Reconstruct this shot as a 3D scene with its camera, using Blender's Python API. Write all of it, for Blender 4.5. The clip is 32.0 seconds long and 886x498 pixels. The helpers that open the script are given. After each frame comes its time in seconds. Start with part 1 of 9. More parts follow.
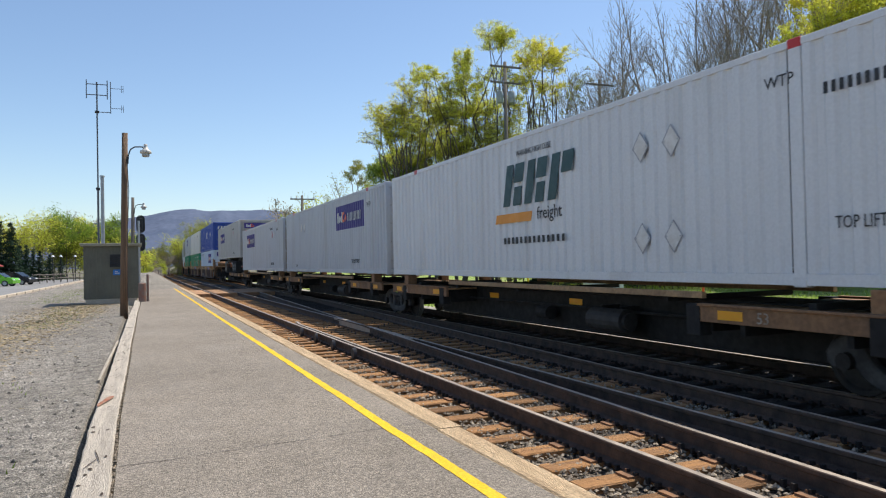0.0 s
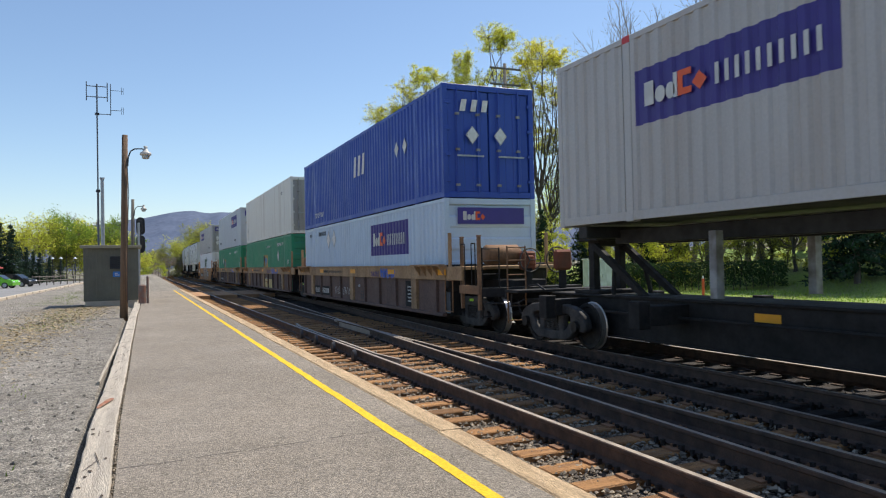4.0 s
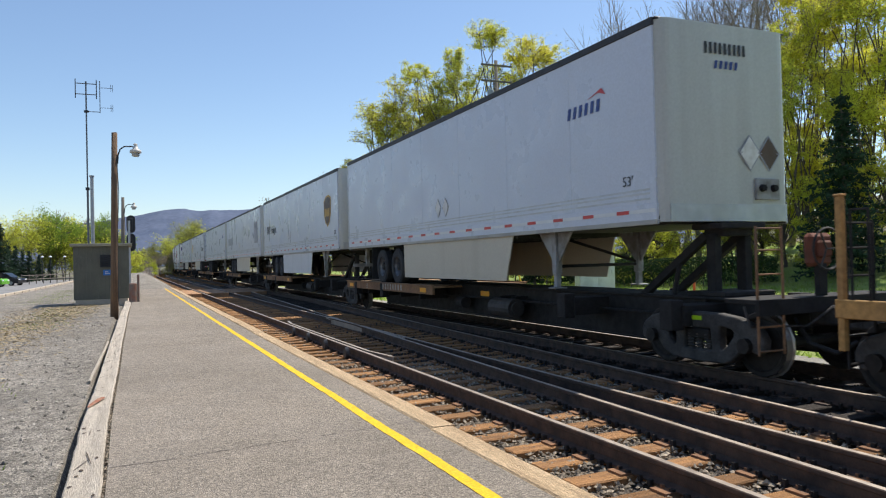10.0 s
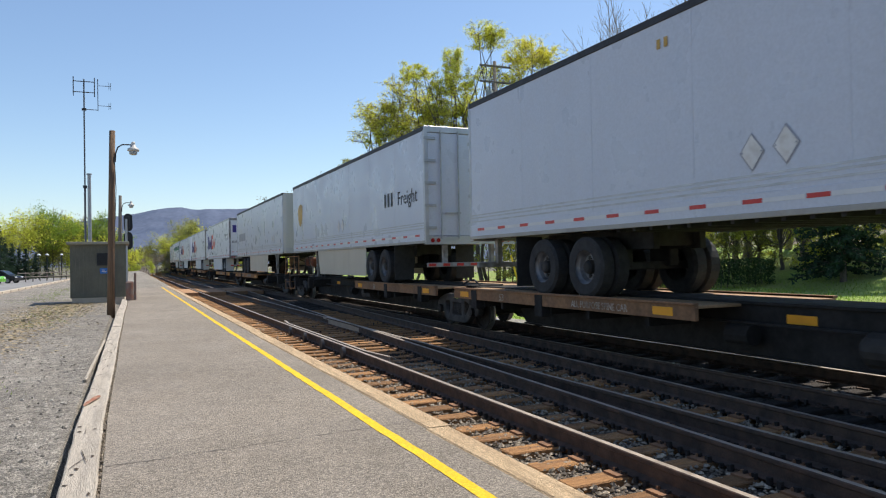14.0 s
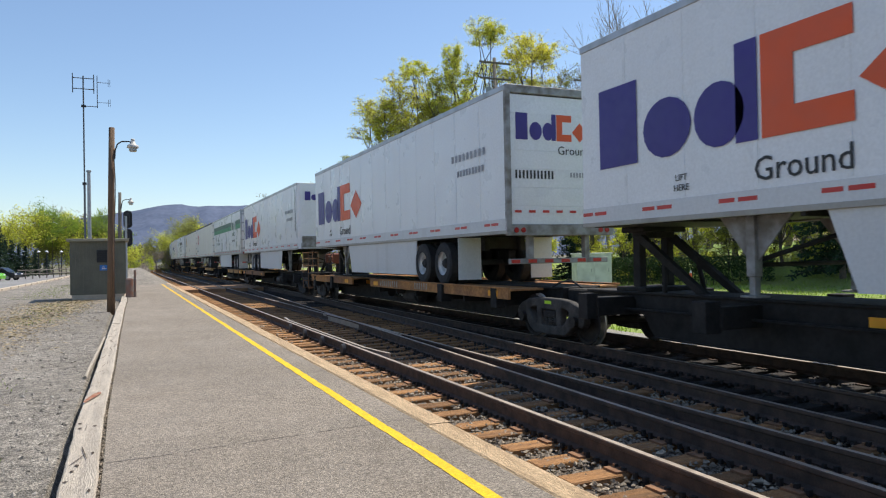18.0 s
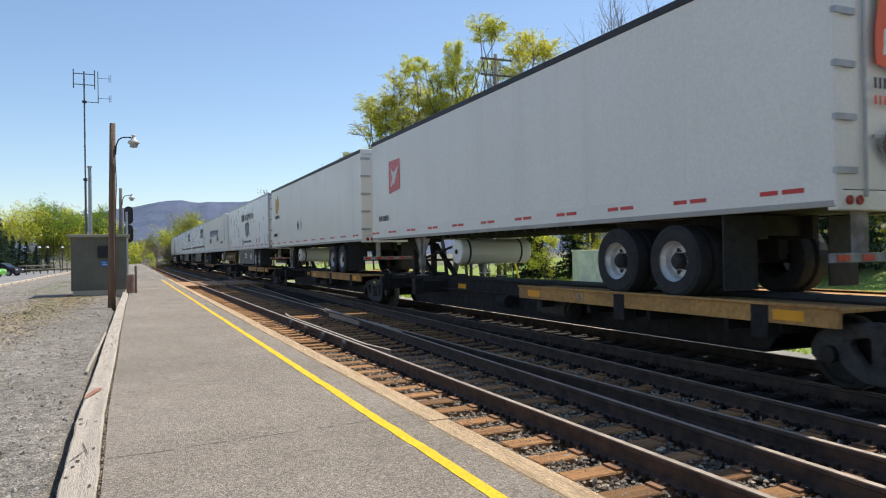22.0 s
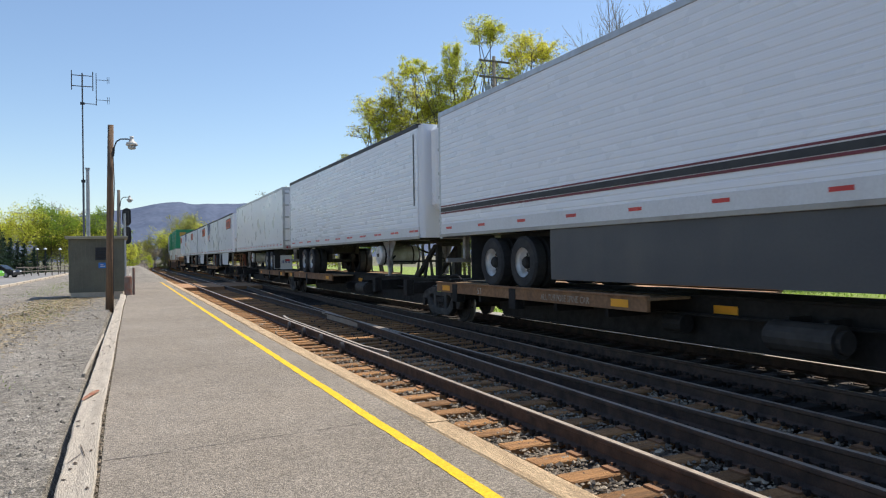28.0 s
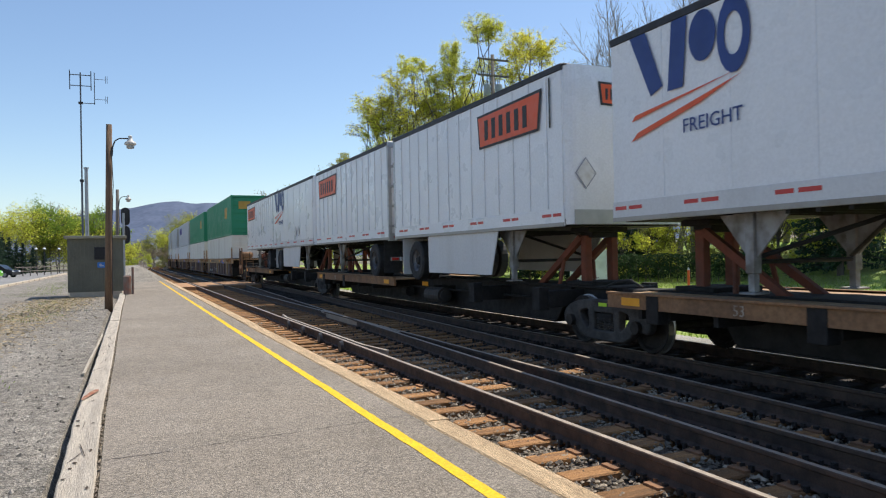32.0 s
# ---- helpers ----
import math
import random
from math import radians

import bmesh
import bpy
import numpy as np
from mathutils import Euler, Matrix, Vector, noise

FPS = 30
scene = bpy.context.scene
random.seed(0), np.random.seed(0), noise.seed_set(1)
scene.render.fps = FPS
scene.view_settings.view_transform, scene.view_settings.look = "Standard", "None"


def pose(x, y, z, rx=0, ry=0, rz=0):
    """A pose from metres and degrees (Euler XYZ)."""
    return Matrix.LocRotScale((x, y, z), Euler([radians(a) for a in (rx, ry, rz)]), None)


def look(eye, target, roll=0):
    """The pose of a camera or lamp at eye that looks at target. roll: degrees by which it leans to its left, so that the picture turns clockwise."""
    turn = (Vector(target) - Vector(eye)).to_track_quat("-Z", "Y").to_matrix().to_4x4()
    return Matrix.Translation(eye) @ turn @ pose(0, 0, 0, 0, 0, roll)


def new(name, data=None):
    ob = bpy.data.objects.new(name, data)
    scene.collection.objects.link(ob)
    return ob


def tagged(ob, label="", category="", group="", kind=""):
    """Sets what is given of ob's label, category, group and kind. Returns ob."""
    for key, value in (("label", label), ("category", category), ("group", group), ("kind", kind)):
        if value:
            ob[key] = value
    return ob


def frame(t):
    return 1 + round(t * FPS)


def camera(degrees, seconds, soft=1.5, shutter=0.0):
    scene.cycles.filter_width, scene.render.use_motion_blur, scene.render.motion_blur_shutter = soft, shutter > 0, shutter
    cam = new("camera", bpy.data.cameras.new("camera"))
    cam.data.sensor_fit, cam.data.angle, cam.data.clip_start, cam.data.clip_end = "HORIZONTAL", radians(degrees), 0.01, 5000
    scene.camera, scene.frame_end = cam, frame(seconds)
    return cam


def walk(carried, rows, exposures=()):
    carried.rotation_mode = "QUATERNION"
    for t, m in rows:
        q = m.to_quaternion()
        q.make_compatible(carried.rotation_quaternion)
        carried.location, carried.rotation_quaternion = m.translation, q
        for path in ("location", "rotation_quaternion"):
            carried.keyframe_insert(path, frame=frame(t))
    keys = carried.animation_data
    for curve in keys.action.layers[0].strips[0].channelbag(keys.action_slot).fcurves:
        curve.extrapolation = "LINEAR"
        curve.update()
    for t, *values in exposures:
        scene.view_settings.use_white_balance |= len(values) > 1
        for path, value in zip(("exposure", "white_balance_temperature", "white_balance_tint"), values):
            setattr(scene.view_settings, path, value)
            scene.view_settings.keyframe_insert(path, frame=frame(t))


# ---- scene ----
# ---- camera ----
EYE = (0.0, 0.0, 1.634)
cam = camera(63.49, 32.0, soft=1.15, shutter=0.05)


def aim(yaw, pitch, roll):
    """Camera pose from a turn to the right of the track, a rise and a lean."""
    a, b = radians(yaw), radians(pitch)
    way = Vector((math.sin(a) * math.cos(b), math.cos(a) * math.cos(b), math.sin(b)))
    return look(EYE, Vector(EYE) + way, roll)


PATH = [
    (0, 22.90, 0.94, -1.18), (0.5, 22.91, 1.14, -1.14), (1, 22.91, 1.27, -1.16), (1.5, 22.86, 1.27, -1.11),
    (2, 22.87, 1.21, -0.96), (2.5, 22.87, 1.17, -0.98), (3, 22.85, 1.06, -1.16), (3.5, 22.88, 1.10, -1.22),
    (5.5, 23.07, 0.98, -1.04), (6, 23.11, 0.97, -1.02), (6.5, 23.16, 0.92, -1.10), (7, 23.14, 0.94, -1.12),
    (7.5, 23.22, 0.95, -1.12), (8, 23.29, 0.90, -1.22), (8.5, 23.37, 0.97, -1.41), (9, 23.39, 0.87, -1.35),
    (9.5, 23.53, 0.82, -1.50), (10, 23.55, 0.83, -1.43), (10.5, 23.57, 0.85, -1.20), (11, 23.62, 0.86, -1.06),
    (11.5, 23.64, 0.90, -1.12), (12, 23.67, 0.96, -1.12), (12.5, 23.76, 0.93, -1.26), (13, 23.74, 0.92, -1.20),
    (13.5, 23.76, 0.90, -1.19), (14, 23.75, 0.86, -1.06), (14.5, 23.74, 0.83, -1.08), (16.5, 23.72, 0.75, -0.97),
    (17, 23.72, 0.72, -1.08), (17.5, 23.74, 0.65, -1.13), (18, 23.76, 0.60, -1.09), (18.5, 23.70, 0.64, -0.98),
    (19, 23.65, 0.63, -0.98), (19.5, 23.59, 0.58, -0.95), (20, 23.52, 0.54, -1.02), (20.5, 23.55, 0.47, -0.97),
    (21, 23.56, 0.41, -0.93), (21.5, 23.59, 0.33, -0.82), (22, 23.70, 0.33, -0.96), (22.5, 23.72, 0.38, -0.97),
    (23, 23.78, 0.43, -1.10), (23.5, 23.82, 0.42, -1.10), (24, 23.92, 0.35, -1.01), (24.5, 23.97, 0.36, -0.99),
    (25, 23.97, 0.39, -1.01), (25.5, 23.96, 0.41, -1.05), (27.5, 23.88, 0.49, -1.13), (28, 23.84, 0.48, -0.93),
    (28.5, 23.81, 0.46, -0.95), (29, 23.81, 0.38, -0.94), (29.5, 23.84, 0.38, -0.89), (30, 23.89, 0.25, -0.96),
    (30.5, 23.93, 0.33, -0.79), (31, 23.98, 0.33, -0.94), (31.5, 23.98, 0.36, -1.00), (32, 23.91, 0.36, -1.11)]
walk(cam, [(t, aim(y, p, r)) for t, y, p, r in PATH],
     exposures=[(0.0, 0.29), (4.5, 0.29), (6.0, 0.48), (8.5, 0.48), (10.0, 0.31), (32.0, 0.31)])

# ---- light ----
SUN_WAY = Vector((0.4715, 0.165, 0.868)).normalized()      # towards the sun
world = bpy.data.worlds.new("sky")
scene.world = world
world.use_nodes = True
wn = world.node_tree
sky = wn.nodes.new("ShaderNodeTexSky")
sky.sky_type = "NISHITA"
sky.sun_disc = False
sky.sun_elevation = math.asin(SUN_WAY.z)
sky.sun_rotation = math.atan2(SUN_WAY.x, SUN_WAY.y)
sky.air_density, sky.dust_density, sky.ozone_density = 1.0, 0.4, 2.8
bg = wn.nodes["Background"]
wn.links.new(sky.outputs[0], bg.inputs[0])
bg.inputs[1].default_value = 0.125
sun_data = bpy.data.lights.new("sun", "SUN")
sun_data.energy, sun_data.angle, sun_data.color = 4.4, radians(0.53), (1.0, 0.935, 0.83)
sun = new("sun", sun_data)
sun.matrix_world = look((0, 0, 60), Vector((0, 0, 60)) - SUN_WAY)

# ---- materials ----
MATS = {}


def rgb(c):
    return (*c, 1.0)


def mat(name, base, second=None, rough=0.7, metal=0.0, scale=4.0, amount=0.5, grain=0.0, grain_scale=60.0,
        bump=0.0, bump_scale=80.0, streak=None, stretch=(1, 1, 1), island=0.0, per_object=0.0, spec=0.5, speck=None):
    """A surface whose colour wanders between two tones, with grain, relief, running streaks and piece-to-piece change."""
    if name in MATS:
        return MATS[name]
    m = bpy.data.materials.new(name)
    m.use_nodes = True
    nt = m.node_tree
    b = nt.nodes["Principled BSDF"]
    b.inputs["Roughness"].default_value, b.inputs["Metallic"].default_value = rough, metal
    b.inputs["Specular IOR Level"].default_value = spec
    co = nt.nodes.new("ShaderNodeTexCoord")
    mp = nt.nodes.new("ShaderNodeMapping")
    mp.inputs["Scale"].default_value = stretch
    nt.links.new(co.outputs["Object"], mp.inputs[0])
    info = nt.nodes.new("ShaderNodeObjectInfo")
    off = nt.nodes.new("ShaderNodeVectorMath")
    off.operation = "MULTIPLY_ADD"
    comb = nt.nodes.new("ShaderNodeCombineXYZ")
    for k in range(3):
        nt.links.new(info.outputs["Random"], comb.inputs[k])
    nt.links.new(comb.outputs[0], off.inputs[0])
    off.inputs[1].default_value = (37, 53, 71)
    nt.links.new(mp.outputs[0], off.inputs[2])
    vec = off.outputs[0]

    def noise_tex(sc, detail=4.0):
        n = nt.nodes.new("ShaderNodeTexNoise")
        n.inputs["Scale"].default_value, n.inputs["Detail"].default_value = sc, detail
        nt.links.new(vec, n.inputs["Vector"])
        return n.outputs["Fac"]

    def mixed(fac, a, c2, mode="MIX"):
        x = nt.nodes.new("ShaderNodeMix")
        x.data_type, x.blend_type = "RGBA", mode
        if isinstance(fac, float):
            x.inputs[0].default_value = fac
        else:
            nt.links.new(fac, x.inputs[0])
        for sock, val in ((x.inputs[6], a), (x.inputs[7], c2)):
            if isinstance(val, tuple):
                sock.default_value = val
            else:
                nt.links.new(val, sock)
        return x.outputs[2]

    def ramp(fac, lo, hi, top=1.0, low=0.0):
        r = nt.nodes.new("ShaderNodeMapRange")
        r.inputs[1].default_value, r.inputs[2].default_value = lo, hi
        r.inputs[3].default_value, r.inputs[4].default_value = low, top
        nt.links.new(fac, r.inputs[0])
        return r.outputs[0]

    second = second or tuple(v * 0.72 for v in base)
    col = mixed(ramp(noise_tex(scale), 0.38, 0.66, amount * 1.6 if amount < 0.62 else 1.0), rgb(base), rgb(second))
    if streak:
        sc, tone, amt = streak
        n = nt.nodes.new("ShaderNodeTexNoise")
        n.inputs["Scale"].default_value, n.inputs["Detail"].default_value = sc, 5.0
        m2 = nt.nodes.new("ShaderNodeMapping")
        m2.inputs["Scale"].default_value = (1, 1, 0.07)
        nt.links.new(vec, m2.inputs[0])
        nt.links.new(m2.outputs[0], n.inputs["Vector"])
        col = mixed(ramp(n.outputs["Fac"], 0.52, 0.74, amt), col, rgb(tone))
    if grain:
        g = ramp(noise_tex(grain_scale, 2.0), 0.3, 0.7, 1.0 + grain, 1.0 - grain)
        gm = nt.nodes.new("ShaderNodeVectorMath")
        gm.operation = "SCALE"
        nt.links.new(col, gm.inputs[0])
        nt.links.new(g, gm.inputs["Scale"])
        col = gm.outputs[0]
    for speck in (speck if speck and isinstance(speck[0], tuple) else [speck] if speck else []):
        vo = nt.nodes.new("ShaderNodeTexVoronoi")
        vo.inputs["Scale"].default_value = speck[0]
        nt.links.new(vec, vo.inputs["Vector"])
        sep = nt.nodes.new("ShaderNodeSeparateColor")
        nt.links.new(vo.outputs["Color"], sep.inputs[0])
        gm = nt.nodes.new("ShaderNodeVectorMath")
        gm.operation = "SCALE"
        nt.links.new(col, gm.inputs[0])
        nt.links.new(ramp(sep.outputs[0], 0.0, 1.0, 1.0 + speck[1], 1.0 - speck[1]), gm.inputs["Scale"])
        col = gm.outputs[0]
    for amt, src in ((island, "geo"), (per_object, "obj")):
        if amt:
            s = info.outputs["Random"] if src == "obj" else nt.nodes.new("ShaderNodeNewGeometry").outputs["Random Per Island"]
            gm = nt.nodes.new("ShaderNodeVectorMath")
            gm.operation = "SCALE"
            nt.links.new(col, gm.inputs[0])
            nt.links.new(ramp(s, 0, 1, 1 + amt, 1 - amt), gm.inputs["Scale"])
            col = gm.outputs[0]
    nt.links.new(col, b.inputs["Base Color"])
    rr = ramp(noise_tex(scale * 3), 0.3, 0.7, min(rough + 0.12, 1.0), max(rough - 0.1, 0.02))
    nt.links.new(rr, b.inputs["Roughness"])
    if bump:
        bp = nt.nodes.new("ShaderNodeBump")
        bp.inputs["Strength"].default_value = min(bump, 1.0)
        bp.inputs["Distance"].default_value = 0.02 * max(bump, 1.0)
        nt.links.new(noise_tex(bump_scale, 3.0), bp.inputs["Height"])
        nt.links.new(bp.outputs[0], b.inputs["Normal"])
    MATS[name] = m
    return m


def plain(name, base, rough=0.5, metal=0.0, glow=0.0):
    if name in MATS:
        return MATS[name]
    m = mat(name, base, tuple(v * 0.85 for v in base), rough, metal, scale=3.0, amount=0.5)
    if glow:
        b = m.node_tree.nodes["Principled BSDF"]
        b.inputs["Emission Color"].default_value = rgb(base)
        b.inputs["Emission Strength"].default_value = glow
    return m


ASPHALT = mat("platform asphalt", (0.276, 0.234, 0.187), (0.223, 0.189, 0.150), 0.9, scale=0.4, amount=0.6, grain=0.06, grain_scale=3, bump=0.8, bump_scale=90, speck=((62, 0.3), (120, 0.5)))
GRAVEL = mat("grey gravel", (0.285, 0.255, 0.215), (0.205, 0.182, 0.15), 0.95, scale=0.5, amount=0.6, grain=0.3, grain_scale=6, bump=2.0, bump_scale=50, speck=((40, 0.42), (95, 0.5)))
# bed by the train: its shade is deepened in the colour
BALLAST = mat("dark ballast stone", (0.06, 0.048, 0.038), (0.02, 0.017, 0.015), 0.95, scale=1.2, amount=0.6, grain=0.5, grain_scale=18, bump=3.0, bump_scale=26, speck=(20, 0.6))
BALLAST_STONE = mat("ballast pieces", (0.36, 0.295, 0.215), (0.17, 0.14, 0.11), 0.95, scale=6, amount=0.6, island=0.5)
# darker copy of the ballast pieces, with the train's shade in the colour
SHADED_STONE = mat("oil-blackened ballast pieces", (0.045, 0.040, 0.036), (0.018, 0.016, 0.015), 0.9, scale=6, amount=0.6, island=0.5)
GRASS = mat("spring grass", (0.22, 0.32, 0.05), (0.24, 0.27, 0.07), 0.95, scale=0.25, amount=0.6, grain=0.4, grain_scale=20, bump=2.0, bump_scale=30)
EARTH = mat("dry verge earth", (0.19, 0.16, 0.12), (0.11, 0.12, 0.05), 0.95, scale=0.12, amount=0.7, grain=0.4, grain_scale=18, bump=1.5, bump_scale=24)
LEAF_LITTER = mat("dry leaf litter", (0.40, 0.31, 0.17), (0.22, 0.17, 0.095), 0.95, scale=9, amount=0.6, island=0.4)
KERB_WOOD = mat("weathered kerb timber", (0.58, 0.415, 0.245), (0.42, 0.29, 0.165), 0.9, scale=2.6, amount=0.6, speck=(70, 0.3), grain=0.3, grain_scale=30, bump=0.8, bump_scale=40, stretch=(6, 0.6, 6))
GREY_WOOD = mat("silvered timber", (0.56, 0.49, 0.40), (0.43, 0.37, 0.30), 0.92, scale=2.2, amount=0.6, grain=0.22, grain_scale=26, bump=0.9, bump_scale=30, stretch=(8, 0.5, 8))
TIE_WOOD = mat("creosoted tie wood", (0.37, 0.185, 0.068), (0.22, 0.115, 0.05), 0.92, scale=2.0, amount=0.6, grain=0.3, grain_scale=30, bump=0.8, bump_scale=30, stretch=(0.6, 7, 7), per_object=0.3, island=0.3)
# dark copy of the tie wood; the train's shade is in its colour
TIE_DARK = mat("tie wood darkened for train shade", (0.042, 0.031, 0.024), (0.02, 0.016, 0.013), 0.9, scale=2.0, amount=0.6, grain=0.3, grain_scale=30, bump=0.8, bump_scale=30, stretch=(0.6, 7, 7), per_object=0.3)
DECK_WOOD = mat("crossing planks", (0.42, 0.23, 0.11), (0.3, 0.17, 0.09), 0.9, scale=2.0, amount=0.6, grain=0.25, grain_scale=30, stretch=(6, 0.5, 6), per_object=0.25)
RAIL_SIDE = mat("rusty rail steel", (0.105, 0.062, 0.042), (0.05, 0.033, 0.025), 0.8, 0.2, scale=5, amount=0.6, grain=0.2, grain_scale=60)
PLATE_RUST = mat("dusty rusted tie plate", (0.30, 0.15, 0.07), (0.17, 0.09, 0.05), 0.85, 0.1, scale=5, amount=0.6)
RAIL_TOP = mat("worn rail head", (0.46, 0.385, 0.31), (0.32, 0.265, 0.215), 0.45, 0.4, scale=3, amount=0.5)
YELLOW_PAINT = mat("yellow line paint", (0.80, 0.50, 0.004), (0.66, 0.41, 0.01), 0.8, scale=5, amount=0.5, grain=0.2, grain_scale=40, bump=0.3, bump_scale=140)
POLE_WOOD = mat("brown utility pole wood", (0.20, 0.12, 0.07), (0.11, 0.075, 0.05), 0.9, scale=2, amount=0.6, grain=0.25, grain_scale=30, bump=0.6, bump_scale=30, stretch=(8, 8, 0.4))
GREY_POLE = mat("grey weathered pole", (0.19, 0.165, 0.14), (0.11, 0.1, 0.085), 0.9, scale=2, amount=0.6, grain=0.25, grain_scale=30, stretch=(8, 8, 0.4))
GALV = mat("galvanised steel", (0.42, 0.43, 0.44), (0.32, 0.33, 0.34), 0.5, 0.6, scale=6, amount=0.5)
DARK_METAL = mat("dark metal", (0.045, 0.045, 0.05), (0.03, 0.03, 0.032), 0.6, 0.3, scale=6)

# ---- building tools ----
def part(name, bm, material, parent=None, label="", smooth=False):
    """One mesh object from a bmesh, under a thing or a part."""
    me = bpy.data.meshes.new(name)
    bm.to_mesh(me)
    bm.free()
    for m in (material if isinstance(material, (list, tuple)) else (material,)):
        me.materials.append(m)
    if smooth:
        for p in me.polygons:
            p.use_smooth = True
    ob = new(name, me)
    ob.parent = parent
    return tagged(ob, label) if label else ob


def again(name, me, parent, m=None, label=""):
    """One more object on a mesh that another piece has."""
    ob = new(name, me)
    ob.parent = parent
    if m is not None:
        ob.matrix_basis = m
    return tagged(ob, label) if label else ob


def thing(name, label, category, m=None, group="", kind=""):
    ob = new(name)
    ob.empty_display_size = 0.2
    if m is not None:
        ob.matrix_basis = m
    return tagged(ob, label, category, group, kind)


def box(bm, x0, x1, y0, y1, z0, z1, bevel=0.0, slot=0):
    v = [bm.verts.new((x, y, z)) for x in (x0, x1) for y in (y0, y1) for z in (z0, z1)]
    fs = [bm.faces.new([v[i] for i in q]) for q in ((0, 1, 3, 2), (4, 6, 7, 5), (0, 4, 5, 1), (2, 3, 7, 6), (0, 2, 6, 4), (1, 5, 7, 3))]
    for f in fs:
        f.material_index = slot
    if bevel:
        es = {e for f in fs for e in f.edges}
        bmesh.ops.bevel(bm, geom=list(es), offset=bevel, segments=1, affect="EDGES", profile=0.5)
    return bm


def boxes(*rows, bevel=0.0):
    bm = bmesh.new()
    for r in rows:
        box(bm, *r, bevel=bevel)
    return bm


def each(name, rows, material, parent, bevel=0.0, label=""):
    """One part for every box given."""
    return [part(name, boxes(r, bevel=bevel), material, parent, label) for r in rows]


def rod(bm, a, b, r0, r1=None, n=10, cap=True):
    """A round bar from a to b."""
    a, b = Vector(a), Vector(b)
    r1 = r0 if r1 is None else r1
    d = (b - a)
    if d.length < 1e-6:
        return bm
    q = d.to_track_quat("Z", "Y").to_matrix()
    ra, rb = [], []
    for i in range(n):
        t = 2 * math.pi * i / n
        o = q @ Vector((math.cos(t), math.sin(t), 0))
        ra.append(bm.verts.new(a + o * r0))
        rb.append(bm.verts.new(b + o * r1))
    for i in range(n):
        bm.faces.new((ra[i], ra[(i + 1) % n], rb[(i + 1) % n], rb[i]))
    if cap:
        bm.faces.new(ra[::-1])
        bm.faces.new(rb)
    return bm


def rods(*rows, n=8):
    bm = bmesh.new()
    for r in rows:
        rod(bm, *r, n=n)
    return bm


def tube(bm, pts, r, n=8):
    for a, b in zip(pts, pts[1:]):
        rod(bm, a, b, r, n=n)
    return bm


def prism(bm, outline, axis, a, b, slot=0):
    """An outline of 2D points pushed along an axis from a to b ('x': outline in y,z; 'y': x,z; 'z': x,y)."""
    def at(p, s):
        return {"x": (s, p[0], p[1]), "y": (p[0], s, p[1]), "z": (p[0], p[1], s)}[axis]
    lo, hi = [bm.verts.new(at(p, a)) for p in outline], [bm.verts.new(at(p, b)) for p in outline]
    n = len(outline)
    fs = [bm.faces.new((lo[i], lo[(i + 1) % n], hi[(i + 1) % n], hi[i])) for i in range(n)]
    fs += [bm.faces.new(lo[::-1]), bm.faces.new(hi)]
    for f in fs:
        f.material_index = slot
    bmesh.ops.recalc_face_normals(bm, faces=fs)
    return bm


def lathe(bm, profile, centre, axis="x", n=20, slot=0, cap=True):
    """A profile of (along, radius) turned about an axis through centre."""
    rings = []
    c = Vector(centre)
    for u, r in profile:
        ring = []
        for i in range(n):
            t = 2 * math.pi * i / n
            p = {"x": (u, r * math.cos(t), r * math.sin(t)), "y": (r * math.cos(t), u, r * math.sin(t)), "z": (r * math.cos(t), r * math.sin(t), u)}[axis]
            ring.append(bm.verts.new(c + Vector(p)))
        rings.append(ring)
    fs = []
    for A, B in zip(rings, rings[1:]):
        for i in range(n):
            fs.append(bm.faces.new((A[i], A[(i + 1) % n], B[(i + 1) % n], B[i])))
    if cap:
        fs.append(bm.faces.new(rings[0]))
        fs.append(bm.faces.new(rings[-1]))
    for f in fs:
        f.material_index = slot
    bmesh.ops.recalc_face_normals(bm, faces=fs)
    return bm


LETTERS = {}


def letter_mesh(text):
    """Flat letters one metre high, turned into a mesh and kept."""
    if text not in LETTERS:
        cu = bpy.data.curves.new("letters", "FONT")
        cu.body, cu.size, cu.extrude, cu.align_x, cu.resolution_u = text, 1.0, 0.01, "CENTER", 2
        tmp = bpy.data.objects.new("letters", cu)
        scene.collection.objects.link(tmp)
        LETTERS[text] = bpy.data.meshes.new_from_object(tmp.evaluated_get(bpy.context.evaluated_depsgraph_get()))
        bpy.data.objects.remove(tmp)
    return LETTERS[text]


for word in ("53", "53'", "52", "48", "WTP", "LIFT", "HERE", "WARNING", "HIGH CUBE", "WARNING HIGH CUBE", "TOP LIFT", "TOP LIFT ONLY", "52,900 LBS MAX", "ALL PURPOSE SPINE CAR", "Available", "Liftgate Service", "INTERMODAL", "FREIGHT", "Ground", "Freight", "freight", "CARRIERS", "FLAMMABLE"):
    letter_mesh(word)


def lettering(name, text, size, m, parent, material, label="", stretch=1.0, depth=0.002):
    """Raised letters; the x of the mesh runs along the writing, its y up."""
    me = letter_mesh(text).copy()
    me.materials.clear()
    me.materials.append(material)
    me.transform(Matrix.Diagonal((stretch * size, size, depth * 100, 1)))
    ob = new(name, me)
    ob.parent = parent
    ob.matrix_basis = m
    return tagged(ob, label) if label else ob


# writing on the platform side of a car reads towards smaller y
def side_pose(x, y, z):
    return Matrix.Translation((x, y, z)) @ Matrix(((0, 0, -1, 0), (-1, 0, 0, 0), (0, 1, 0, 0), (0, 0, 0, 1)))


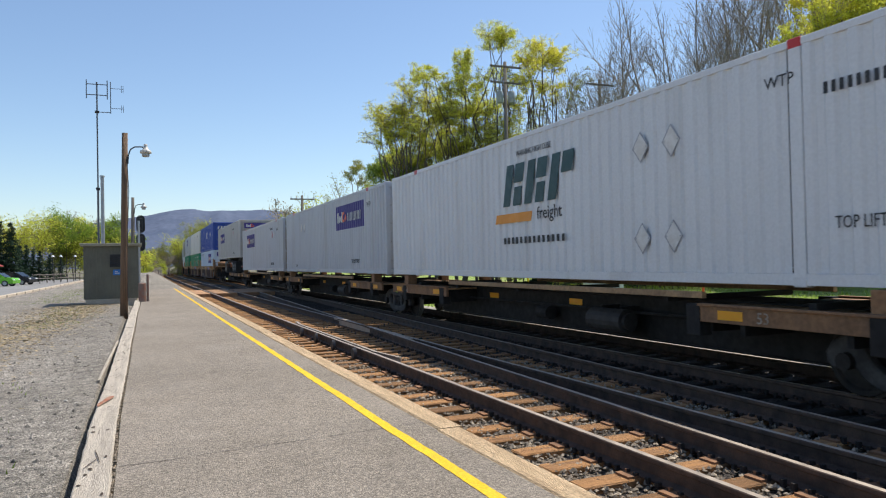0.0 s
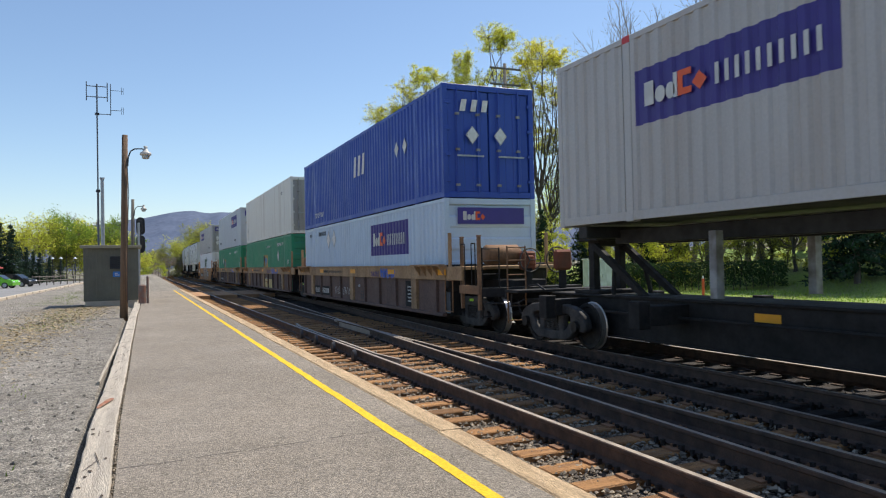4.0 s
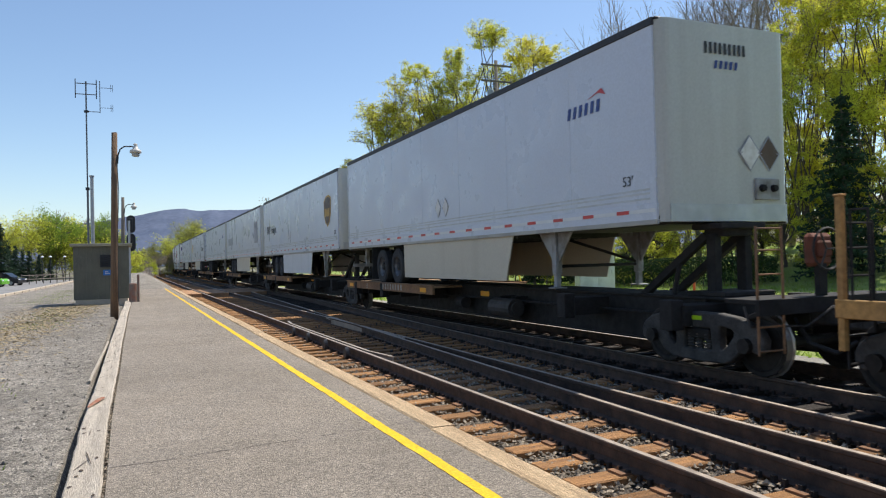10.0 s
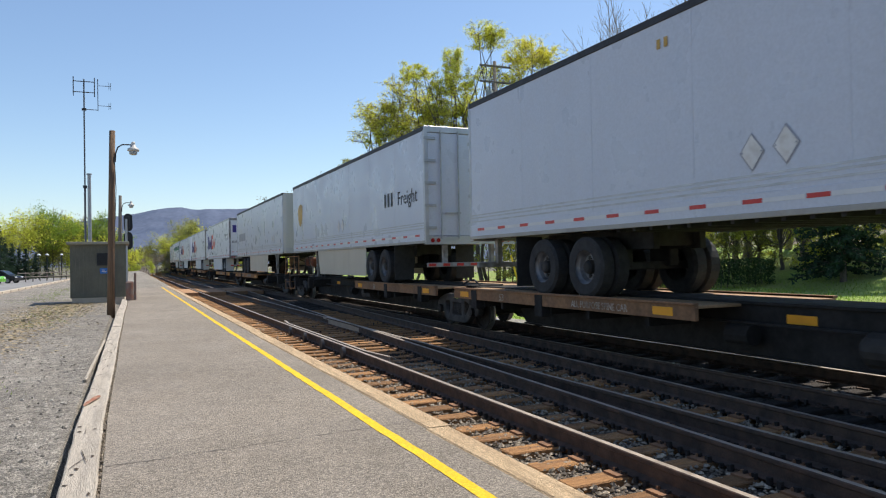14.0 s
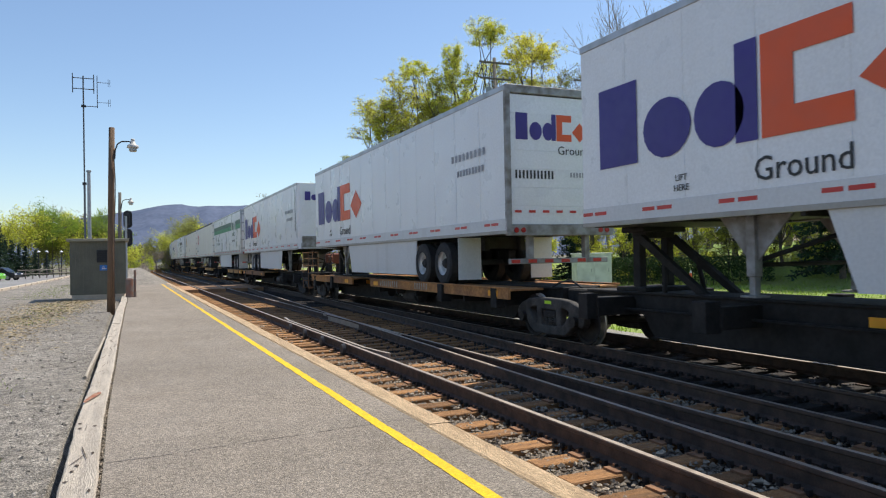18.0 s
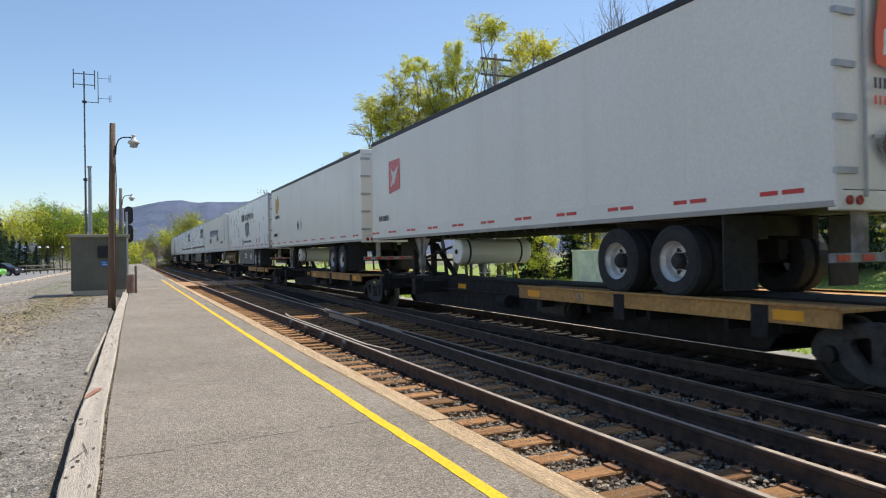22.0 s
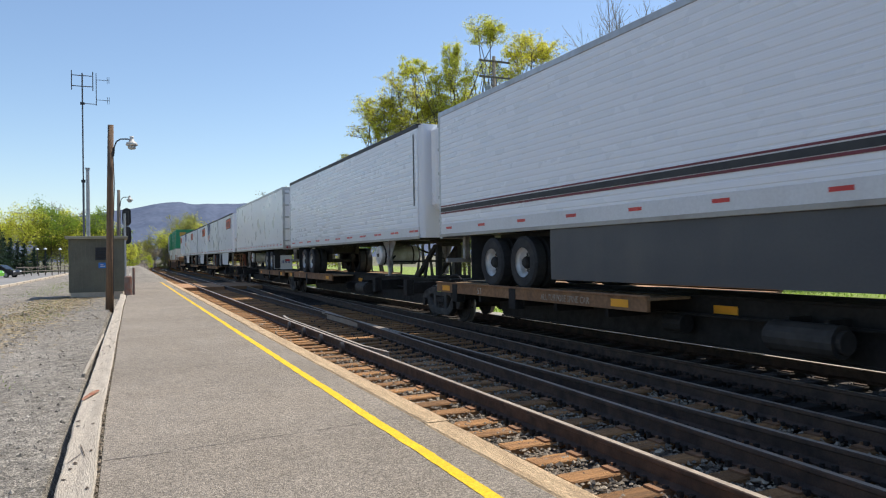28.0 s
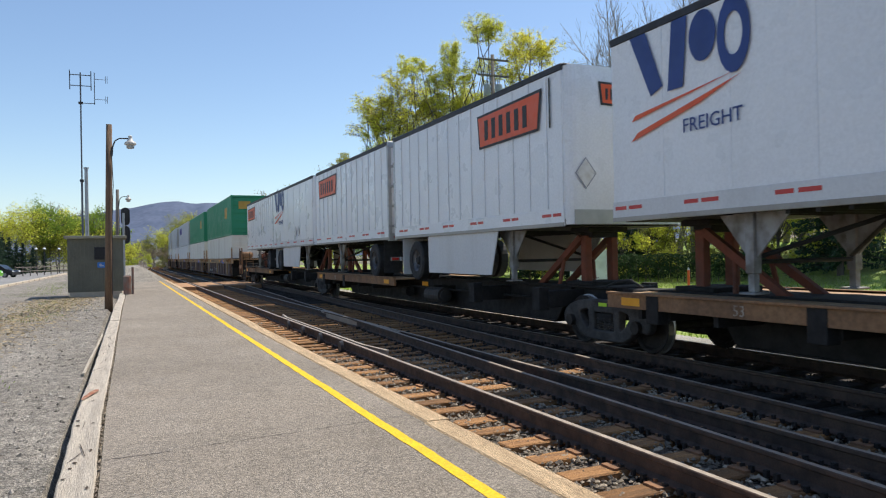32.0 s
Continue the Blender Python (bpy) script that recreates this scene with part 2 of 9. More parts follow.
def end_pose(x, y, z):
    return Matrix.Translation((x, y, z)) @ Matrix(((1, 0, 0, 0), (0, 0, -1, 0), (0, 1, 0, 0), (0, 0, 0, 1)))

# ---- train materials ----
def paint(name, base, dirt=(0.2, 0.17, 0.13), amt=0.35, rough=0.45, metal=0.0, streak=1.6):
    return mat(name, base, tuple(v * 0.955 for v in base), rough, metal, scale=0.45, amount=0.5, grain=0.05, grain_scale=25, streak=(streak, dirt, amt))


WHITE_BOX = paint("white container paint", (0.70, 0.71, 0.72), (0.36, 0.33, 0.28), 0.3)
GREY_BOX = paint("pale grey container paint", (0.51, 0.53, 0.565), (0.3, 0.27, 0.23), 0.35)
OLD_GREY_BOX = paint("chalky grey container paint", (0.76, 0.73, 0.66), (0.30, 0.19, 0.11), 0.42)
TAN_GREY_BOX = paint("tan grey container paint", (0.47, 0.45, 0.43), (0.3, 0.22, 0.16), 0.4)
ICE_BOX = paint("light blue container paint", (0.50, 0.60, 0.72), (0.3, 0.3, 0.3), 0.25)
BLUE_BOX = paint("deep blue container paint", (0.02, 0.065, 0.36), (0.03, 0.05, 0.15), 0.3)
GREEN_BOX = paint("dark green container paint", (0.017, 0.245, 0.125), (0.03, 0.07, 0.045), 0.4)
WHITE_TRAILER = paint("white trailer skin", (0.80, 0.81, 0.83), (0.52, 0.51, 0.49), 0.12, 0.32)
GREY_TRAILER = paint("pale blue-grey trailer skin", (0.55, 0.58, 0.65), (0.42, 0.43, 0.45), 0.13, 0.32)
# weathered nose; greenish bounce light is put into its base tone
NOSE_GREY = paint("weathered pale nose panel with bounce tint", (0.52, 0.53, 0.49), (0.26, 0.24, 0.2), 0.35, 0.5)
CREAM_TRAILER = paint("off-white trailer skin", (0.78, 0.755, 0.69), (0.5, 0.46, 0.39), 0.16, 0.38)
SILVER_TRAILER = mat("ribbed white reefer skin", (0.77, 0.79, 0.83), (0.77, 0.79, 0.83), 0.3, scale=0.2, amount=0.0)
ALU = mat("bare aluminium rail", (0.5, 0.51, 0.53), (0.38, 0.39, 0.4), 0.45, 0.6, scale=3, amount=0.5, streak=(2.0, (0.25, 0.23, 0.2), 0.4))
SKIRT_CREAM = paint("cream skirt panel", (0.55, 0.50, 0.40), (0.35, 0.3, 0.22), 0.3, 0.5)
SKIRT_WHITE = paint("white skirt panel", (0.66, 0.67, 0.68), (0.4, 0.38, 0.34), 0.3, 0.5)
SKIRT_GREY = paint("dark grey skirt panel", (0.065, 0.068, 0.075), (0.12, 0.11, 0.10), 0.25, 0.5)
CAR_BROWN = mat("weathered brown car steel", (0.29, 0.155, 0.075), (0.20, 0.11, 0.06), 0.8, 0.1, scale=1.0, amount=0.6, grain=0.2, grain_scale=18, streak=(2.2, (0.07, 0.05, 0.04), 0.5))
CAR_TAN = mat("faded tan sill steel", (0.44, 0.28, 0.15), (0.31, 0.19, 0.10), 0.8, 0.1, scale=1.3, amount=0.6, grain=0.2, grain_scale=18, streak=(2.5, (0.13, 0.09, 0.06), 0.5))
CAR_MAROON = mat("brown well side steel", (0.16, 0.10, 0.08), (0.12, 0.078, 0.066), 0.8, 0.1, scale=0.9, amount=0.6, grain=0.2, grain_scale=18, streak=(2.0, (0.05, 0.04, 0.035), 0.5))
CAR_ORANGE = mat("orange brown well side steel", (0.40, 0.20, 0.10), (0.30, 0.15, 0.08), 0.7, 0.1, scale=0.8, amount=0.6, grain=0.15, grain_scale=18, streak=(1.8, (0.12, 0.075, 0.05), 0.5))
CAR_MUSTARD = mat("faded mustard sill steel", (0.50, 0.275, 0.085), (0.35, 0.19, 0.07), 0.8, 0.1, scale=1.3, amount=0.6, grain=0.2, grain_scale=18, streak=(2.5, (0.16, 0.10, 0.06), 0.5))
CAR_ORANGE = mat("weathered orange sill steel", (0.50, 0.235, 0.075), (0.27, 0.125, 0.055), 0.8, 0.1, scale=1.1, amount=0.7, grain=0.25, grain_scale=18, streak=(2.2, (0.10, 0.065, 0.045), 0.6))
FADED = mat("worn stencil paint", (0.48, 0.42, 0.35), (0.26, 0.2, 0.15), 0.85, scale=9, amount=0.8)
RESERVOIR = mat("dusty brake tank steel", (0.055, 0.048, 0.043), (0.03, 0.026, 0.023), 0.75, 0.1, scale=3, amount=0.6)
CAR_DARK = mat("grimy underframe steel", (0.022, 0.019, 0.018), (0.012, 0.011, 0.010), 0.85, 0.1, scale=2.0, amount=0.6, grain=0.2, grain_scale=20)
TRUCK_STEEL = mat("dusty cast truck steel", (0.075, 0.07, 0.066), (0.03, 0.028, 0.027), 0.8, 0.2, scale=4, amount=0.6, grain=0.2, grain_scale=30)
WHEEL_STEEL = mat("worn wheel steel", (0.04, 0.034, 0.03), (0.018, 0.016, 0.015), 0.65, 0.5, scale=5, amount=0.6)
TREAD = mat("worn wheel tread", (0.5, 0.47, 0.44), (0.36, 0.33, 0.3), 0.35, 0.8)
RUST_RED = mat("rusty red hitch steel", (0.22, 0.065, 0.035), (0.13, 0.05, 0.03), 0.8, 0.1, scale=3, amount=0.6)
RUBBER = mat("black tyre rubber", (0.022, 0.022, 0.024), (0.035, 0.034, 0.033), 0.85, scale=3, grain=0.2, grain_scale=40)
RIM_STEEL = mat("white painted rim", (0.7, 0.7, 0.7), (0.5, 0.48, 0.44), 0.5, 0.3, scale=5, amount=0.6)
RIM_DARK = mat("dusty dark rim", (0.2, 0.2, 0.21), (0.08, 0.08, 0.085), 0.5, 0.4, scale=5, amount=0.6)
UNDER = mat("grey trailer underframe", (0.04, 0.038, 0.036), (0.02, 0.019, 0.018), 0.75, 0.3, scale=3, amount=0.6)
LEG_GREY = mat("grey landing gear steel", (0.36, 0.36, 0.36), (0.17, 0.15, 0.13), 0.7, 0.3, scale=4, amount=0.6)
PATCH_YELLOW = mat("amber reflector sheet", (0.88, 0.38, 0.01), (0.74, 0.31, 0.01), 0.5, scale=3)
TAPE_RED = plain("red reflective tape", (0.55, 0.03, 0.025), 0.35)
TAPE_WHITE = plain("silver reflective tape", (0.7, 0.7, 0.7), 0.35)
PURPLE = mat("purple sign paint", (0.045, 0.03, 0.22), (0.04, 0.028, 0.19), 0.45, scale=2)
ORANGE = mat("orange sign paint", (0.75, 0.10, 0.02), (0.66, 0.1, 0.03), 0.45, scale=2)
AMBER = mat("amber sign paint", (0.8, 0.3, 0.02), (0.7, 0.26, 0.02), 0.45, scale=2)
INK = mat("black lettering paint", (0.025, 0.027, 0.03), (0.04, 0.04, 0.04), 0.6, scale=4)
CHALK = mat("white lettering paint", (0.62, 0.62, 0.60), (0.5, 0.5, 0.48), 0.6, scale=4)
TEAL_INK = mat("dark teal sign paint", (0.02, 0.07, 0.075), None, 0.5, scale=3)
GREEN_INK = mat("green sign paint", (0.01, 0.12, 0.07), None, 0.5, scale=3)
STRIPE_GREEN = mat("bright green stripe paint", (0.01, 0.26, 0.13), None, 0.4, scale=2)
STRIPE_DARK = mat("dark green stripe paint", (0.01, 0.10, 0.08), None, 0.4, scale=2)
NAVY = mat("navy sign paint", (0.02, 0.05, 0.22), None, 0.45, scale=2)
MAROON = mat("maroon stripe paint", (0.16, 0.015, 0.03), None, 0.45, scale=2)
SHIELD_BROWN = mat("brown shield paint", (0.09, 0.045, 0.02), None, 0.5, scale=2)
GOLD = mat("gold sign paint", (0.55, 0.33, 0.06), None, 0.5, scale=2)
PLACARD = mat("faded white placard", (0.74, 0.73, 0.70), (0.58, 0.55, 0.5), 0.7, scale=8)
GRIMY_DOOR = paint("grimy grey door paint", (0.36, 0.345, 0.31), (0.16, 0.13, 0.10), 0.5)
OLD_PATCH = mat("faded grey film patch", (0.33, 0.34, 0.38), None, 0.5, scale=2)
REEFER_BLACK = mat("black grille plastic", (0.015, 0.015, 0.017), None, 0.5, scale=4)
LAMP_RED = plain("red lamp lens", (0.35, 0.01, 0.01), 0.25)

MOVERS = []     # (thing, distance of its origin up the line at the start)
SPINNERS = []   # (wheelset, distance up the line at the start, rest pose)


def ride(ob, s):
    MOVERS.append((ob, s))
    return ob


# ---- marks on boxes: shapes in (u along the reading, w up) ----
def shape_mesh(shapes):
    bm = bmesh.new()
    for s in shapes:
        k = s[0]
        if k == "bar":
            pts = [(s[1], s[3]), (s[2], s[3]), (s[2], s[4]), (s[1], s[4])]
        elif k == "poly":
            pts = s[1]
        elif k == "disc":
            pts = [(s[1] + s[3] * math.cos(a), s[2] + s[4] * math.sin(a)) for a in [math.tau * i / 18 for i in range(18)]]
        elif k == "ring":
            n = 18
            o = [bm.verts.new((s[1] + s[3] * math.cos(math.tau * i / n), s[2] + s[4] * math.sin(math.tau * i / n), 0)) for i in range(n)]
            q = [bm.verts.new((s[1] + s[3] * s[5] * math.cos(math.tau * i / n), s[2] + s[4] * s[5] * math.sin(math.tau * i / n), 0)) for i in range(n)]
            for i in range(n):
                bm.faces.new((o[i], o[(i + 1) % n], q[(i + 1) % n], q[i]))
            continue
        f = bm.faces.new([bm.verts.new((p[0], p[1], 0)) for p in pts])
        f.normal_update()
        if f.normal.z < 0:
            f.normal_flip()
    ext = bmesh.ops.extrude_face_region(bm, geom=bm.faces[:])
    bmesh.ops.translate(bm, verts=[v for v in ext["geom"] if isinstance(v, bmesh.types.BMVert)], vec=(0, 0, 0.003))
    bmesh.ops.recalc_face_normals(bm, faces=bm.faces)
    return bm


def mark(name, shapes, material, parent, m, label=""):
    ob = part(name, shape_mesh(shapes), material, parent, label)
    ob.matrix_basis = m
    return ob


def on_side(u, z, x=-1.303):
    """Pose of a mark on the platform side, u metres from the far end."""
    return side_pose(x, -u, z)


def diamond(parent, u, z, r=0.17, m=None, material=None, dx=-1.303):
    pose_m = m or on_side(u, z, dx)
    k = 1.13
    rim = mark("placard", [("poly", [(0, -r * 1.25 * k), (r * k, 0), (0, r * 1.25 * k), (-r * k, 0)])], OLD_PATCH, parent, pose_m)
    face = mark("placard_face", [("poly", [(0, -r * 1.25), (r, 0), (0, r * 1.25), (-r, 0)])], material or PLACARD, rim, Matrix.Translation((0, 0, 0.003)))
    if material is TAPE_RED:
        lettering("hazard_word", "FLAMMABLE", r * 0.3, Matrix.Translation((0, -r * 0.1, 0.007)), face, CHALK, stretch=0.92)
        mark("hazard_flame", [("poly", [(-0.16 * r, 0.34 * r), (0.16 * r, 0.34 * r), (0.2 * r, 0.55 * r), (0.05 * r, 0.85 * r), (-0.04 * r, 0.62 * r), (-0.17 * r, 0.6 * r)])], CHALK, face, Matrix.Translation((0, 0, 0.004)))
    else:
        part("screw", shape_mesh([("disc", q, 0, 0.012, 0.012) for q in (-r * 0.85, r * 0.85)]), OLD_PATCH, face).matrix_basis = Matrix.Translation((0, 0, 0.003))
    return rim


def bars_text(name, n, w, h, material, parent, m, gap=0.3, skew=0.0):
    """A row of plain bars in the place of writing that cannot be given."""
    step = w / n
    gap = max(gap, 0.5)
    sh = []
    for i in range(n):
        a, b = -w / 2 + i * step, -w / 2 + i * step + step * (1 - gap)
        hh = h
        sh.append(("poly", [(a, 0), (b, 0), (b + skew * hh, hh), (a + skew * hh, hh)]))
    return tagged(mark(name, sh, material, parent, m), kind="stuff")


def parcel_logo(parent, m, w, h, left, right, small=None):
    """A two-colour mark of plain blocks and discs in the place of a wordmark."""
    k = w
    mark("logo", [("bar", 0, 0.16 * k, 0, h), ("disc", 0.27 * k, 0.34 * h, 0.085 * k, 0.34 * h), ("disc", 0.44 * k, 0.34 * h, 0.075 * k, 0.34 * h), ("bar", 0.49 * k, 0.55 * k, 0, h)], left, parent, m)
    mark("logo", [("bar", 0.56 * k, 0.64 * k, 0, h), ("bar", 0.64 * k, 0.77 * k, 0.74 * h, h), ("bar", 0.64 * k, 0.77 * k, 0, 0.26 * h),
                  ("poly", [(0.78 * k, 0.36 * h), (0.89 * k, 0), (1.0 * k, 0.36 * h), (0.89 * k, 0.74 * h)])], right, parent, m)
    if small:
        lettering("wordmark", "Ground", small[1] * 1.5, m @ Matrix.Translation((small[3], small[4], 0.001)), parent, INK if small[2] is None else small[2])


def slant_logo(parent, m, w, h, material):
    """Three heavy slanted blocks with notches."""
    s = 0.25 * h
    sh = []
    for k in range(3):
        a = 0.34 * k * w
        sh += [("poly", [(a, 0), (a + 0.11 * w, 0), (a + 0.11 * w + s, h), (a + s, h)]), ("poly", [(a + 0.14 * w + 0.55 * s, 0.55 * h), (a + 0.28 * w + 0.55 * s, 0.55 * h), (a + 0.28 * w + s, h), (a + 0.14 * w + s, h)])]
        if k < 2:
            sh.append(("poly", [(a + 0.16 * w, 0), (a + 0.28 * w, 0), (a + 0.28 * w + 0.45 * s, 0.45 * h), (a + 0.16 * w + 0.45 * s, 0.45 * h)]))
    mark("logo", sh, material, parent, m)


# ---- containers ----
CL, CH, CW = 16.42, 2.896, 1.295
TL = 16.15      # road trailers


def corrugated(parent, side, z0, z1, u0, u1, paint_m, patches=()):
    """A side panel of pressed sheet; patches (u0, u1, z0, z1, material) are painted on it."""
    mats = [paint_m] + [p[4] for p in patches]
    zs = sorted({z0, z1, *[p[2] for p in patches], *[p[3] for p in patches]})
    n = round((u1 - u0) / 0.277)
    pitch = (u1 - u0) / n
    us = []
    for i in range(n):
        a = u0 + i * pitch
        us += [(a, 0), (a + pitch * 0.36, 0), (a + pitch * 0.5, 1), (a + pitch * 0.86, 1)]
    us.append((u1, 0))
    bm = bmesh.new()
    g = [[bm.verts.new((side * (CW - 0.036 * d), -u, z)) for z in zs] for u, d in us]
    for i in range(len(us) - 1):
        for j in range(len(zs) - 1):
            f = bm.faces.new((g[i][j], g[i + 1][j], g[i + 1][j + 1], g[i][j + 1]))
            um, zm = (us[i][0] + us[i + 1][0]) / 2, (zs[j] + zs[j + 1]) / 2
            for k, p in enumerate(patches):
                if p[0] < um < p[1] and p[2] < zm < p[3]:
                    f.material_index = k + 1
    bmesh.ops.recalc_face_normals(bm, faces=bm.faces)
    if bm.faces[0].normal.x * side < 0:
        bmesh.ops.reverse_faces(bm, faces=bm.faces)
    return part("side_panel", bm, mats, parent)


def container(label, z, paint_m, patches=(), near="wall", post=None, group="containers on the train", sign=None):
    """A 53 foot box, its origin under the middle of its far end; z: height of its floor rails over the rail heads."""
    th = thing("container", label, "container", group=group)
    post = post or paint_m
    za, zb = z + 0.16, z + CH - 0.1
    for s, pp in ((-1, patches), (1, ())):
        corrugated(th, s, za, zb, 0.14, 1.898, paint_m, [p for p in pp if p[0] < 1.9])
        corrugated(th, s, za, zb, 2.102, CL - 2.102, paint_m, [p for p in pp if p[1] < CL - 2.0])
        corrugated(th, s, za, zb, CL - 1.898, CL - 0.14, paint_m, [p for p in pp if p[0] > CL - 2.0])
        part("bottom_rail", boxes((s * CW - 0.03 * (s > 0), s * CW + 0.03 * (s < 0), -CL + 0.13, -0.13, z + 0.02, za), bevel=0.006), post, th)
        part("top_rail", boxes((s * CW - 0.05 * (s > 0), s * CW + 0.05 * (s < 0), -CL + 0.13, -0.13, zb, z + CH - 0.01), bevel=0.006), post, th)
        for u in (0.0, 1.91, CL - 2.09, CL - 0.13):
            w = 0.13 if u in (0.0, CL - 0.13) else 0.18
            a, b = sorted((s * (CW + 0.005), s * (CW - 0.13)))
            part("corner_post" if w < 0.15 else "lift_post", boxes((a, b, -u - w, -u, z + 0.06, z + CH - 0.06), bevel=0.008), post, th)
            for zz in (z, z + CH - 0.12):
                red = 0.1 < u < 15 and zz > z
                part("corner_casting", boxes((a - 0.004, b + 0.004, -u - w - 0.004, -u + 0.004, zz, zz + 0.12), bevel=0.01), TAPE_RED if red and paint_m in (WHITE_BOX, GREY_BOX, TAN_GREY_BOX) else post, th)
    n = 46
    step = (CL - 0.2) / n
    prof = [(-0.1, z + CH - 0.06), (-CL + 0.1, z + CH - 0.06)]
    for i in range(n):
        q, h = -CL + 0.1 + i * step, z + CH - (0.02 if i % 2 else 0.035)
        prof += [(q + 0.02, h), (q + step - 0.02, h)]
    bm = prism(bmesh.new(), prof, "x", -CW + 0.04, CW - 0.04)
    part("roof", bm, paint_m, th)
    part("floor", boxes((-CW + 0.03, CW - 0.03, -CL + 0.05, -0.05, z + 0.06, z + 0.16)), CAR_DARK, th)
    for end, kind in ((0, "wall" if near == "doors" else "doors"), (1, near)):
        y = -CL if end else 0.0
        d = 1 if end else -1

        def span(a, b):
            return tuple(sorted((y + d * a, y + d * b)))
        part("end_header", boxes((-CW + 0.13, CW - 0.13, *span(0.0, 0.12), z + CH - 0.16, z + CH - 0.01), bevel=0.008), post, th)
        part("end_sill", boxes((-CW + 0.13, CW - 0.13, *span(0.0, 0.12), z + 0.01, z + 0.16), bevel=0.008), post, th)
        if kind == "wall":
            k = 9
            hz = (CH - 0.34) / k
            prof = [(y + d * 0.07, z + CH - 0.17), (y + d * 0.07, z + 0.17)]
            for i in range(k):
                q = y + d * (0.02 if i % 2 else 0.05)
                prof += [(q, z + 0.17 + (i + 0.08) * hz), (q, z + 0.17 + (i + 0.92) * hz)]
            part("end_wall", prism(bmesh.new(), prof, "x", -CW + 0.12, CW - 0.12), paint_m, th)
            part("end_wall_lining", boxes((-CW + 0.12, CW - 0.12, *span(0.07, 0.09), z + 0.16, z + CH - 0.16)), paint_m, th)
        else:
            for s in (-1, 1):
                a, b = sorted((s * 0.012, s * (CW - 0.14)))
                k = 5
                w = (b - a) / k
                prof = [(b, y + d * 0.09), (a, y + d * 0.09)]
                for i in range(k):
                    q = y + d * (0.03 if i % 2 else 0.055)
                    prof += [(a + (i + 0.06) * w, q), (a + (i + 0.94) * w, q)]
                bm = prism(bmesh.new(), prof, "z", z + 0.17, z + CH - 0.17)
                door = part("door", bm, GRIMY_DOOR if paint_m in (GREY_BOX, TAN_GREY_BOX, OLD_GREY_BOX) else paint_m, th)
                for f in (0.22, 0.72):
                    x = a + (b - a) * f
                    rodm = rods(((x, y + d * -0.005, z + 0.1), (x, y + d * -0.005, z + CH - 0.1), 0.02))
                    part("lock_rod", rodm, LEG_GREY if paint_m is not BLUE_BOX else paint_m, door)
                    each("rod_bracket", [(x - 0.05, x + 0.05, *span(-0.03, 0.03), z + q, z + q + 0.06) for q in (0.3, 1.2, 2.1)], LEG_GREY, door)
                for q in range(4):
                    xx = s * (CW - 0.14)
                    p, r = sorted((xx - s * 0.05, xx + s * 0.09))
                    part("hinge", boxes((p, r, *span(-0.02, 0.03), z + 0.4 + q * 0.66, z + 0.48 + q * 0.66), bevel=0.005), post, door)
                part("lock_handle", boxes(sorted_box(a + (b - a) * 0.2, a + (b - a) * 0.85, *span(-0.035, -0.01), z + 1.05, z + 1.09)), GALV, door)
    if sign:
        mark("sign", [("bar", -0.95, 0.95, 0, 0.42)], sign, th, end_pose(0, -CL - (0.012 if near == "wall" else 0.03), z + CH - 0.66))
        parcel_logo(th, end_pose(-0.8, -CL - (0.016 if near == "wall" else 0.034), z + CH - 0.56), 0.62, 0.22, CHALK, ORANGE)
    return th


def sorted_box(a, b, c, d, e, f):
    return (min(a, b), max(a, b), min(c, d), max(c, d), min(e, f), max(e, f))


def parcel_panel(u0, u1, z0, z1):
    return [(u0, min(u1, CL - 2.11), z0, z1, PURPLE)]


def panel_words(th, u0, z0, w, h):
    """The pale and orange marks on a purple panel."""
    parcel_logo(th, on_side(u0 + 0.07 * w, z0 + 0.3 * h), 0.36 * w, 0.42 * h, CHALK, ORANGE)
    bars_text("wordmark", 10, 0.48 * w, 0.34 * h, CHALK, th, on_side(u0 + 0.71 * w, z0 + 0.3 * h), 0.6)


def small_writing(th, u, z, text="TOP LIFT ONLY", size=0.2, material=None):
    lettering("stencil", text, size, on_side(u, z), th, material or INK, stretch=0.75)


def id_bars(th, u, z, material=None, n=10, w=0.95, h=0.13):
    bars_text("fleet_number", n, w, h, material or INK, th, on_side(u, z), 0.3)

# ---- plan ----
SPEED = 15.483          # metres a second, towards the platform
R1, R3 = 3.83, 5.34     # the platform track
T1, T2 = 7.555, 9.065   # the track of the train
TC = 8.31
DECK = 0.12             # platform top over the rail heads
TIE = -0.185            # top of the ties
BED = -0.23             # top of the ballast
BEND, RADIUS = 115.0, 900.0


def along(s, x):
    """A place s metres up the line and x to the right of the eye's line; the line bends right far off."""
    if s <= BEND:
        return Vector((x, s, 0)), 0.0
    a = (s - BEND) / RADIUS
    c = RADIUS + 8.0
    return Vector((c - (c - x) * math.cos(a), BEND + (c - x) * math.sin(a), 0)), -a


def xover(y):
    """Near rail of the crossover."""
    return 4.52 + 0.0455 * y


# ---- ground ----
def ground_height(x, y):
    if x < 2.6:
        h = (-0.1 if -0.53 < x < 0 else 0.0) if x > -8 else -0.06
    elif x < 10.8:
        h = BED - 0.02
    else:
        h = BED - 0.12 + max(x - 33, 0) * 0.2 * max(0.0, min(1.0, (90 - y) / 40)) * (1 if x < 90 else 0)
        h = min(h, 9.0)
    return h + (0.03 * noise.noise((x * 0.4, y * 0.4, 0)) if abs(x) < 60 and not 2.6 < x < 10.8 else 0)


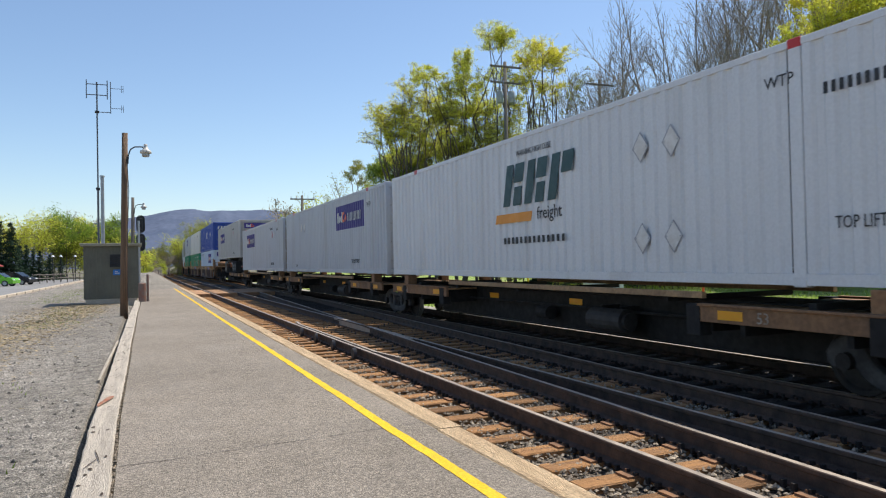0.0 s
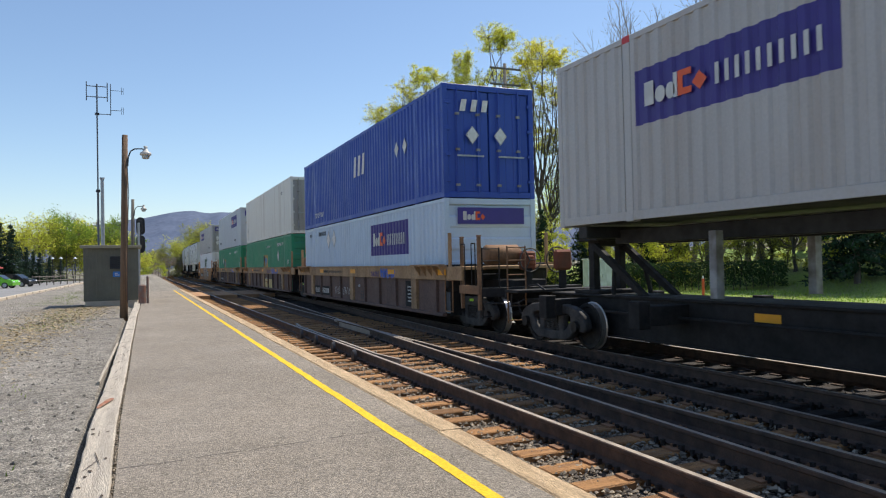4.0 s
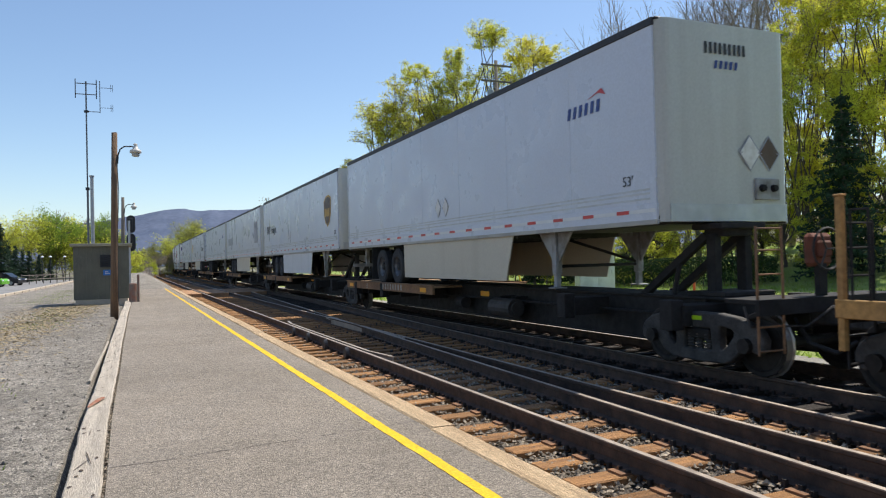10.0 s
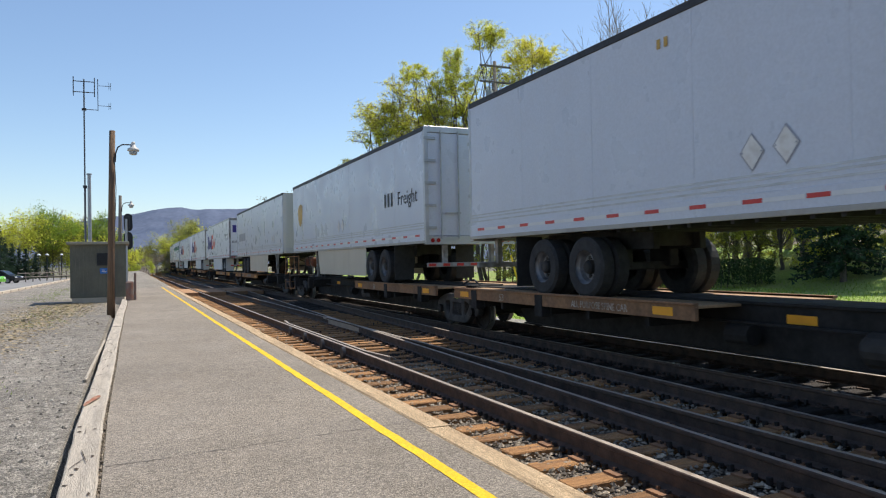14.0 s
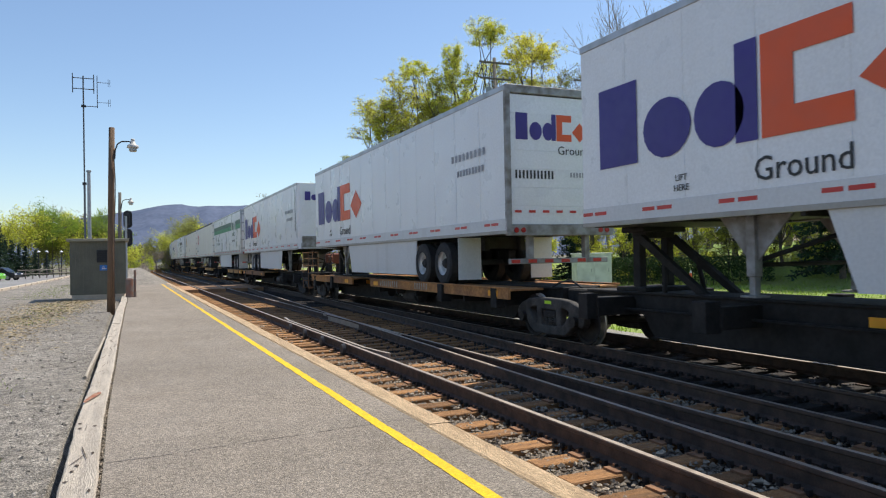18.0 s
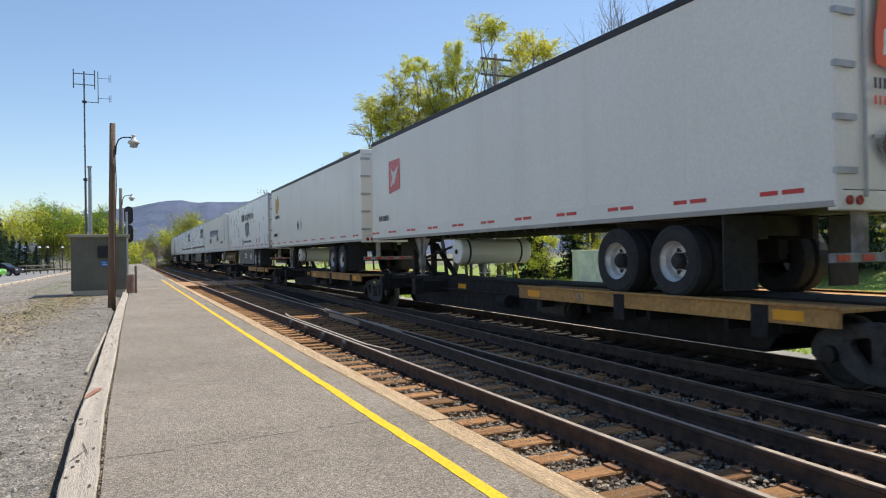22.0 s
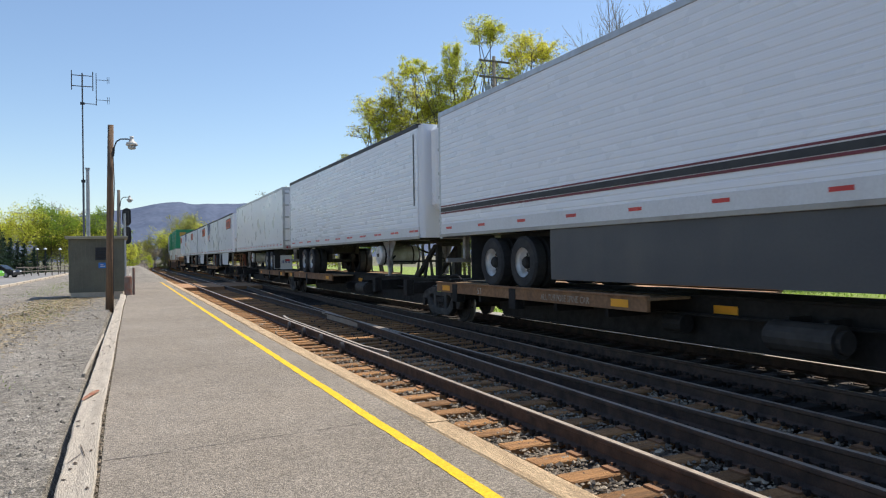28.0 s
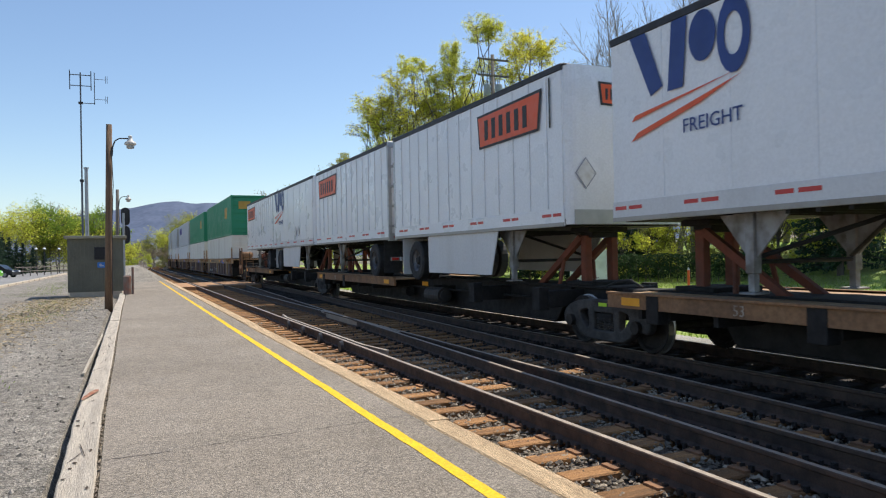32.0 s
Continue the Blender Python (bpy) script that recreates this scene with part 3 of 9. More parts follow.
def ground():
    xs = [-4000, -1500, -500, -200, -100, -60, -40, -30, -24, -18, -14, -11, -8.05, -7.95, -7.5, -7, -6, -5, -4, -3.2, -2.5, -1.8, -1.2, -0.7, -0.56, -0.5, -0.44, 2.58, 2.62,
          4, 6, 8, 9.5, 10.25, 10.8, 11.6, 12.8, 14.2, 16, 18, 21, 25, 29, 33, 36, 40, 46, 54, 70, 90, 110, 200, 500, 1500, 4000]
    ys = [-4000, -1000, -300, -100, -50] + [-30 + 2.5 * i for i in range(57)] + [115, 125, 140, 160, 190, 240, 320, 500, 900, 2000, 4800]
    bm = bmesh.new()
    g = [[bm.verts.new((x, y, ground_height(x, y))) for x in xs] for y in ys]
    for j in range(len(ys) - 1):
        for i in range(len(xs) - 1):
            f = bm.faces.new((g[j][i], g[j][i + 1], g[j + 1][i + 1], g[j + 1][i]))
            x, y = (xs[i] + xs[i + 1]) / 2, (ys[j] + ys[j + 1]) / 2
            if -8 < x < 2.6 and y < 150:
                f.material_index = 0
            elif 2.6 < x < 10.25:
                # from x 6 on the bed takes the shade-darkened ballast
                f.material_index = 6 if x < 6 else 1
            elif 10.25 < x < 11.6 and y < 200:
                f.material_index = 4
            elif 11.6 < x < 46 and y < 160:
                f.material_index = 2
            elif -40 < x < -8 and y < 125:
                f.material_index = 5
            else:
                f.material_index = 3
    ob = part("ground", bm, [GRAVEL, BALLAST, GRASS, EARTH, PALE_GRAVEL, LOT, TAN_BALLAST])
    return tagged(ob, "grey gravel yard, dark ballast and spring grass verge", "ground", kind="structure")


PALE_GRAVEL = mat("pale limestone gravel", (0.36, 0.335, 0.29), (0.24, 0.225, 0.19), 0.95, scale=0.5, amount=0.6, grain=0.4, grain_scale=40, bump=1.2, bump_scale=50)
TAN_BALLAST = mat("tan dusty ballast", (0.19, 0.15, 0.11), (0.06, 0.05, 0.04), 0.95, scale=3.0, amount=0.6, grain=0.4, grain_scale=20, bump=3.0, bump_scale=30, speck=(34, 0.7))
LOT = mat("old parking asphalt", (0.24, 0.235, 0.23), (0.19, 0.185, 0.18), 0.9, scale=0.3, amount=0.6, grain=0.2, grain_scale=60)
ground()


def edging_x(y):
    """Outer face of the old edging timbers, which wander with the platform."""
    pts = [(-14, -0.44), (5.3, -0.444), (7.6, -0.468), (9.3, -0.458), (11.7, -0.436), (16, -0.424), (19.7, -0.392), (25.5, -0.36), (31, -0.285), (54, -0.2)]
    for (a, u), (b, w) in zip(pts, pts[1:]):
        if y <= b:
            return u + (w - u) * (y - a) / (b - a)
    return pts[-1][1]


def platform():
    bm = bmesh.new()
    ys = [-14 + 2.0 * i for i in range(34)]
    for a, b in zip(ys, ys[1:]):
        box(bm, 0.0, 2.43, a, b, -0.2, DECK)
    bmesh.ops.remove_doubles(bm, verts=bm.verts, dist=0.001)
    for v in bm.verts:
        if v.co.x < 0.1:
            v.co.x = edging_x(v.co.y) + 0.262
    ob = part("platform", bm, ASPHALT)
    tagged(ob, "worn grey asphalt station platform with cracks", "platform", kind="structure")
    # painted line, a little wavy
    bm = bmesh.new()
    n = 900
    prev = None
    for i in range(n + 1):
        y = -6 + 58 * (i / n)
        c = 2.07 + 0.012 * noise.noise((y * 0.7, 0, 3)) + 0.006 * noise.noise((y * 3, 5, 3))
        q = [bm.verts.new((c - 0.05 - 0.006 * noise.noise((y * 9, 9, 1)) - 0.004 * noise.noise((y * 31, 2, 1)), y, DECK + 0.004)),
             bm.verts.new((c + 0.05 + 0.006 * noise.noise((y * 8, 4, 7)) + 0.004 * noise.noise((y * 29, 6, 3)), y, DECK + 0.004))]
        if prev:
            bm.faces.new((prev[0], prev[1], q[1], q[0]))
        prev = q
    tagged(part("yellow_line", bm, YELLOW_PAINT), "hand-painted yellow safety line along the platform edge", "platform line", kind="structure")


platform()


def rail(name, xa, xb, ya, yb, label, group):
    """A rail of true section along the line, straight or bent with it."""
    sec = [(-0.07, -0.18), (0.07, -0.18), (0.07, -0.168), (0.012, -0.14), (0.012, -0.05), (0.036, -0.036), (0.036, -0.008), (0.028, 0.0), (-0.028, 0.0), (-0.036, -0.008), (-0.036, -0.036), (-0.012, -0.05), (-0.012, -0.14), (-0.07, -0.168)]
    n = max(2, int((yb - ya) / 12)) if yb > BEND else 2
    bm = bmesh.new()
    rings = []
    for i in range(n + 1):
        s = ya + (yb - ya) * i / n
        x = xa + (xb - xa) * i / n
        c, a = along(s, x)
        rings.append([bm.verts.new((c.x + p[0] * math.cos(a), c.y + p[0] * math.sin(a), p[1])) for p in sec])
    m = len(sec)
    for A, B in zip(rings, rings[1:]):
        for k in range(m):
            f = bm.faces.new((A[k], A[(k + 1) % m], B[(k + 1) % m], B[k]))
            f.material_index = 1 if k == 7 else 0
    bm.faces.new(rings[0])
    bm.faces.new(rings[-1])
    bmesh.ops.recalc_face_normals(bm, faces=bm.faces)
    ob = part(name, bm, [RAIL_SIDE, RAIL_TOP])
    return tagged(ob, label, "rail", group, "structure")


for x in (R1, R3):
    rail("rail", x, x, -40, 330, "rusty steel rail with a polished head", "platform track rails")
for x in (T1, T2):
    rail("rail", x, x, -80, 420, "dark steel rail under the train", "train track rails")
rail("rail", xover(-30) + 0, xover(66), -30, 66, "crossover rail running between two tracks", "crossover rails")
rail("rail", xover(-30) + 1.53, xover(66) + 1.53, -30, 66, "crossover rail running between two tracks", "crossover rails")

# ---- platform edges ----
def piece_boxes(name, parent, material, spans, x0, x1, z0, z1, seed, wander=0.012, bevel=0.012):
    rng = random.Random(seed)
    for a, b in spans:
        dx, dz, tilt = rng.uniform(-wander, wander), rng.uniform(-0.008, 0.008), rng.uniform(-0.004, 0.004)
        bm = bmesh.new()
        n = max(1, round((b - a) / 0.6))
        top = []
        for i in range(n + 1):
            y = a + 0.006 + (b - a - 0.012) * i / n
            w = 0.006 * noise.noise((y * 1.7, seed, 0))
            pts = [(x0 + w, z0), (x0 + w, z1 - bevel), (x0 + w + bevel, z1), (x1 - bevel - w, z1), (x1 - w, z1 - bevel), (x1 - w, z0)]
            top.append([bm.verts.new((p[0] + dx + tilt * (y - a), y, p[1] + dz + 0.004 * noise.noise((y * 2.2, k, seed)))) for k, p in enumerate(pts)])
        for A, B in zip(top, top[1:]):
            for k in range(6):
                bm.faces.new((A[k], A[(k + 1) % 6], B[(k + 1) % 6], B[k]))
        bm.faces.new(top[0])
        bm.faces.new(top[-1])
        bmesh.ops.recalc_face_normals(bm, faces=bm.faces)
        part(name, bm, material, parent)


kerb = thing("platform_kerb", "tan weathered timber kerb along the platform edge", "kerb", kind="structure")
piece_boxes("kerb_timber", kerb, KERB_WOOD, [(-14, -4), (-4, 5.93), (5.93, 16.15), (16.15, 26.2), (26.2, 36.3), (36.3, 46.0), (46.0, 54.0)], 2.442, 2.675, -0.24, DECK + 0.012, 3, 0.006, 0.018)
border = thing("border_timbers", "silvered split timber edging beside the gravel", "kerb", kind="structure")
KNOT = mat("rotted knot hole", (0.05, 0.036, 0.026), (0.09, 0.06, 0.04), 0.95, scale=30)


def edging_timber(a, b, seed, lift):
    """An old tie laid on edge: uneven faces, a hollowed top, split ends, knots and checks."""
    rng = random.Random(seed)
    bm = bmesh.new()
    n = max(6, round((b - a) / 0.16))
    rings = []
    for i in range(n + 1):
        y = a + 0.012 + (b - a - 0.024) * i / n
        x0 = edging_x(y) + 0.010 * noise.noise((y * 2.1, seed, 0)) + 0.005 * noise.noise((y * 9, seed, 4))
        x1 = edging_x(y) + 0.232 + 0.008 * noise.noise((y * 1.7, seed, 7)) + 0.006 * noise.noise((y * 11, seed, 2))
        z = DECK + 0.012 + lift + 0.006 * noise.noise((y * 1.3, seed, 3))
        e = 0.012 + 0.012 * abs(noise.noise((y * 5, seed, 6)))
        g = 0.007 * noise.noise((y * 3.3, seed, 8))
        pts = [(x0, -0.12), (x0, z - e), (x0 + e, z), (x0 + 0.07, z - 0.003 + g), (x0 + 0.12, z - 0.006 - g), (x0 + 0.17, z - 0.002 + g), (x1 - e, z), (x1, z - e), (x1, -0.12)]
        rings.append([bm.verts.new((p[0], y, p[1])) for p in pts])
    for A, B in zip(rings, rings[1:]):
        for k in range(8):
            bm.faces.new((A[k], A[k + 1], B[k + 1], B[k]))
    bm.faces.new(rings[0])
    bm.faces.new(rings[-1])
    bmesh.ops.recalc_face_normals(bm, faces=bm.faces)
    log = part("edging_timber", bm, GREY_WOOD, border)
    # knots and drying checks, slivers of dark rotted wood
    bm = bmesh.new()
    for _ in range(int((b - a) * 3.2)):
        y = rng.uniform(a + 0.1, b - 0.1)
        x = edging_x(y) + rng.uniform(0.03, 0.2)
        z = DECK + 0.0135 + lift + 0.006 * noise.noise((y * 1.3, seed, 3)) + 0.004
        if rng.random() < 0.55:
            w, l = rng.uniform(0.008, 0.02), rng.uniform(0.014, 0.035)
        else:
            w, l = rng.uniform(0.002, 0.005), rng.uniform(0.08, 0.3)
        t = rng.gauss(0, 0.25)
        vs = []
        for k in range(7):
            f = math.tau * k / 7
            u, v = w * math.cos(f) * rng.uniform(0.7, 1.3), l * math.sin(f) * rng.uniform(0.8, 1.2)
            vs.append(bm.verts.new((x + u * math.cos(t) - v * math.sin(t), y + u * math.sin(t) + v * math.cos(t), z)))
        bm.faces.new(vs)
    tagged(part("knot", bm, KNOT, log, "dark knots and drying checks"), kind="stuff")


for k, (a, b, lift) in enumerate(((-6, 0.4, 0), (0.4, 9.34, 0.006), (9.36, 19.62, -0.006), (19.64, 31.0, 0.0), (31.02, 38.0, 0.0))):
    edging_timber(a, b, 8 + k, lift)
RUST_STAIN = mat("rust red paint stain", (0.26, 0.085, 0.04), (0.36, 0.22, 0.14), 0.9, scale=14, amount=0.62)
st = bmesh.new()
st.faces.new([st.verts.new((-0.375 + p[0], 8.86 + p[1], 0)) for p in ((-0.085, -0.3), (-0.06, -0.33), (-0.03, -0.2), (0.03, 0.02), (0.075, 0.2), (0.07, 0.27), (0.035, 0.29), (-0.005, 0.2), (-0.04, 0.0), (-0.075, -0.15))])
ob = part("paint_stain", st, RUST_STAIN, border, "rust red paint stain")
ob.location = (0, 0, DECK + 0.032)
# loose batten lying against the edging
part("loose_batten", boxes((-0.02, 0.02, -2.9, 2.9, 0.0, 0.05), bevel=0.008), GREY_WOOD, border).matrix_basis = Matrix.Translation((-0.525, 14.2, 0)) @ Matrix.Rotation(radians(-0.9), 4, "Z")

CRACK = mat("crumbled crack", (0.12, 0.104, 0.088), (0.19, 0.163, 0.135), 0.95, scale=25, speck=(80, 0.5))


def cracks():
    rng = random.Random(21)
    lines = [(6.0, 6.3, 0.009), (10.72, 10.54, 0.006), (15.95, 15.55, 0.008), (8.3, 8.2, 0.004), (12.6, 12.9, 0.004), (18.4, 18.2, 0.008), (22.6, 22.9, 0.008), (27.0, 26.8, 0.01), (31.5, 31.9, 0.01), (36.5, 36.3, 0.012), (3.1, 3.4, 0.009), (-1.2, -0.9, 0.01)]
    for a, b, w in lines:
        bm = bmesh.new()
        prev = None
        n = 220
        for i in range(n + 1):
            u = i / n
            x = -0.175 + 2.6 * u
            y = a + (b - a) * u + 0.03 * noise.noise((x * 2.5, a, 1)) + 0.012 * noise.noise((x * 14, a, 2))
            ww = w * (0.5 + 1.9 * abs(noise.noise((x * 9, a, 3))) + 0.6 * noise.noise((x * 31, a, 5)))
            q = [bm.verts.new((x, y - ww, DECK + 0.003)), bm.verts.new((x, y + ww, DECK + 0.003))]
            if prev and noise.noise((x * 4.5, a, 9)) > -0.22:
                bm.faces.new((prev[0], q[0], q[1], prev[1]))
            prev = q
        tagged(part("platform_crack", bm, CRACK), "dark crumbled crack across the asphalt", "crack", "platform cracks", "structure")
    # crumbling strip between asphalt and edging
    bm = bmesh.new()
    for _ in range(1900):
        y = 2.5 + 28 * rng.random() ** 1.5
        x = edging_x(y) + 0.247 + rng.gauss(0, 0.012)
        r = rng.uniform(0.005, 0.015)
        stone(bm, (x, y, DECK - 0.012 + rng.uniform(-0.01, 0.012)), r, rng)
    tagged(part("loose_grit", bm, BALLAST_STONE), "loose grit along the platform edge", "grit", kind="stuff")


def stone(bm, c, r, rng):
    """A small irregular stone of eight faces."""
    v = []
    for d in ((1, 0, 0), (-1, 0, 0), (0, 1, 0), (0, -1, 0), (0, 0, 1), (0, 0, -1)):
        k = r * rng.uniform(0.6, 1.3)
        v.append(bm.verts.new((c[0] + d[0] * k + rng.uniform(-0.3, 0.3) * r, c[1] + d[1] * k + rng.uniform(-0.3, 0.3) * r, c[2] + d[2] * k * 0.75)))
    for a in (0, 1):
        for b in (2, 3):
            for d in (4, 5):
                bm.faces.new((v[a], v[b], v[d]))


def raw_stones(name, places, material, label, category):
    """Many stones in one mesh; places of (x, y, z, size)."""
    rng = random.Random(name)
    verts, faces = [], []
    dirs = ((1, 0, 0), (-1, 0, 0), (0, 1, 0), (0, -1, 0), (0, 0, 1), (0, 0, -1))
    for x, y, z, r in places:
        o = len(verts)
        t = rng.uniform(0, 6.28)
        ct, sn = math.cos(t), math.sin(t)
        for d in dirs:
            k = r * rng.uniform(0.6, 1.35)
            px, py = d[0] * k + rng.uniform(-0.3, 0.3) * r, d[1] * k + rng.uniform(-0.3, 0.3) * r
            verts.append((x + px * ct - py * sn, y + px * sn + py * ct, z + d[2] * k * 0.75))
        for a in (0, 1):
            for b in (2, 3):
                for c in (4, 5):
                    faces.append((o + a, o + b, o + c))
    me = bpy.data.meshes.new(name)
    me.from_pydata(verts, [], faces)
    me.materials.append(material)
    return tagged(new(name, me), label, category, kind="stuff")


cracks()


# ---- track details ----
def track_ties():
    rng = random.Random(4)
    rows = {"platform_track": [], "train_track": []}
    y = -3.0
    while y < 64:
        long_end = xover(y) + 1.53 + 0.55
        if y < 27:
            rows["platform_track"].append((y, 3.2 + rng.uniform(-0.05, 0.05), min(max(long_end, 6.0), 6.98) + rng.uniform(-0.03, 0.02)))
            rows["train_track"].append((y + rng.uniform(-0.06, 0.06), 7.02, 9.75 + rng.uniform(-0.05, 0.05)))
        else:
            rows["platform_track"].append((y, 3.25 + rng.uniform(-0.05, 0.05), 5.95 + rng.uniform(-0.05, 0.05)))
            rows["train_track"].append((y, min(7.0, xover(y) - 0.5), 9.75 + rng.uniform(-0.05, 0.05)))
        y += 0.53
    shared = {}
    for name, ties in rows.items():
        th = thing(name, "timber ties with rusty plates under the rails", "railway track", kind="structure")
        for y, a, b in ties:
            key = (round((b - a) * 8), name)
            if key not in shared:
                L = key[0] / 8
                me = bpy.data.meshes.new("tie")
                bm = boxes((-L / 2, L / 2, -0.115, 0.115, -0.17, 0), bevel=0.012)
                bm.to_mesh(me)
                bm.free()
                # ties under the train take the shade-darkened wood
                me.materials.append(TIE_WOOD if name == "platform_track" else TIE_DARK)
                shared[key] = me
            tie = again("tie", shared[key], th, Matrix.Translation(((a + b) / 2, y, TIE + rng.uniform(-0.012, 0.004))) @ Matrix.Rotation(rng.uniform(-0.02, 0.02), 4, "Z"))
            if y < 24:
                xs = [x for x in (R1, xover(y), R3, xover(y) + 1.53, T1, T2) if a + 0.1 < x < b - 0.1]
                for x in xs:
                    kind = "plate " + name
                    if kind not in shared:
                        bm = boxes((-0.18, 0.18, -0.09, 0.09, 0, 0.018), (-0.11, -0.085, 0.03, 0.055, 0.018, 0.045), (0.085, 0.11, -0.055, -0.03, 0.018, 0.045), (-0.105, -0.09, -0.05, -0.035, 0.018, 0.04), (0.09, 0.105, 0.035, 0.05, 0.018, 0.04))
                        me = bpy.data.meshes.new("tie_plate")
                        bm.to_mesh(me)
                        bm.free()
                        me.materials.append(PLATE_RUST if name == "platform_track" else RAIL_SIDE)
                        shared[kind] = me
                    pl = again("tie_plate", shared[kind], tie)
                    pl.location = (x - (a + b) / 2, 0, 0.001)
    # rail anchors and spike heads in the shadow of the rails, coloured like the shaded ties
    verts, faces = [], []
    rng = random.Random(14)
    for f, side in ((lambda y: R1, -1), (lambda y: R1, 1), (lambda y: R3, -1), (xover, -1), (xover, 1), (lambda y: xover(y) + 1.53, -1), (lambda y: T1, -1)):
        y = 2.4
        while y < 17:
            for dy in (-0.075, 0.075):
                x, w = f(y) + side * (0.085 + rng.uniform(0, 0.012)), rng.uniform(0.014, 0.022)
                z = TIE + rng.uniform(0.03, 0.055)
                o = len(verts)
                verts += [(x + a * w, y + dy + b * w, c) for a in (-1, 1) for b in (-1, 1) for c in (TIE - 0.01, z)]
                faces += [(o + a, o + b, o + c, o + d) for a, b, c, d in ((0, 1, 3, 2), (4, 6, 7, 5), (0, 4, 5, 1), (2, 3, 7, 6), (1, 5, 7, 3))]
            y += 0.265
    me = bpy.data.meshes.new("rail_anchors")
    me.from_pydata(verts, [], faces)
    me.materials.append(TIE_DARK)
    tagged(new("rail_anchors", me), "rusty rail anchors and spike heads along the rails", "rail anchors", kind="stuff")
    # far ties in one piece each
    bm = bmesh.new()
    y = 64.0
    while y < 300:
        for x in (4.585, TC):
            c, a = along(y, x)
            box(bm, c.x - 1.3, c.x + 1.3, c.y - 0.115, c.y + 0.115, TIE - 0.12, TIE)
        y += 0.55 if y < 130 else 1.1
    tagged(part("far_ties", bm, TIE_WOOD), "timber ties further up the line", "ties", kind="stuff")
    rng = random.Random(12)
    pl = []
    for _ in range(15000):
        y = 2.5 + 11 * rng.random() ** 1.2
        pl.append((rng.uniform(2.7, 7.0), y, BED + rng.uniform(-0.01, 0.036), rng.uniform(0.012, 0.03)))
    for _ in range(15000):
        y = 1.5 + 34 * rng.random() ** 1.7
        x = rng.uniform(2.7, 10.3)
        pl.append((x, y, BED + rng.uniform(-0.015, 0.035) - (0.03 if 7 < x else 0), rng.uniform(0.016, 0.04)))
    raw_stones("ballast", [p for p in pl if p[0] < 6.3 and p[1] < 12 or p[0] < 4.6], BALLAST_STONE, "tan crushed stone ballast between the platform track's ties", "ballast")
    # the other stones get the copy coloured for the train's shade
    raw_stones("oily_ballast", [p for p in pl if not (p[0] < 6.3 and p[1] < 12 or p[0] < 4.6)], SHADED_STONE, "stone ballast coloured dark for the shade by the train", "ballast")


track_ties()

# guard rail beside the frog, with its braces
bm = bmesh.new()
pts = [(R1 + 0.24, 11.6), (R1 + 0.115, 12.6), (R1 + 0.115, 19.4), (R1 + 0.22, 20.4)]
for (xa, ya), (xb, yb) in zip(pts, pts[1:]):
    v = [bm.verts.new((x + dx, y, z)) for x, y in ((xa, ya), (xb, yb)) for dx, z in ((-0.03, 0.0), (0.03, 0.0), (0.012, -0.04), (0.012, -0.18), (-0.012, -0.18), (-0.012, -0.04))]
    for k in range(6):
        bm.faces.new((v[k], v[(k + 1) % 6], v[6 + (k + 1) % 6], v[6 + k]))
    bm.faces.new(v[:6])
    bm.faces.new(v[6:])
bmesh.ops.recalc_face_normals(bm, faces=bm.faces)
guard = tagged(part("guard_rail", bm, [RAIL_TOP]), "short bright guard rail with flared ends", "rail", kind="structure")
for y in (13.2, 14.8, 16.4, 18.0):
    bm = bmesh.new()
    lathe(bm, [(-0.03, 0.0), (-0.03, 0.1), (0.03, 0.12), (0.03, 0.0)], (R1 - 0.13, y, -0.09), "x", 16)
    part("rail_brace", bm, DARK_METAL, guard)
# frog where the crossover leaves the platform track
bm = boxes((5.30, 5.48, 15.6, 20.4, -0.17, -0.03))
prism(bm, [(5.335, 18.0), (5.30, 21.0), (5.50, 21.0)], "z", -0.05, 0.004)
prism(bm, [(5.23, 14.2), (5.27, 14.2), (5.36, 17.6), (5.31, 17.6)], "z", -0.05, 0.003)
tagged(part("frog", bm, [RAIL_TOP]), "cast steel frog of the crossover", "rail", kind="structure")
bm = boxes((7.47, 7.68, 29.0, 34.2, -0.17, -0.03))
tagged(part("frog", bm, [RAIL_SIDE]), "cast steel frog of the crossover", "rail", kind="structure")

# timber foot crossing
cross = thing("foot_crossing", "orange brown plank crossing over the platform track", "crossing", kind="structure")
for x0, x1, n in ((2.70, 3.70, 4), (3.96, 5.22, 5), (5.5, 7.4, 7)):
    w = (x1 - x0) / n
    for k in range(n):
        part("plank", boxes((x0 + k * w + 0.006, x0 + (k + 1) * w - 0.006, 43.5, 50.5, -0.2, 0.006), bevel=0.008), DECK_WOOD, cross)


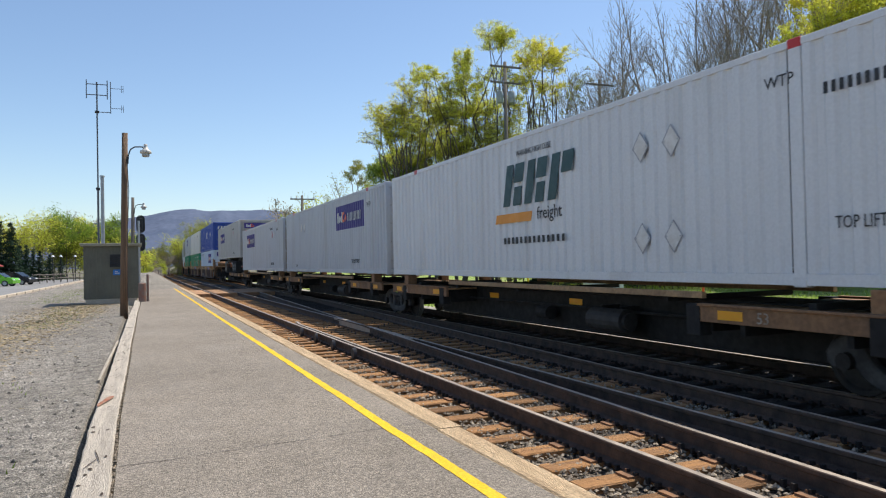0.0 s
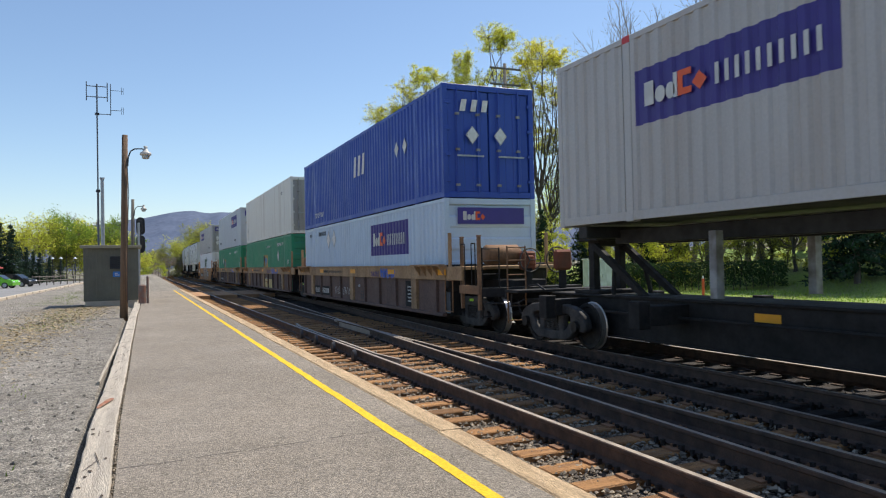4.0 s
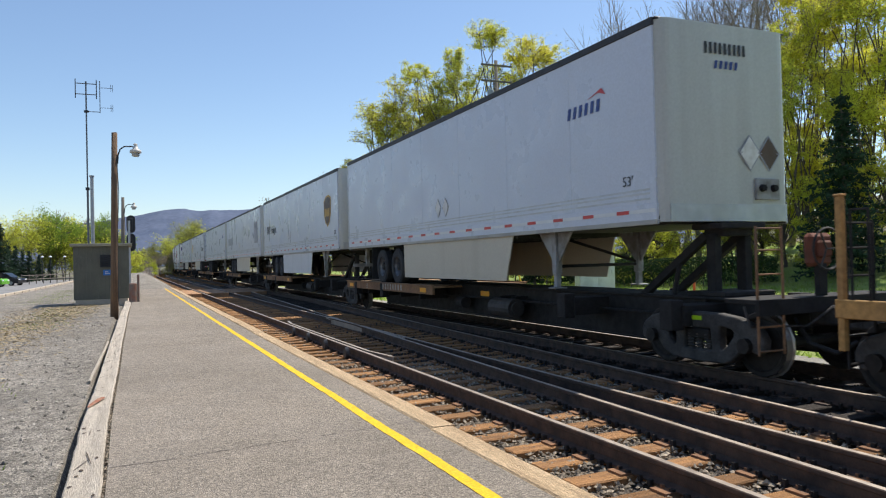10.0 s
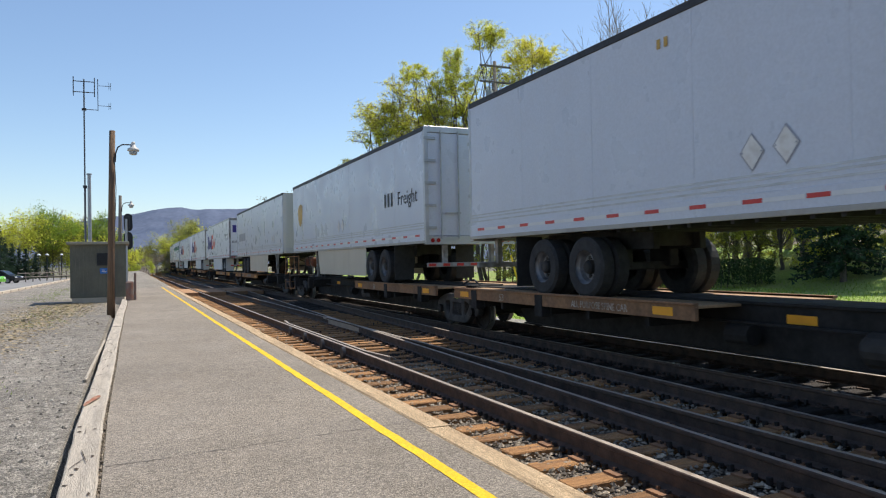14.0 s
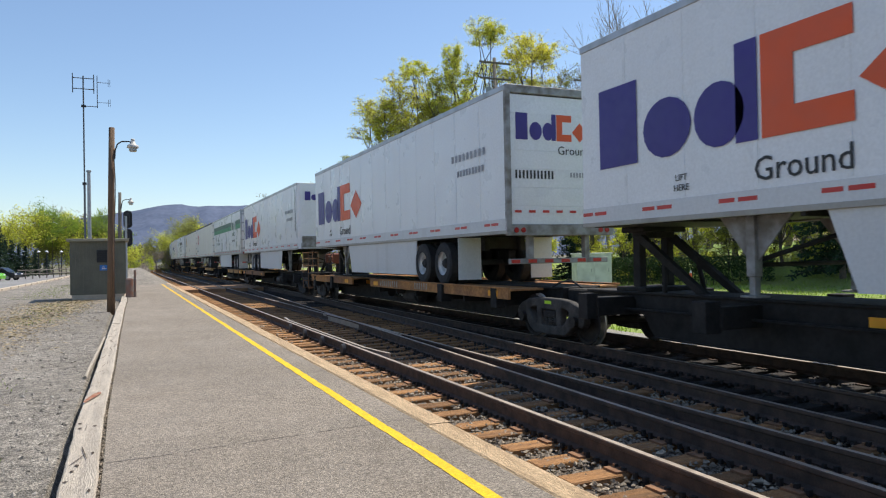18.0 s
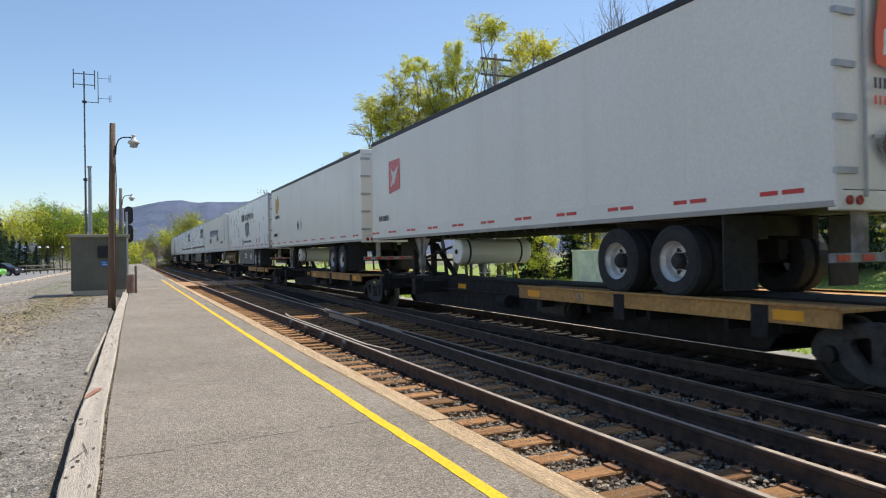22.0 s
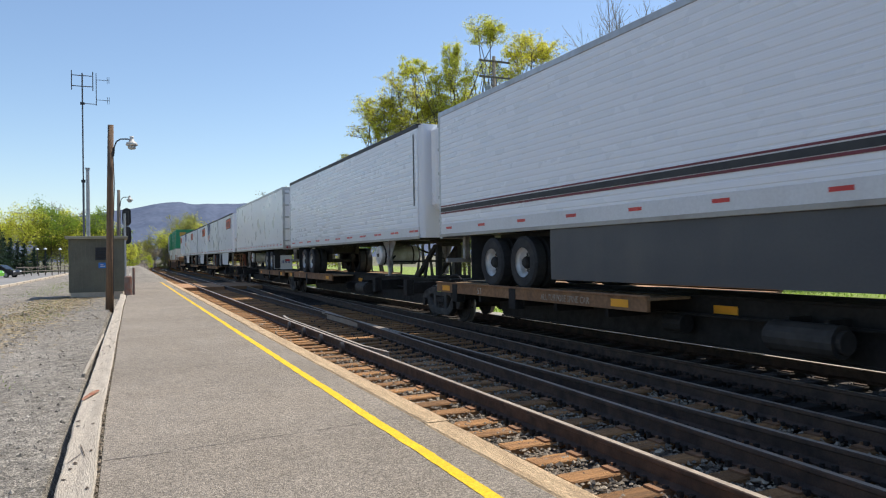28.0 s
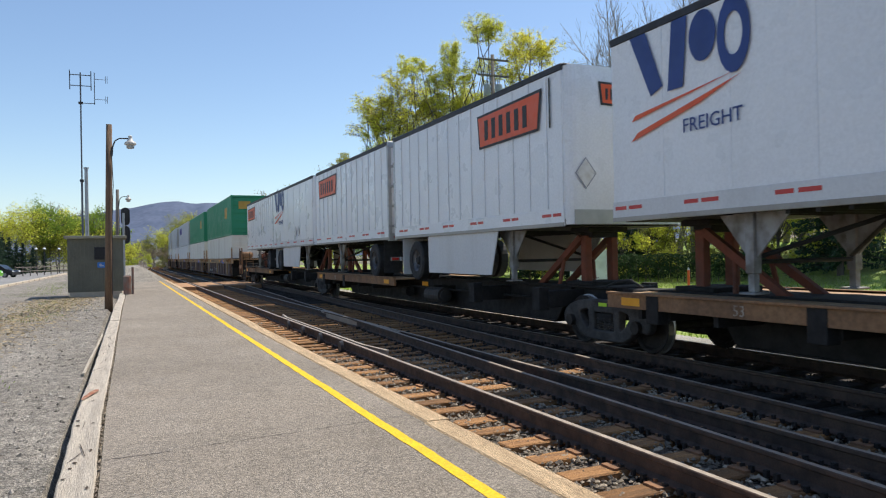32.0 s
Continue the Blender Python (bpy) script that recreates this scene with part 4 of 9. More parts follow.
# ---- gravel yard ----
def yard():
    rng = random.Random(31)
    pl = []
    for _ in range(9000):
        y = 2.5 + 30 * rng.random() ** 1.5
        x = rng.uniform(-9, -0.55) if rng.random() < 0.8 else rng.uniform(-3, -0.55)
        pl.append((x, y, 0.0 + ground_height(x, y) * 0.5, rng.choice((0.008, 0.011, 0.014, 0.02, 0.03) if rng.random() < 0.5 else (0.006, 0.009, 0.012))))
    for _ in range(900):
        y = 2.5 + 22 * rng.random() ** 1.6
        x = rng.uniform(-8, -0.6)
        pl.append((x, y, ground_height(x, y) + 0.006, rng.uniform(0.014, 0.034)))
    raw_stones("yard_gravel", pl, mat("yard gravel pieces", (0.33, 0.3, 0.26), (0.12, 0.11, 0.10), 0.95, scale=30, amount=0.6, island=0.6), "loose grey gravel over the yard", "gravel")
    # dry leaves drifted in a band
    verts, faces = [], []
    for _ in range(8000):
        y = rng.uniform(8, 36)
        x = -2.0 - 0.06 * (34 - y) + rng.gauss(0, 0.6) - (1.2 if rng.random() < 0.25 else 0)
        if x > -0.55:
            continue
        s = rng.uniform(0.03, 0.07)
        t = rng.uniform(0, 6.28)
        z = ground_height(x, y) + 0.012 + rng.uniform(0, 0.02)
        o = len(verts)
        for a, k in ((0, 1), (1.6, 0.5), (3.14, 1), (4.7, 0.5)):
            verts.append((x + s * k * math.cos(t + a), y + s * k * math.sin(t + a), z + rng.uniform(0, 0.02)))
        faces.append((o, o + 1, o + 2, o + 3))
    me = bpy.data.meshes.new("leaf_litter")
    me.from_pydata(verts, [], faces)
    me.materials.append(LEAF_LITTER)
    tagged(new("leaf_litter", me), "dry tan leaves drifted over the gravel", "leaves", kind="stuff")
    # weeds
    verts, faces = [], []
    for _ in range(5200):
        k = rng.random()
        if k < 0.5:
            x, y = rng.gauss(-3.9, 0.8), rng.uniform(38, 62)
        elif k < 0.8:
            x, y = rng.gauss(-2.6, 0.5), rng.uniform(22, 34)
        else:
            x, y = rng.gauss(-2.6, 0.5), rng.uniform(6, 12)
        s = rng.uniform(0.02, 0.06)
        t = rng.uniform(0, 6.28)
        z = ground_height(x, y)
        o = len(verts)
        verts += [(x - 0.008 * math.cos(t), y - 0.008 * math.sin(t), z), (x + 0.008 * math.cos(t), y + 0.008 * math.sin(t), z), (x + rng.uniform(-0.03, 0.03), y + rng.uniform(-0.03, 0.03), z + s)]
        faces.append((o, o + 1, o + 2))
    me = bpy.data.meshes.new("weeds")
    me.from_pydata(verts, [], faces)
    me.materials.append(GRASS)
    tagged(new("weeds", me), "thin green weeds in the gravel", "weeds", kind="stuff")


yard()

# concrete kerb of the car park
CONCRETE = mat("weathered concrete", (0.56, 0.47, 0.36), (0.44, 0.37, 0.29), 0.9, scale=1.5, amount=0.6, grain=0.2, grain_scale=40)
lot = thing("lot_kerb", "worn tan concrete kerb of the car park", "kerb", kind="structure")
for k in range(30):
    y = 20 + k * 3.2
    part("kerb_stone", boxes((-8.0 + 0.0566 * k, -7.74 + 0.0566 * k, y, y + 3.17, -0.15, 0.15), bevel=0.02), CONCRETE, lot)

# gravel bank past the platform's end
def bank():
    bm = bmesh.new()
    rows = []
    for j in range(36):
        y = 54 + 2.0 * j
        up = min(1.0, max(0.0, (y - 55) / 22)) * (1.0 if y < 100 else max(0.0, (124 - y) / 24))
        row = []
        for i in range(13):
            x = -3.4 + 0.53 * i
            side = min(1.0, max(0.0, (3.1 - x) / 1.6)) * min(1.0, (x + 3.5) / 2.0)
            row.append(bm.verts.new((x, y, -0.06 + (0.95 * up * side) + 0.08 * noise.noise((x * 0.9, y * 0.5, 7)) * up)))
        rows.append(row)
    for A, B in zip(rows, rows[1:]):
        for i in range(12):
            bm.faces.new((A[i], A[i + 1], B[i + 1], B[i]))
    tagged(part("gravel_bank", bm, GRAVEL, None, "", True), "low bank of grey gravel beyond the platform", "gravel bank", kind="structure")


bank()

# ---- equipment shed ----
SIDING = mat("olive grey shed siding", (0.16, 0.155, 0.115), (0.125, 0.12, 0.09), 0.75, scale=1.2, amount=0.6, grain=0.12, grain_scale=30, streak=(1.5, (0.14, 0.13, 0.1), 0.3))
shed = thing("equipment_shed", "olive grey flat-roofed railway equipment shed", "shed", Matrix.Translation((-1.21, 35.3, -0.06)))
part("foundation", boxes((-1.06, 1.06, 0.02, 2.6, -0.1, 0.34), bevel=0.015), CONCRETE, shed)
part("wall", boxes((-1.09, 1.09, 0.0, 2.6, 0.3, 2.66)), SIDING, shed)
for k in range(15):
    x = -1.05 + k * 0.15
    part("siding_batten", boxes((x - 0.012, x + 0.012, -0.016, 0.0, 0.32, 2.64)), SIDING, shed)
    if k < 15:
        y = 0.05 + k * 0.17
        part("siding_batten", boxes((1.09, 1.106, y - 0.012, y + 0.012, 0.32, 2.64)), SIDING, shed)
part("roof", boxes((-1.24, 1.24, -0.18, 2.78, 2.66, 2.72), (-1.26, 1.26, -0.2, 2.8, 2.72, 2.78), bevel=0.008), mat("pale roof edge", (0.36, 0.34, 0.26), None, 0.8, scale=2), shed)
each("corner_trim", [(-1.12, -1.06, -0.022, 0.0, 0.3, 2.66), (1.06, 1.12, -0.022, 0.0, 0.3, 2.66)], SIDING, shed)
vent = part("vent_frame", boxes((-0.06, 0.42, -0.05, -0.016, 1.72, 1.76), (-0.06, 0.42, -0.05, -0.016, 2.24, 2.28), (-0.06, -0.03, -0.05, -0.016, 1.76, 2.24), (0.39, 0.42, -0.05, -0.016, 1.76, 2.24)), DARK_METAL, shed)
part("vent_backing", boxes((-0.03, 0.39, -0.020, -0.017, 1.76, 2.24)), REEFER_BLACK, vent)
for k in range(5):
    bm = bmesh.new()
    prism(bm, [(-0.018, 1.79 + k * 0.09), (-0.05, 1.77 + k * 0.09), (-0.05, 1.776 + k * 0.09), (-0.018, 1.80 + k * 0.09)], "x", -0.03, 0.39)
    part("louvre", bm, DARK_METAL, vent)
sign = part("wall_sign", boxes((0.06, 0.38, -0.022, -0.017, 1.36, 1.60), bevel=0.003), plain("blue sign", (0.02, 0.16, 0.5), 0.4), shed)
each("sign_bar", [(0.14, 0.32, -0.026, -0.0225, 1.42, 1.46), (0.14, 0.26, -0.026, -0.0225, 1.5, 1.53)], CHALK, sign)
bm = bmesh.new()
tube(bm, [(0.55, -0.06, 0.3), (0.55, -0.06, 1.5), (0.55, 0.0, 1.5)], 0.025, 8)
box(bm, 0.5, 0.62, -0.1, -0.017, 1.35, 1.6)
part("conduit", bm, GALV, shed)
barrel = thing("trackside_box", "rusty grey relay drum beside the shed", "box", Matrix.Translation((0.05, 34.0, 0)))
bm = bmesh.new()
lathe(bm, [(0.0, 0.0), (0.0, 0.16), (0.9, 0.16), (0.95, 0.1), (0.95, 0.0)], (0, 0, 0.0), "z", 16)
part("drum", bm, mat("rusty grey drum", (0.2, 0.16, 0.14), (0.25, 0.1, 0.06), 0.8, scale=4), barrel)
bm = bmesh.new()
rod(bm, (0.22, 0.0, 0.0), (0.22, 0.0, 1.3), 0.05, n=8)
part("post", bm, mat("rusty grey drum", (0.2, 0.16, 0.14)), barrel)


# ---- poles ----
def lamp_post(label, x, y, h, material, r=0.12):
    th = thing("lamp_post", label, "lamp post", Matrix.Translation((x, y, 0)), "platform lamps")
    bm = lathe(bmesh.new(), [(-0.3, r * 1.05), (h * 0.3, r * 0.97), (h * 0.65, r * 0.86), (h, r * 0.75)], (0, 0, 0), "z", 14)
    for v in bm.verts:
        v.co.x += 0.1 * v.co.z / h
    part("pole", bm, material, th, smooth=True)
    bm = bmesh.new()
    tube(bm, [(0.18, -0.05, h - 1.05), (0.2, -0.05, h - 0.75), (0.27, -0.05, h - 0.55), (0.4, -0.05, h - 0.46), (0.62, -0.05, h - 0.45), (0.72, -0.05, h - 0.47)], 0.022, 8)
    part("arm", bm, DARK_METAL, th)
    bm = bmesh.new()
    lathe(bm, [(0.1, 0.0), (0.1, 0.05), (0.06, 0.07), (0.03, 0.05), (0.0, 0.07), (-0.09, 0.1), (-0.12, 0.17), (-0.2, 0.19), (-0.22, 0.16), (-0.22, 0.0)], (0.74, -0.05, h - 0.45), "z", 18)
    part("shade", bm, mat("white lamp enamel", (0.6, 0.57, 0.52), None, 0.5, scale=5), th, smooth=True)
    bm = bmesh.new()
    lathe(bm, [(-0.2, 0.0), (-0.2, 0.13), (-0.32, 0.12), (-0.34, 0.08), (-0.34, 0.0)], (0.74, -0.05, h - 0.45), "z", 16)
    part("globe", bm, mat("dusty lamp glass", (0.5, 0.5, 0.47), None, 0.25, scale=5), th, smooth=True)
    bm = bmesh.new()
    tube(bm, [(0.16, -0.1, h - 0.9), (0.2, -0.14, h - 2.0), (0.15, -0.13, h - 3.2), (0.13, -0.13, 0.5)], 0.012, 6)
    part("cable", bm, DARK_METAL, th)
    return th


lamp_post("brown wooden lamp post with curved arm and bell lamp", -0.54, 26.28, 6.15, POLE_WOOD)
lamp_post("grey wooden lamp post behind the shed", -0.52, 50.5, 6.15, GREY_POLE, 0.12)

mast = thing("radio_mast", "tall thin steel radio mast with dipole aerials", "radio mast", Matrix.Translation((-1.91, 39.4, 0)))
part("pole", rods(((0, 0, 0), (0, 0, 5.6), 0.05), ((0, 0, 5.6), (0, 0, 10.9), 0.035)), mat("dark mast steel", (0.13, 0.14, 0.16), None, 0.6, 0.4), mast)
bm = bmesh.new()
for z in (10.25, 10.78):
    rod(bm, (-0.47, 0, z), (0.47, 0, z), 0.022, n=6)
for x in (-0.47, 0.47):
    rod(bm, (x, 0, 10.05), (x, 0, 11.0), 0.022, n=6)
part("dipole_frame", bm, DARK_METAL, mast)
bm = bmesh.new()
rod(bm, (0, 0, 9.4), (0.62, 0, 9.4), 0.018, n=6)
rod(bm, (0.62, 0, 9.35), (0.62, 0, 10.95), 0.018, n=6)
for z in (9.62, 10.62):
    rod(bm, (0.62, 0, z), (1.2, 0, z), 0.012, n=6)
    for x in (1.12, 1.2):
        rod(bm, (x, 0, z - 0.18), (x, 0, z + 0.18), 0.01, n=6)
part("side_aerial", bm, DARK_METAL, mast)
each("clamp", [(-0.09, 0.09, -0.09, 0.09, 5.5, 5.62), (-0.1, 0.1, -0.08, 0.08, 9.35, 9.45)], DARK_METAL, mast)
tower = thing("steel_pole", "slim galvanised pole beside the radio mast", "pole", Matrix.Translation((-1.735, 39.8, 0)))
part("tube", rods(((0, 0, 0), (0, 0, 6.2), 0.1, 0.08), n=14), GALV, tower)
part("cap", rods(((0, 0, 6.2), (0, 0, 6.27), 0.12, 0.12), n=12), GALV, tower)

signal = thing("railway_signal", "black two-head railway signal on a grey mast", "railway signal", Matrix.Translation((0.03, 62.0, 0.1)))
part("mast", rods(((-0.14, -0.4, 0), (-0.14, -0.4, 5.2), 0.085), ((-0.14, -0.4, 4.95), (0, 0, 4.95), 0.05), ((-0.14, -0.4, 3.5), (0, 0, 3.5), 0.05)), GALV, signal)
for z in (4.95, 3.5):
    bm = bmesh.new()
    prism(bm, [(0.33 * math.cos(a), z + (0.38 if math.sin(a) > 0 else -0.38) + 0.33 * math.sin(a)) for a in [math.tau * i / 20 for i in range(20)]], "y", -0.02, 0.02)
    head = part("backing_plate", bm, REEFER_BLACK, signal)
    part("lamp_case", boxes((-0.14, 0.14, -0.28, -0.02, z - 0.45, z + 0.45), bevel=0.02), REEFER_BLACK, head)
    for k in (-0.3, 0.0, 0.3):
        bm = bmesh.new()
        rod(bm, (0, 0.02, z + k), (0, 0.3, z + k), 0.11, n=12)
        part("hood", bm, REEFER_BLACK, head)


def power_pole(label, x, y, h, cans=True, arms=2):
    th = thing("power_pole", label, "power pole", Matrix.Translation((x, y, -0.3)), "power poles")
    bm = bmesh.new()
    rod(bm, (0, 0, 0), (0, 0, h + 0.3), 0.17, 0.12, 14)
    part("pole", bm, GREY_POLE, th, smooth=True)
    for k in range(arms):
        z = h - 0.15 - 1.15 * k
        arm = part("cross_arm", boxes((-1.25, 1.25, -0.16, -0.05, z, z + 0.13), bevel=0.01), GREY_POLE, th)
        for x2 in (-1.15, -0.6, 0.6, 1.15):
            bm = bmesh.new()
            lathe(bm, [(0, 0.0), (0, 0.03), (0.06, 0.05), (0.1, 0.03), (0.15, 0.045), (0.2, 0.02), (0.2, 0.0)], (x2, -0.1, z + 0.13), "z", 10)
            part("insulator", bm, GALV, arm)
        for sx in (-0.6, 0.6):
            part("brace", rods(((0, -0.1, z - 0.5), (sx, -0.1, z), 0.02)), GALV, arm)
    if cans:
        for x2, y2 in ((-0.55, -0.15), (0.3, -0.35), (0.55, 0.1)):
            bm = bmesh.new()
            lathe(bm, [(0.0, 0.0), (0.0, 0.22), (0.05, 0.25), (0.8, 0.25), (0.86, 0.2), (0.9, 0.0)], (x2, y2, h - 2.75), "z", 16)
            can = part("transformer_can", bm, mat("grey transformer paint", (0.33, 0.36, 0.36), None, 0.5, scale=3), th, smooth=True)
            for dx in (-0.08, 0.08):
                part("bushing", rods(((x2 + dx, y2, h - 1.87), (x2 + dx, y2, h - 1.6), 0.03)), GALV, can)
    return th


power_pole("grey wooden power pole with crossarms and three transformers", 24.4, 45.6, 15.9)
power_pole("weathered wooden power pole near the line", 15.5, 74.0, 8.7, False, 1)
power_pole("dark wooden power pole among bare trees", 32.0, 44.8, 15.0, False, 1)

# ---- verge beyond the train ----
cab = thing("utility_cabinet", "pale grey-green utility cabinet on the grass", "cabinet", Matrix.Translation((24.2, 34.0, -0.35)) @ Matrix.Rotation(radians(-20), 4, "Z"))
PALE_CAB = mat("pale cabinet paint", (0.66, 0.68, 0.64), None, 0.5, scale=2)
part("body", boxes((-1.0, 1.0, -0.6, 0.6, 0.1, 1.95), bevel=0.02), PALE_CAB, cab)
part("lid", boxes((-1.05, 1.05, -0.65, 0.65, 1.95, 2.03), bevel=0.015), PALE_CAB, cab)
part("plinth", boxes((-1.1, 1.1, -0.7, 0.7, -0.1, 0.1), bevel=0.01), CONCRETE, cab)
for x in (-0.5, 0.5):
    d = part("door", boxes((x - 0.46, x + 0.46, -0.615, -0.6, 0.2, 1.85), bevel=0.004), PALE_CAB, cab)
    part("handle", boxes((x + 0.3, x + 0.34, -0.65, -0.615, 0.95, 1.15)), GALV, d)
for x, y, h in ((25.0, 27.0, 1.0), (27.2, 16.8, 0.95)):
    mk = thing("marker_post", "orange buried-cable marker post on the grass", "marker post", Matrix.Translation((x, y, -0.4)), "cable markers")
    part("post", rods(((0, 0, 0), (0, 0, h), 0.06), n=10), ORANGE, mk)
    part("cap", rods(((0, 0, h), (0, 0, h + 0.12), 0.065, 0.03), n=10), plain("white cap", (0.6, 0.6, 0.6), 0.5), mk)
gw = thing("guy_guard", "leaning yellow guard on a pole stay", "guy guard", Matrix.Translation((19.3, 33.5, -0.4)))
part("guard", rods(((0, 0, 0), (-0.5, 0.2, 2.2), 0.05), n=8), plain("yellow plastic", (0.75, 0.5, 0.03), 0.5), gw)
part("stay", rods(((-0.5, 0.2, 2.2), (-1.9, 0.8, 8.3), 0.012), n=5), GALV, gw)

# ---- rail trucks, spine cars, well cars ----
WR = 0.42
SHARED = {}


def wheelset_mesh():
    if "wheelset" not in SHARED:
        bm = bmesh.new()
        prof = [(-0.07, 0.0), (-0.07, 0.1), (-0.04, 0.12), (-0.035, 0.33), (-0.065, 0.36), (-0.065, WR - 0.012), (-0.055, WR), (0.045, WR), (0.055, WR + 0.022), (0.07, WR + 0.02), (0.075, 0.36), (0.035, 0.33), (0.03, 0.12), (0.08, 0.1), (0.08, 0.0)]
        for s in (-1, 1):
            p = [(u * (1 if s < 0 else -1), r) for u, r in prof]
            lathe(bm, p, (s * 0.755, 0, 0), "x", 20)
        rod(bm, (-1.08, 0, 0), (1.08, 0, 0), 0.08, n=10)
        for s in (-1, 1):
            lathe(bm, [(-0.05, 0.0), (-0.05, 0.1), (0.05, 0.1), (0.05, 0.0)], (s * 1.08, 0, 0), "x", 12)
        for f in bm.faces:
            c = f.calc_center_median()
            if math.hypot(c.y, c.z) > WR - 0.01 and 0.68 < abs(c.x) < 0.82:
                f.material_index = 1
        me = bpy.data.meshes.new("wheelset")
        bm.to_mesh(me)
        bm.free()
        me.materials.append(WHEEL_STEEL)
        me.materials.append(TREAD)
        SHARED["wheelset"] = me
    return SHARED["wheelset"]


def plate_mesh(name, outlines, thick, round_r, material):
    """A flat casting with holes and rounded edges, standing in the y,z plane; the first outline is the outside."""
    cu = bpy.data.curves.new(name, "CURVE")
    cu.dimensions, cu.fill_mode, cu.extrude, cu.bevel_depth, cu.bevel_resolution = "2D", "BOTH", thick / 2 - round_r, round_r, 1
    for pts in outlines:
        sp = cu.splines.new("POLY")
        sp.points.add(len(pts) - 1)
        for q, p in zip(sp.points, pts):
            q.co = (p[0], p[1], 0, 1)
        sp.use_cyclic_u = True
    tmp = bpy.data.objects.new(name, cu)
    scene.collection.objects.link(tmp)
    me = bpy.data.meshes.new_from_object(tmp.evaluated_get(bpy.context.evaluated_depsgraph_get()))
    bpy.data.objects.remove(tmp)
    me.transform(Matrix(((0, 0, 1, 0), (1, 0, 0, 0), (0, 1, 0, 0), (0, 0, 0, 1))))
    me.materials.clear()
    me.materials.append(material)
    return me


def sideframe_mesh():
    if "sideframe" not in SHARED:
        def both(half):
            return half + [(-y, z) for y, z in half[::-1]]
        outer = both([(0.0, 0.79), (0.42, 0.785), (0.72, 0.75), (0.95, 0.68), (1.08, 0.6), (1.14, 0.5), (1.13, 0.4), (1.06, 0.34), (0.98, 0.36), (0.94, 0.42), (0.82, 0.42), (0.76, 0.34), (0.66, 0.24), (0.5, 0.16), (0.0, 0.145)])
        outer = [p for k, p in enumerate(outer) if k == 0 or p != outer[k - 1]]
        bay = [(0.27, 0.62), (-0.27, 0.62), (-0.3, 0.3), (-0.24, 0.27), (0.24, 0.27), (0.3, 0.3)]
        eye = [(0.40, 0.64), (0.46, 0.665), (0.64, 0.63), (0.70, 0.58), (0.68, 0.5), (0.58, 0.38), (0.48, 0.3), (0.42, 0.3), (0.39, 0.36)]
        SHARED["sideframe"] = plate_mesh("sideframe", [outer, bay, eye, [(-y, z) for y, z in eye[::-1]]], 0.15, 0.025, TRUCK_STEEL)
    return SHARED["sideframe"]


def bits_meshes():
    if "spring" not in SHARED:
        bm = bmesh.new()
        prof = [(0.0, 0.04)]
        for k in range(6):
            prof += [(0.01 + k * 0.04, 0.045), (0.02 + k * 0.04, 0.072), (0.032 + k * 0.04, 0.072), (0.042 + k * 0.04, 0.045)]
        lathe(bm, prof + [(0.26, 0.04)], (0, 0, 0.27), "z", 6)
        me = bpy.data.meshes.new("coil_spring")
        bm.to_mesh(me)
        bm.free()
        me.materials.append(TRUCK_STEEL)
        SHARED["spring"] = me
        bm = boxes((-0.95, 0.95, -0.2, 0.2, 0.46, 0.62), (-0.3, 0.3, -0.3, 0.3, 0.5, 0.7), (-1.04, -0.86, -0.22, 0.22, 0.44, 0.58), (0.86, 1.04, -0.22, 0.22, 0.44, 0.58), bevel=0.02)
        me = bpy.data.meshes.new("bolster")
        bm.to_mesh(me)
        bm.free()
        me.materials.append(CAR_DARK)
        SHARED["bolster"] = me
        bm = boxes((-0.05, 0.09, -0.12, 0.12, 0.36, 0.54), bevel=0.03)
        me = bpy.data.meshes.new("bearing_box")
        bm.to_mesh(me)
        bm.free()
        me.materials.append(TRUCK_STEEL)
        SHARED["bearing"] = me


def truck(car, s, y):
    """A two-axle truck under a car, its bolster at y; s: where the car's origin starts up the line."""
    bits_meshes()
    tr = again("truck", SHARED["bolster"], car, Matrix.Translation((0, y, 0)))
    for sx in (-1, 1):
        again("sideframe", sideframe_mesh(), tr, Matrix.Translation((sx * 0.98, 0, 0)))
        for ys in (-0.16, 0.0, 0.16):
            again("coil_spring", SHARED["spring"], tr, Matrix.Translation((sx * 0.98, ys, 0)))
        for yy in (-0.89, 0.89):
            again("bearing_box", SHARED["bearing"], tr, Matrix.Translation((sx * 1.0, yy, 0)))
    for yy in (-0.89, 0.89):
        w = again("wheelset", wheelset_mesh(), tr, Matrix.Translation((0, yy, WR)))
        SPINNERS.append((w, s + y + yy, Vector((0, yy, WR))))
    part("reflector", boxes((-1.062, -1.057, y - 0.11, y + 0.11, 0.70, 0.76)), plain("lime tag", (0.45, 0.75, 0.02), 0.4), tr).matrix_basis = Matrix.Translation((0, -y, 0))
    return tr


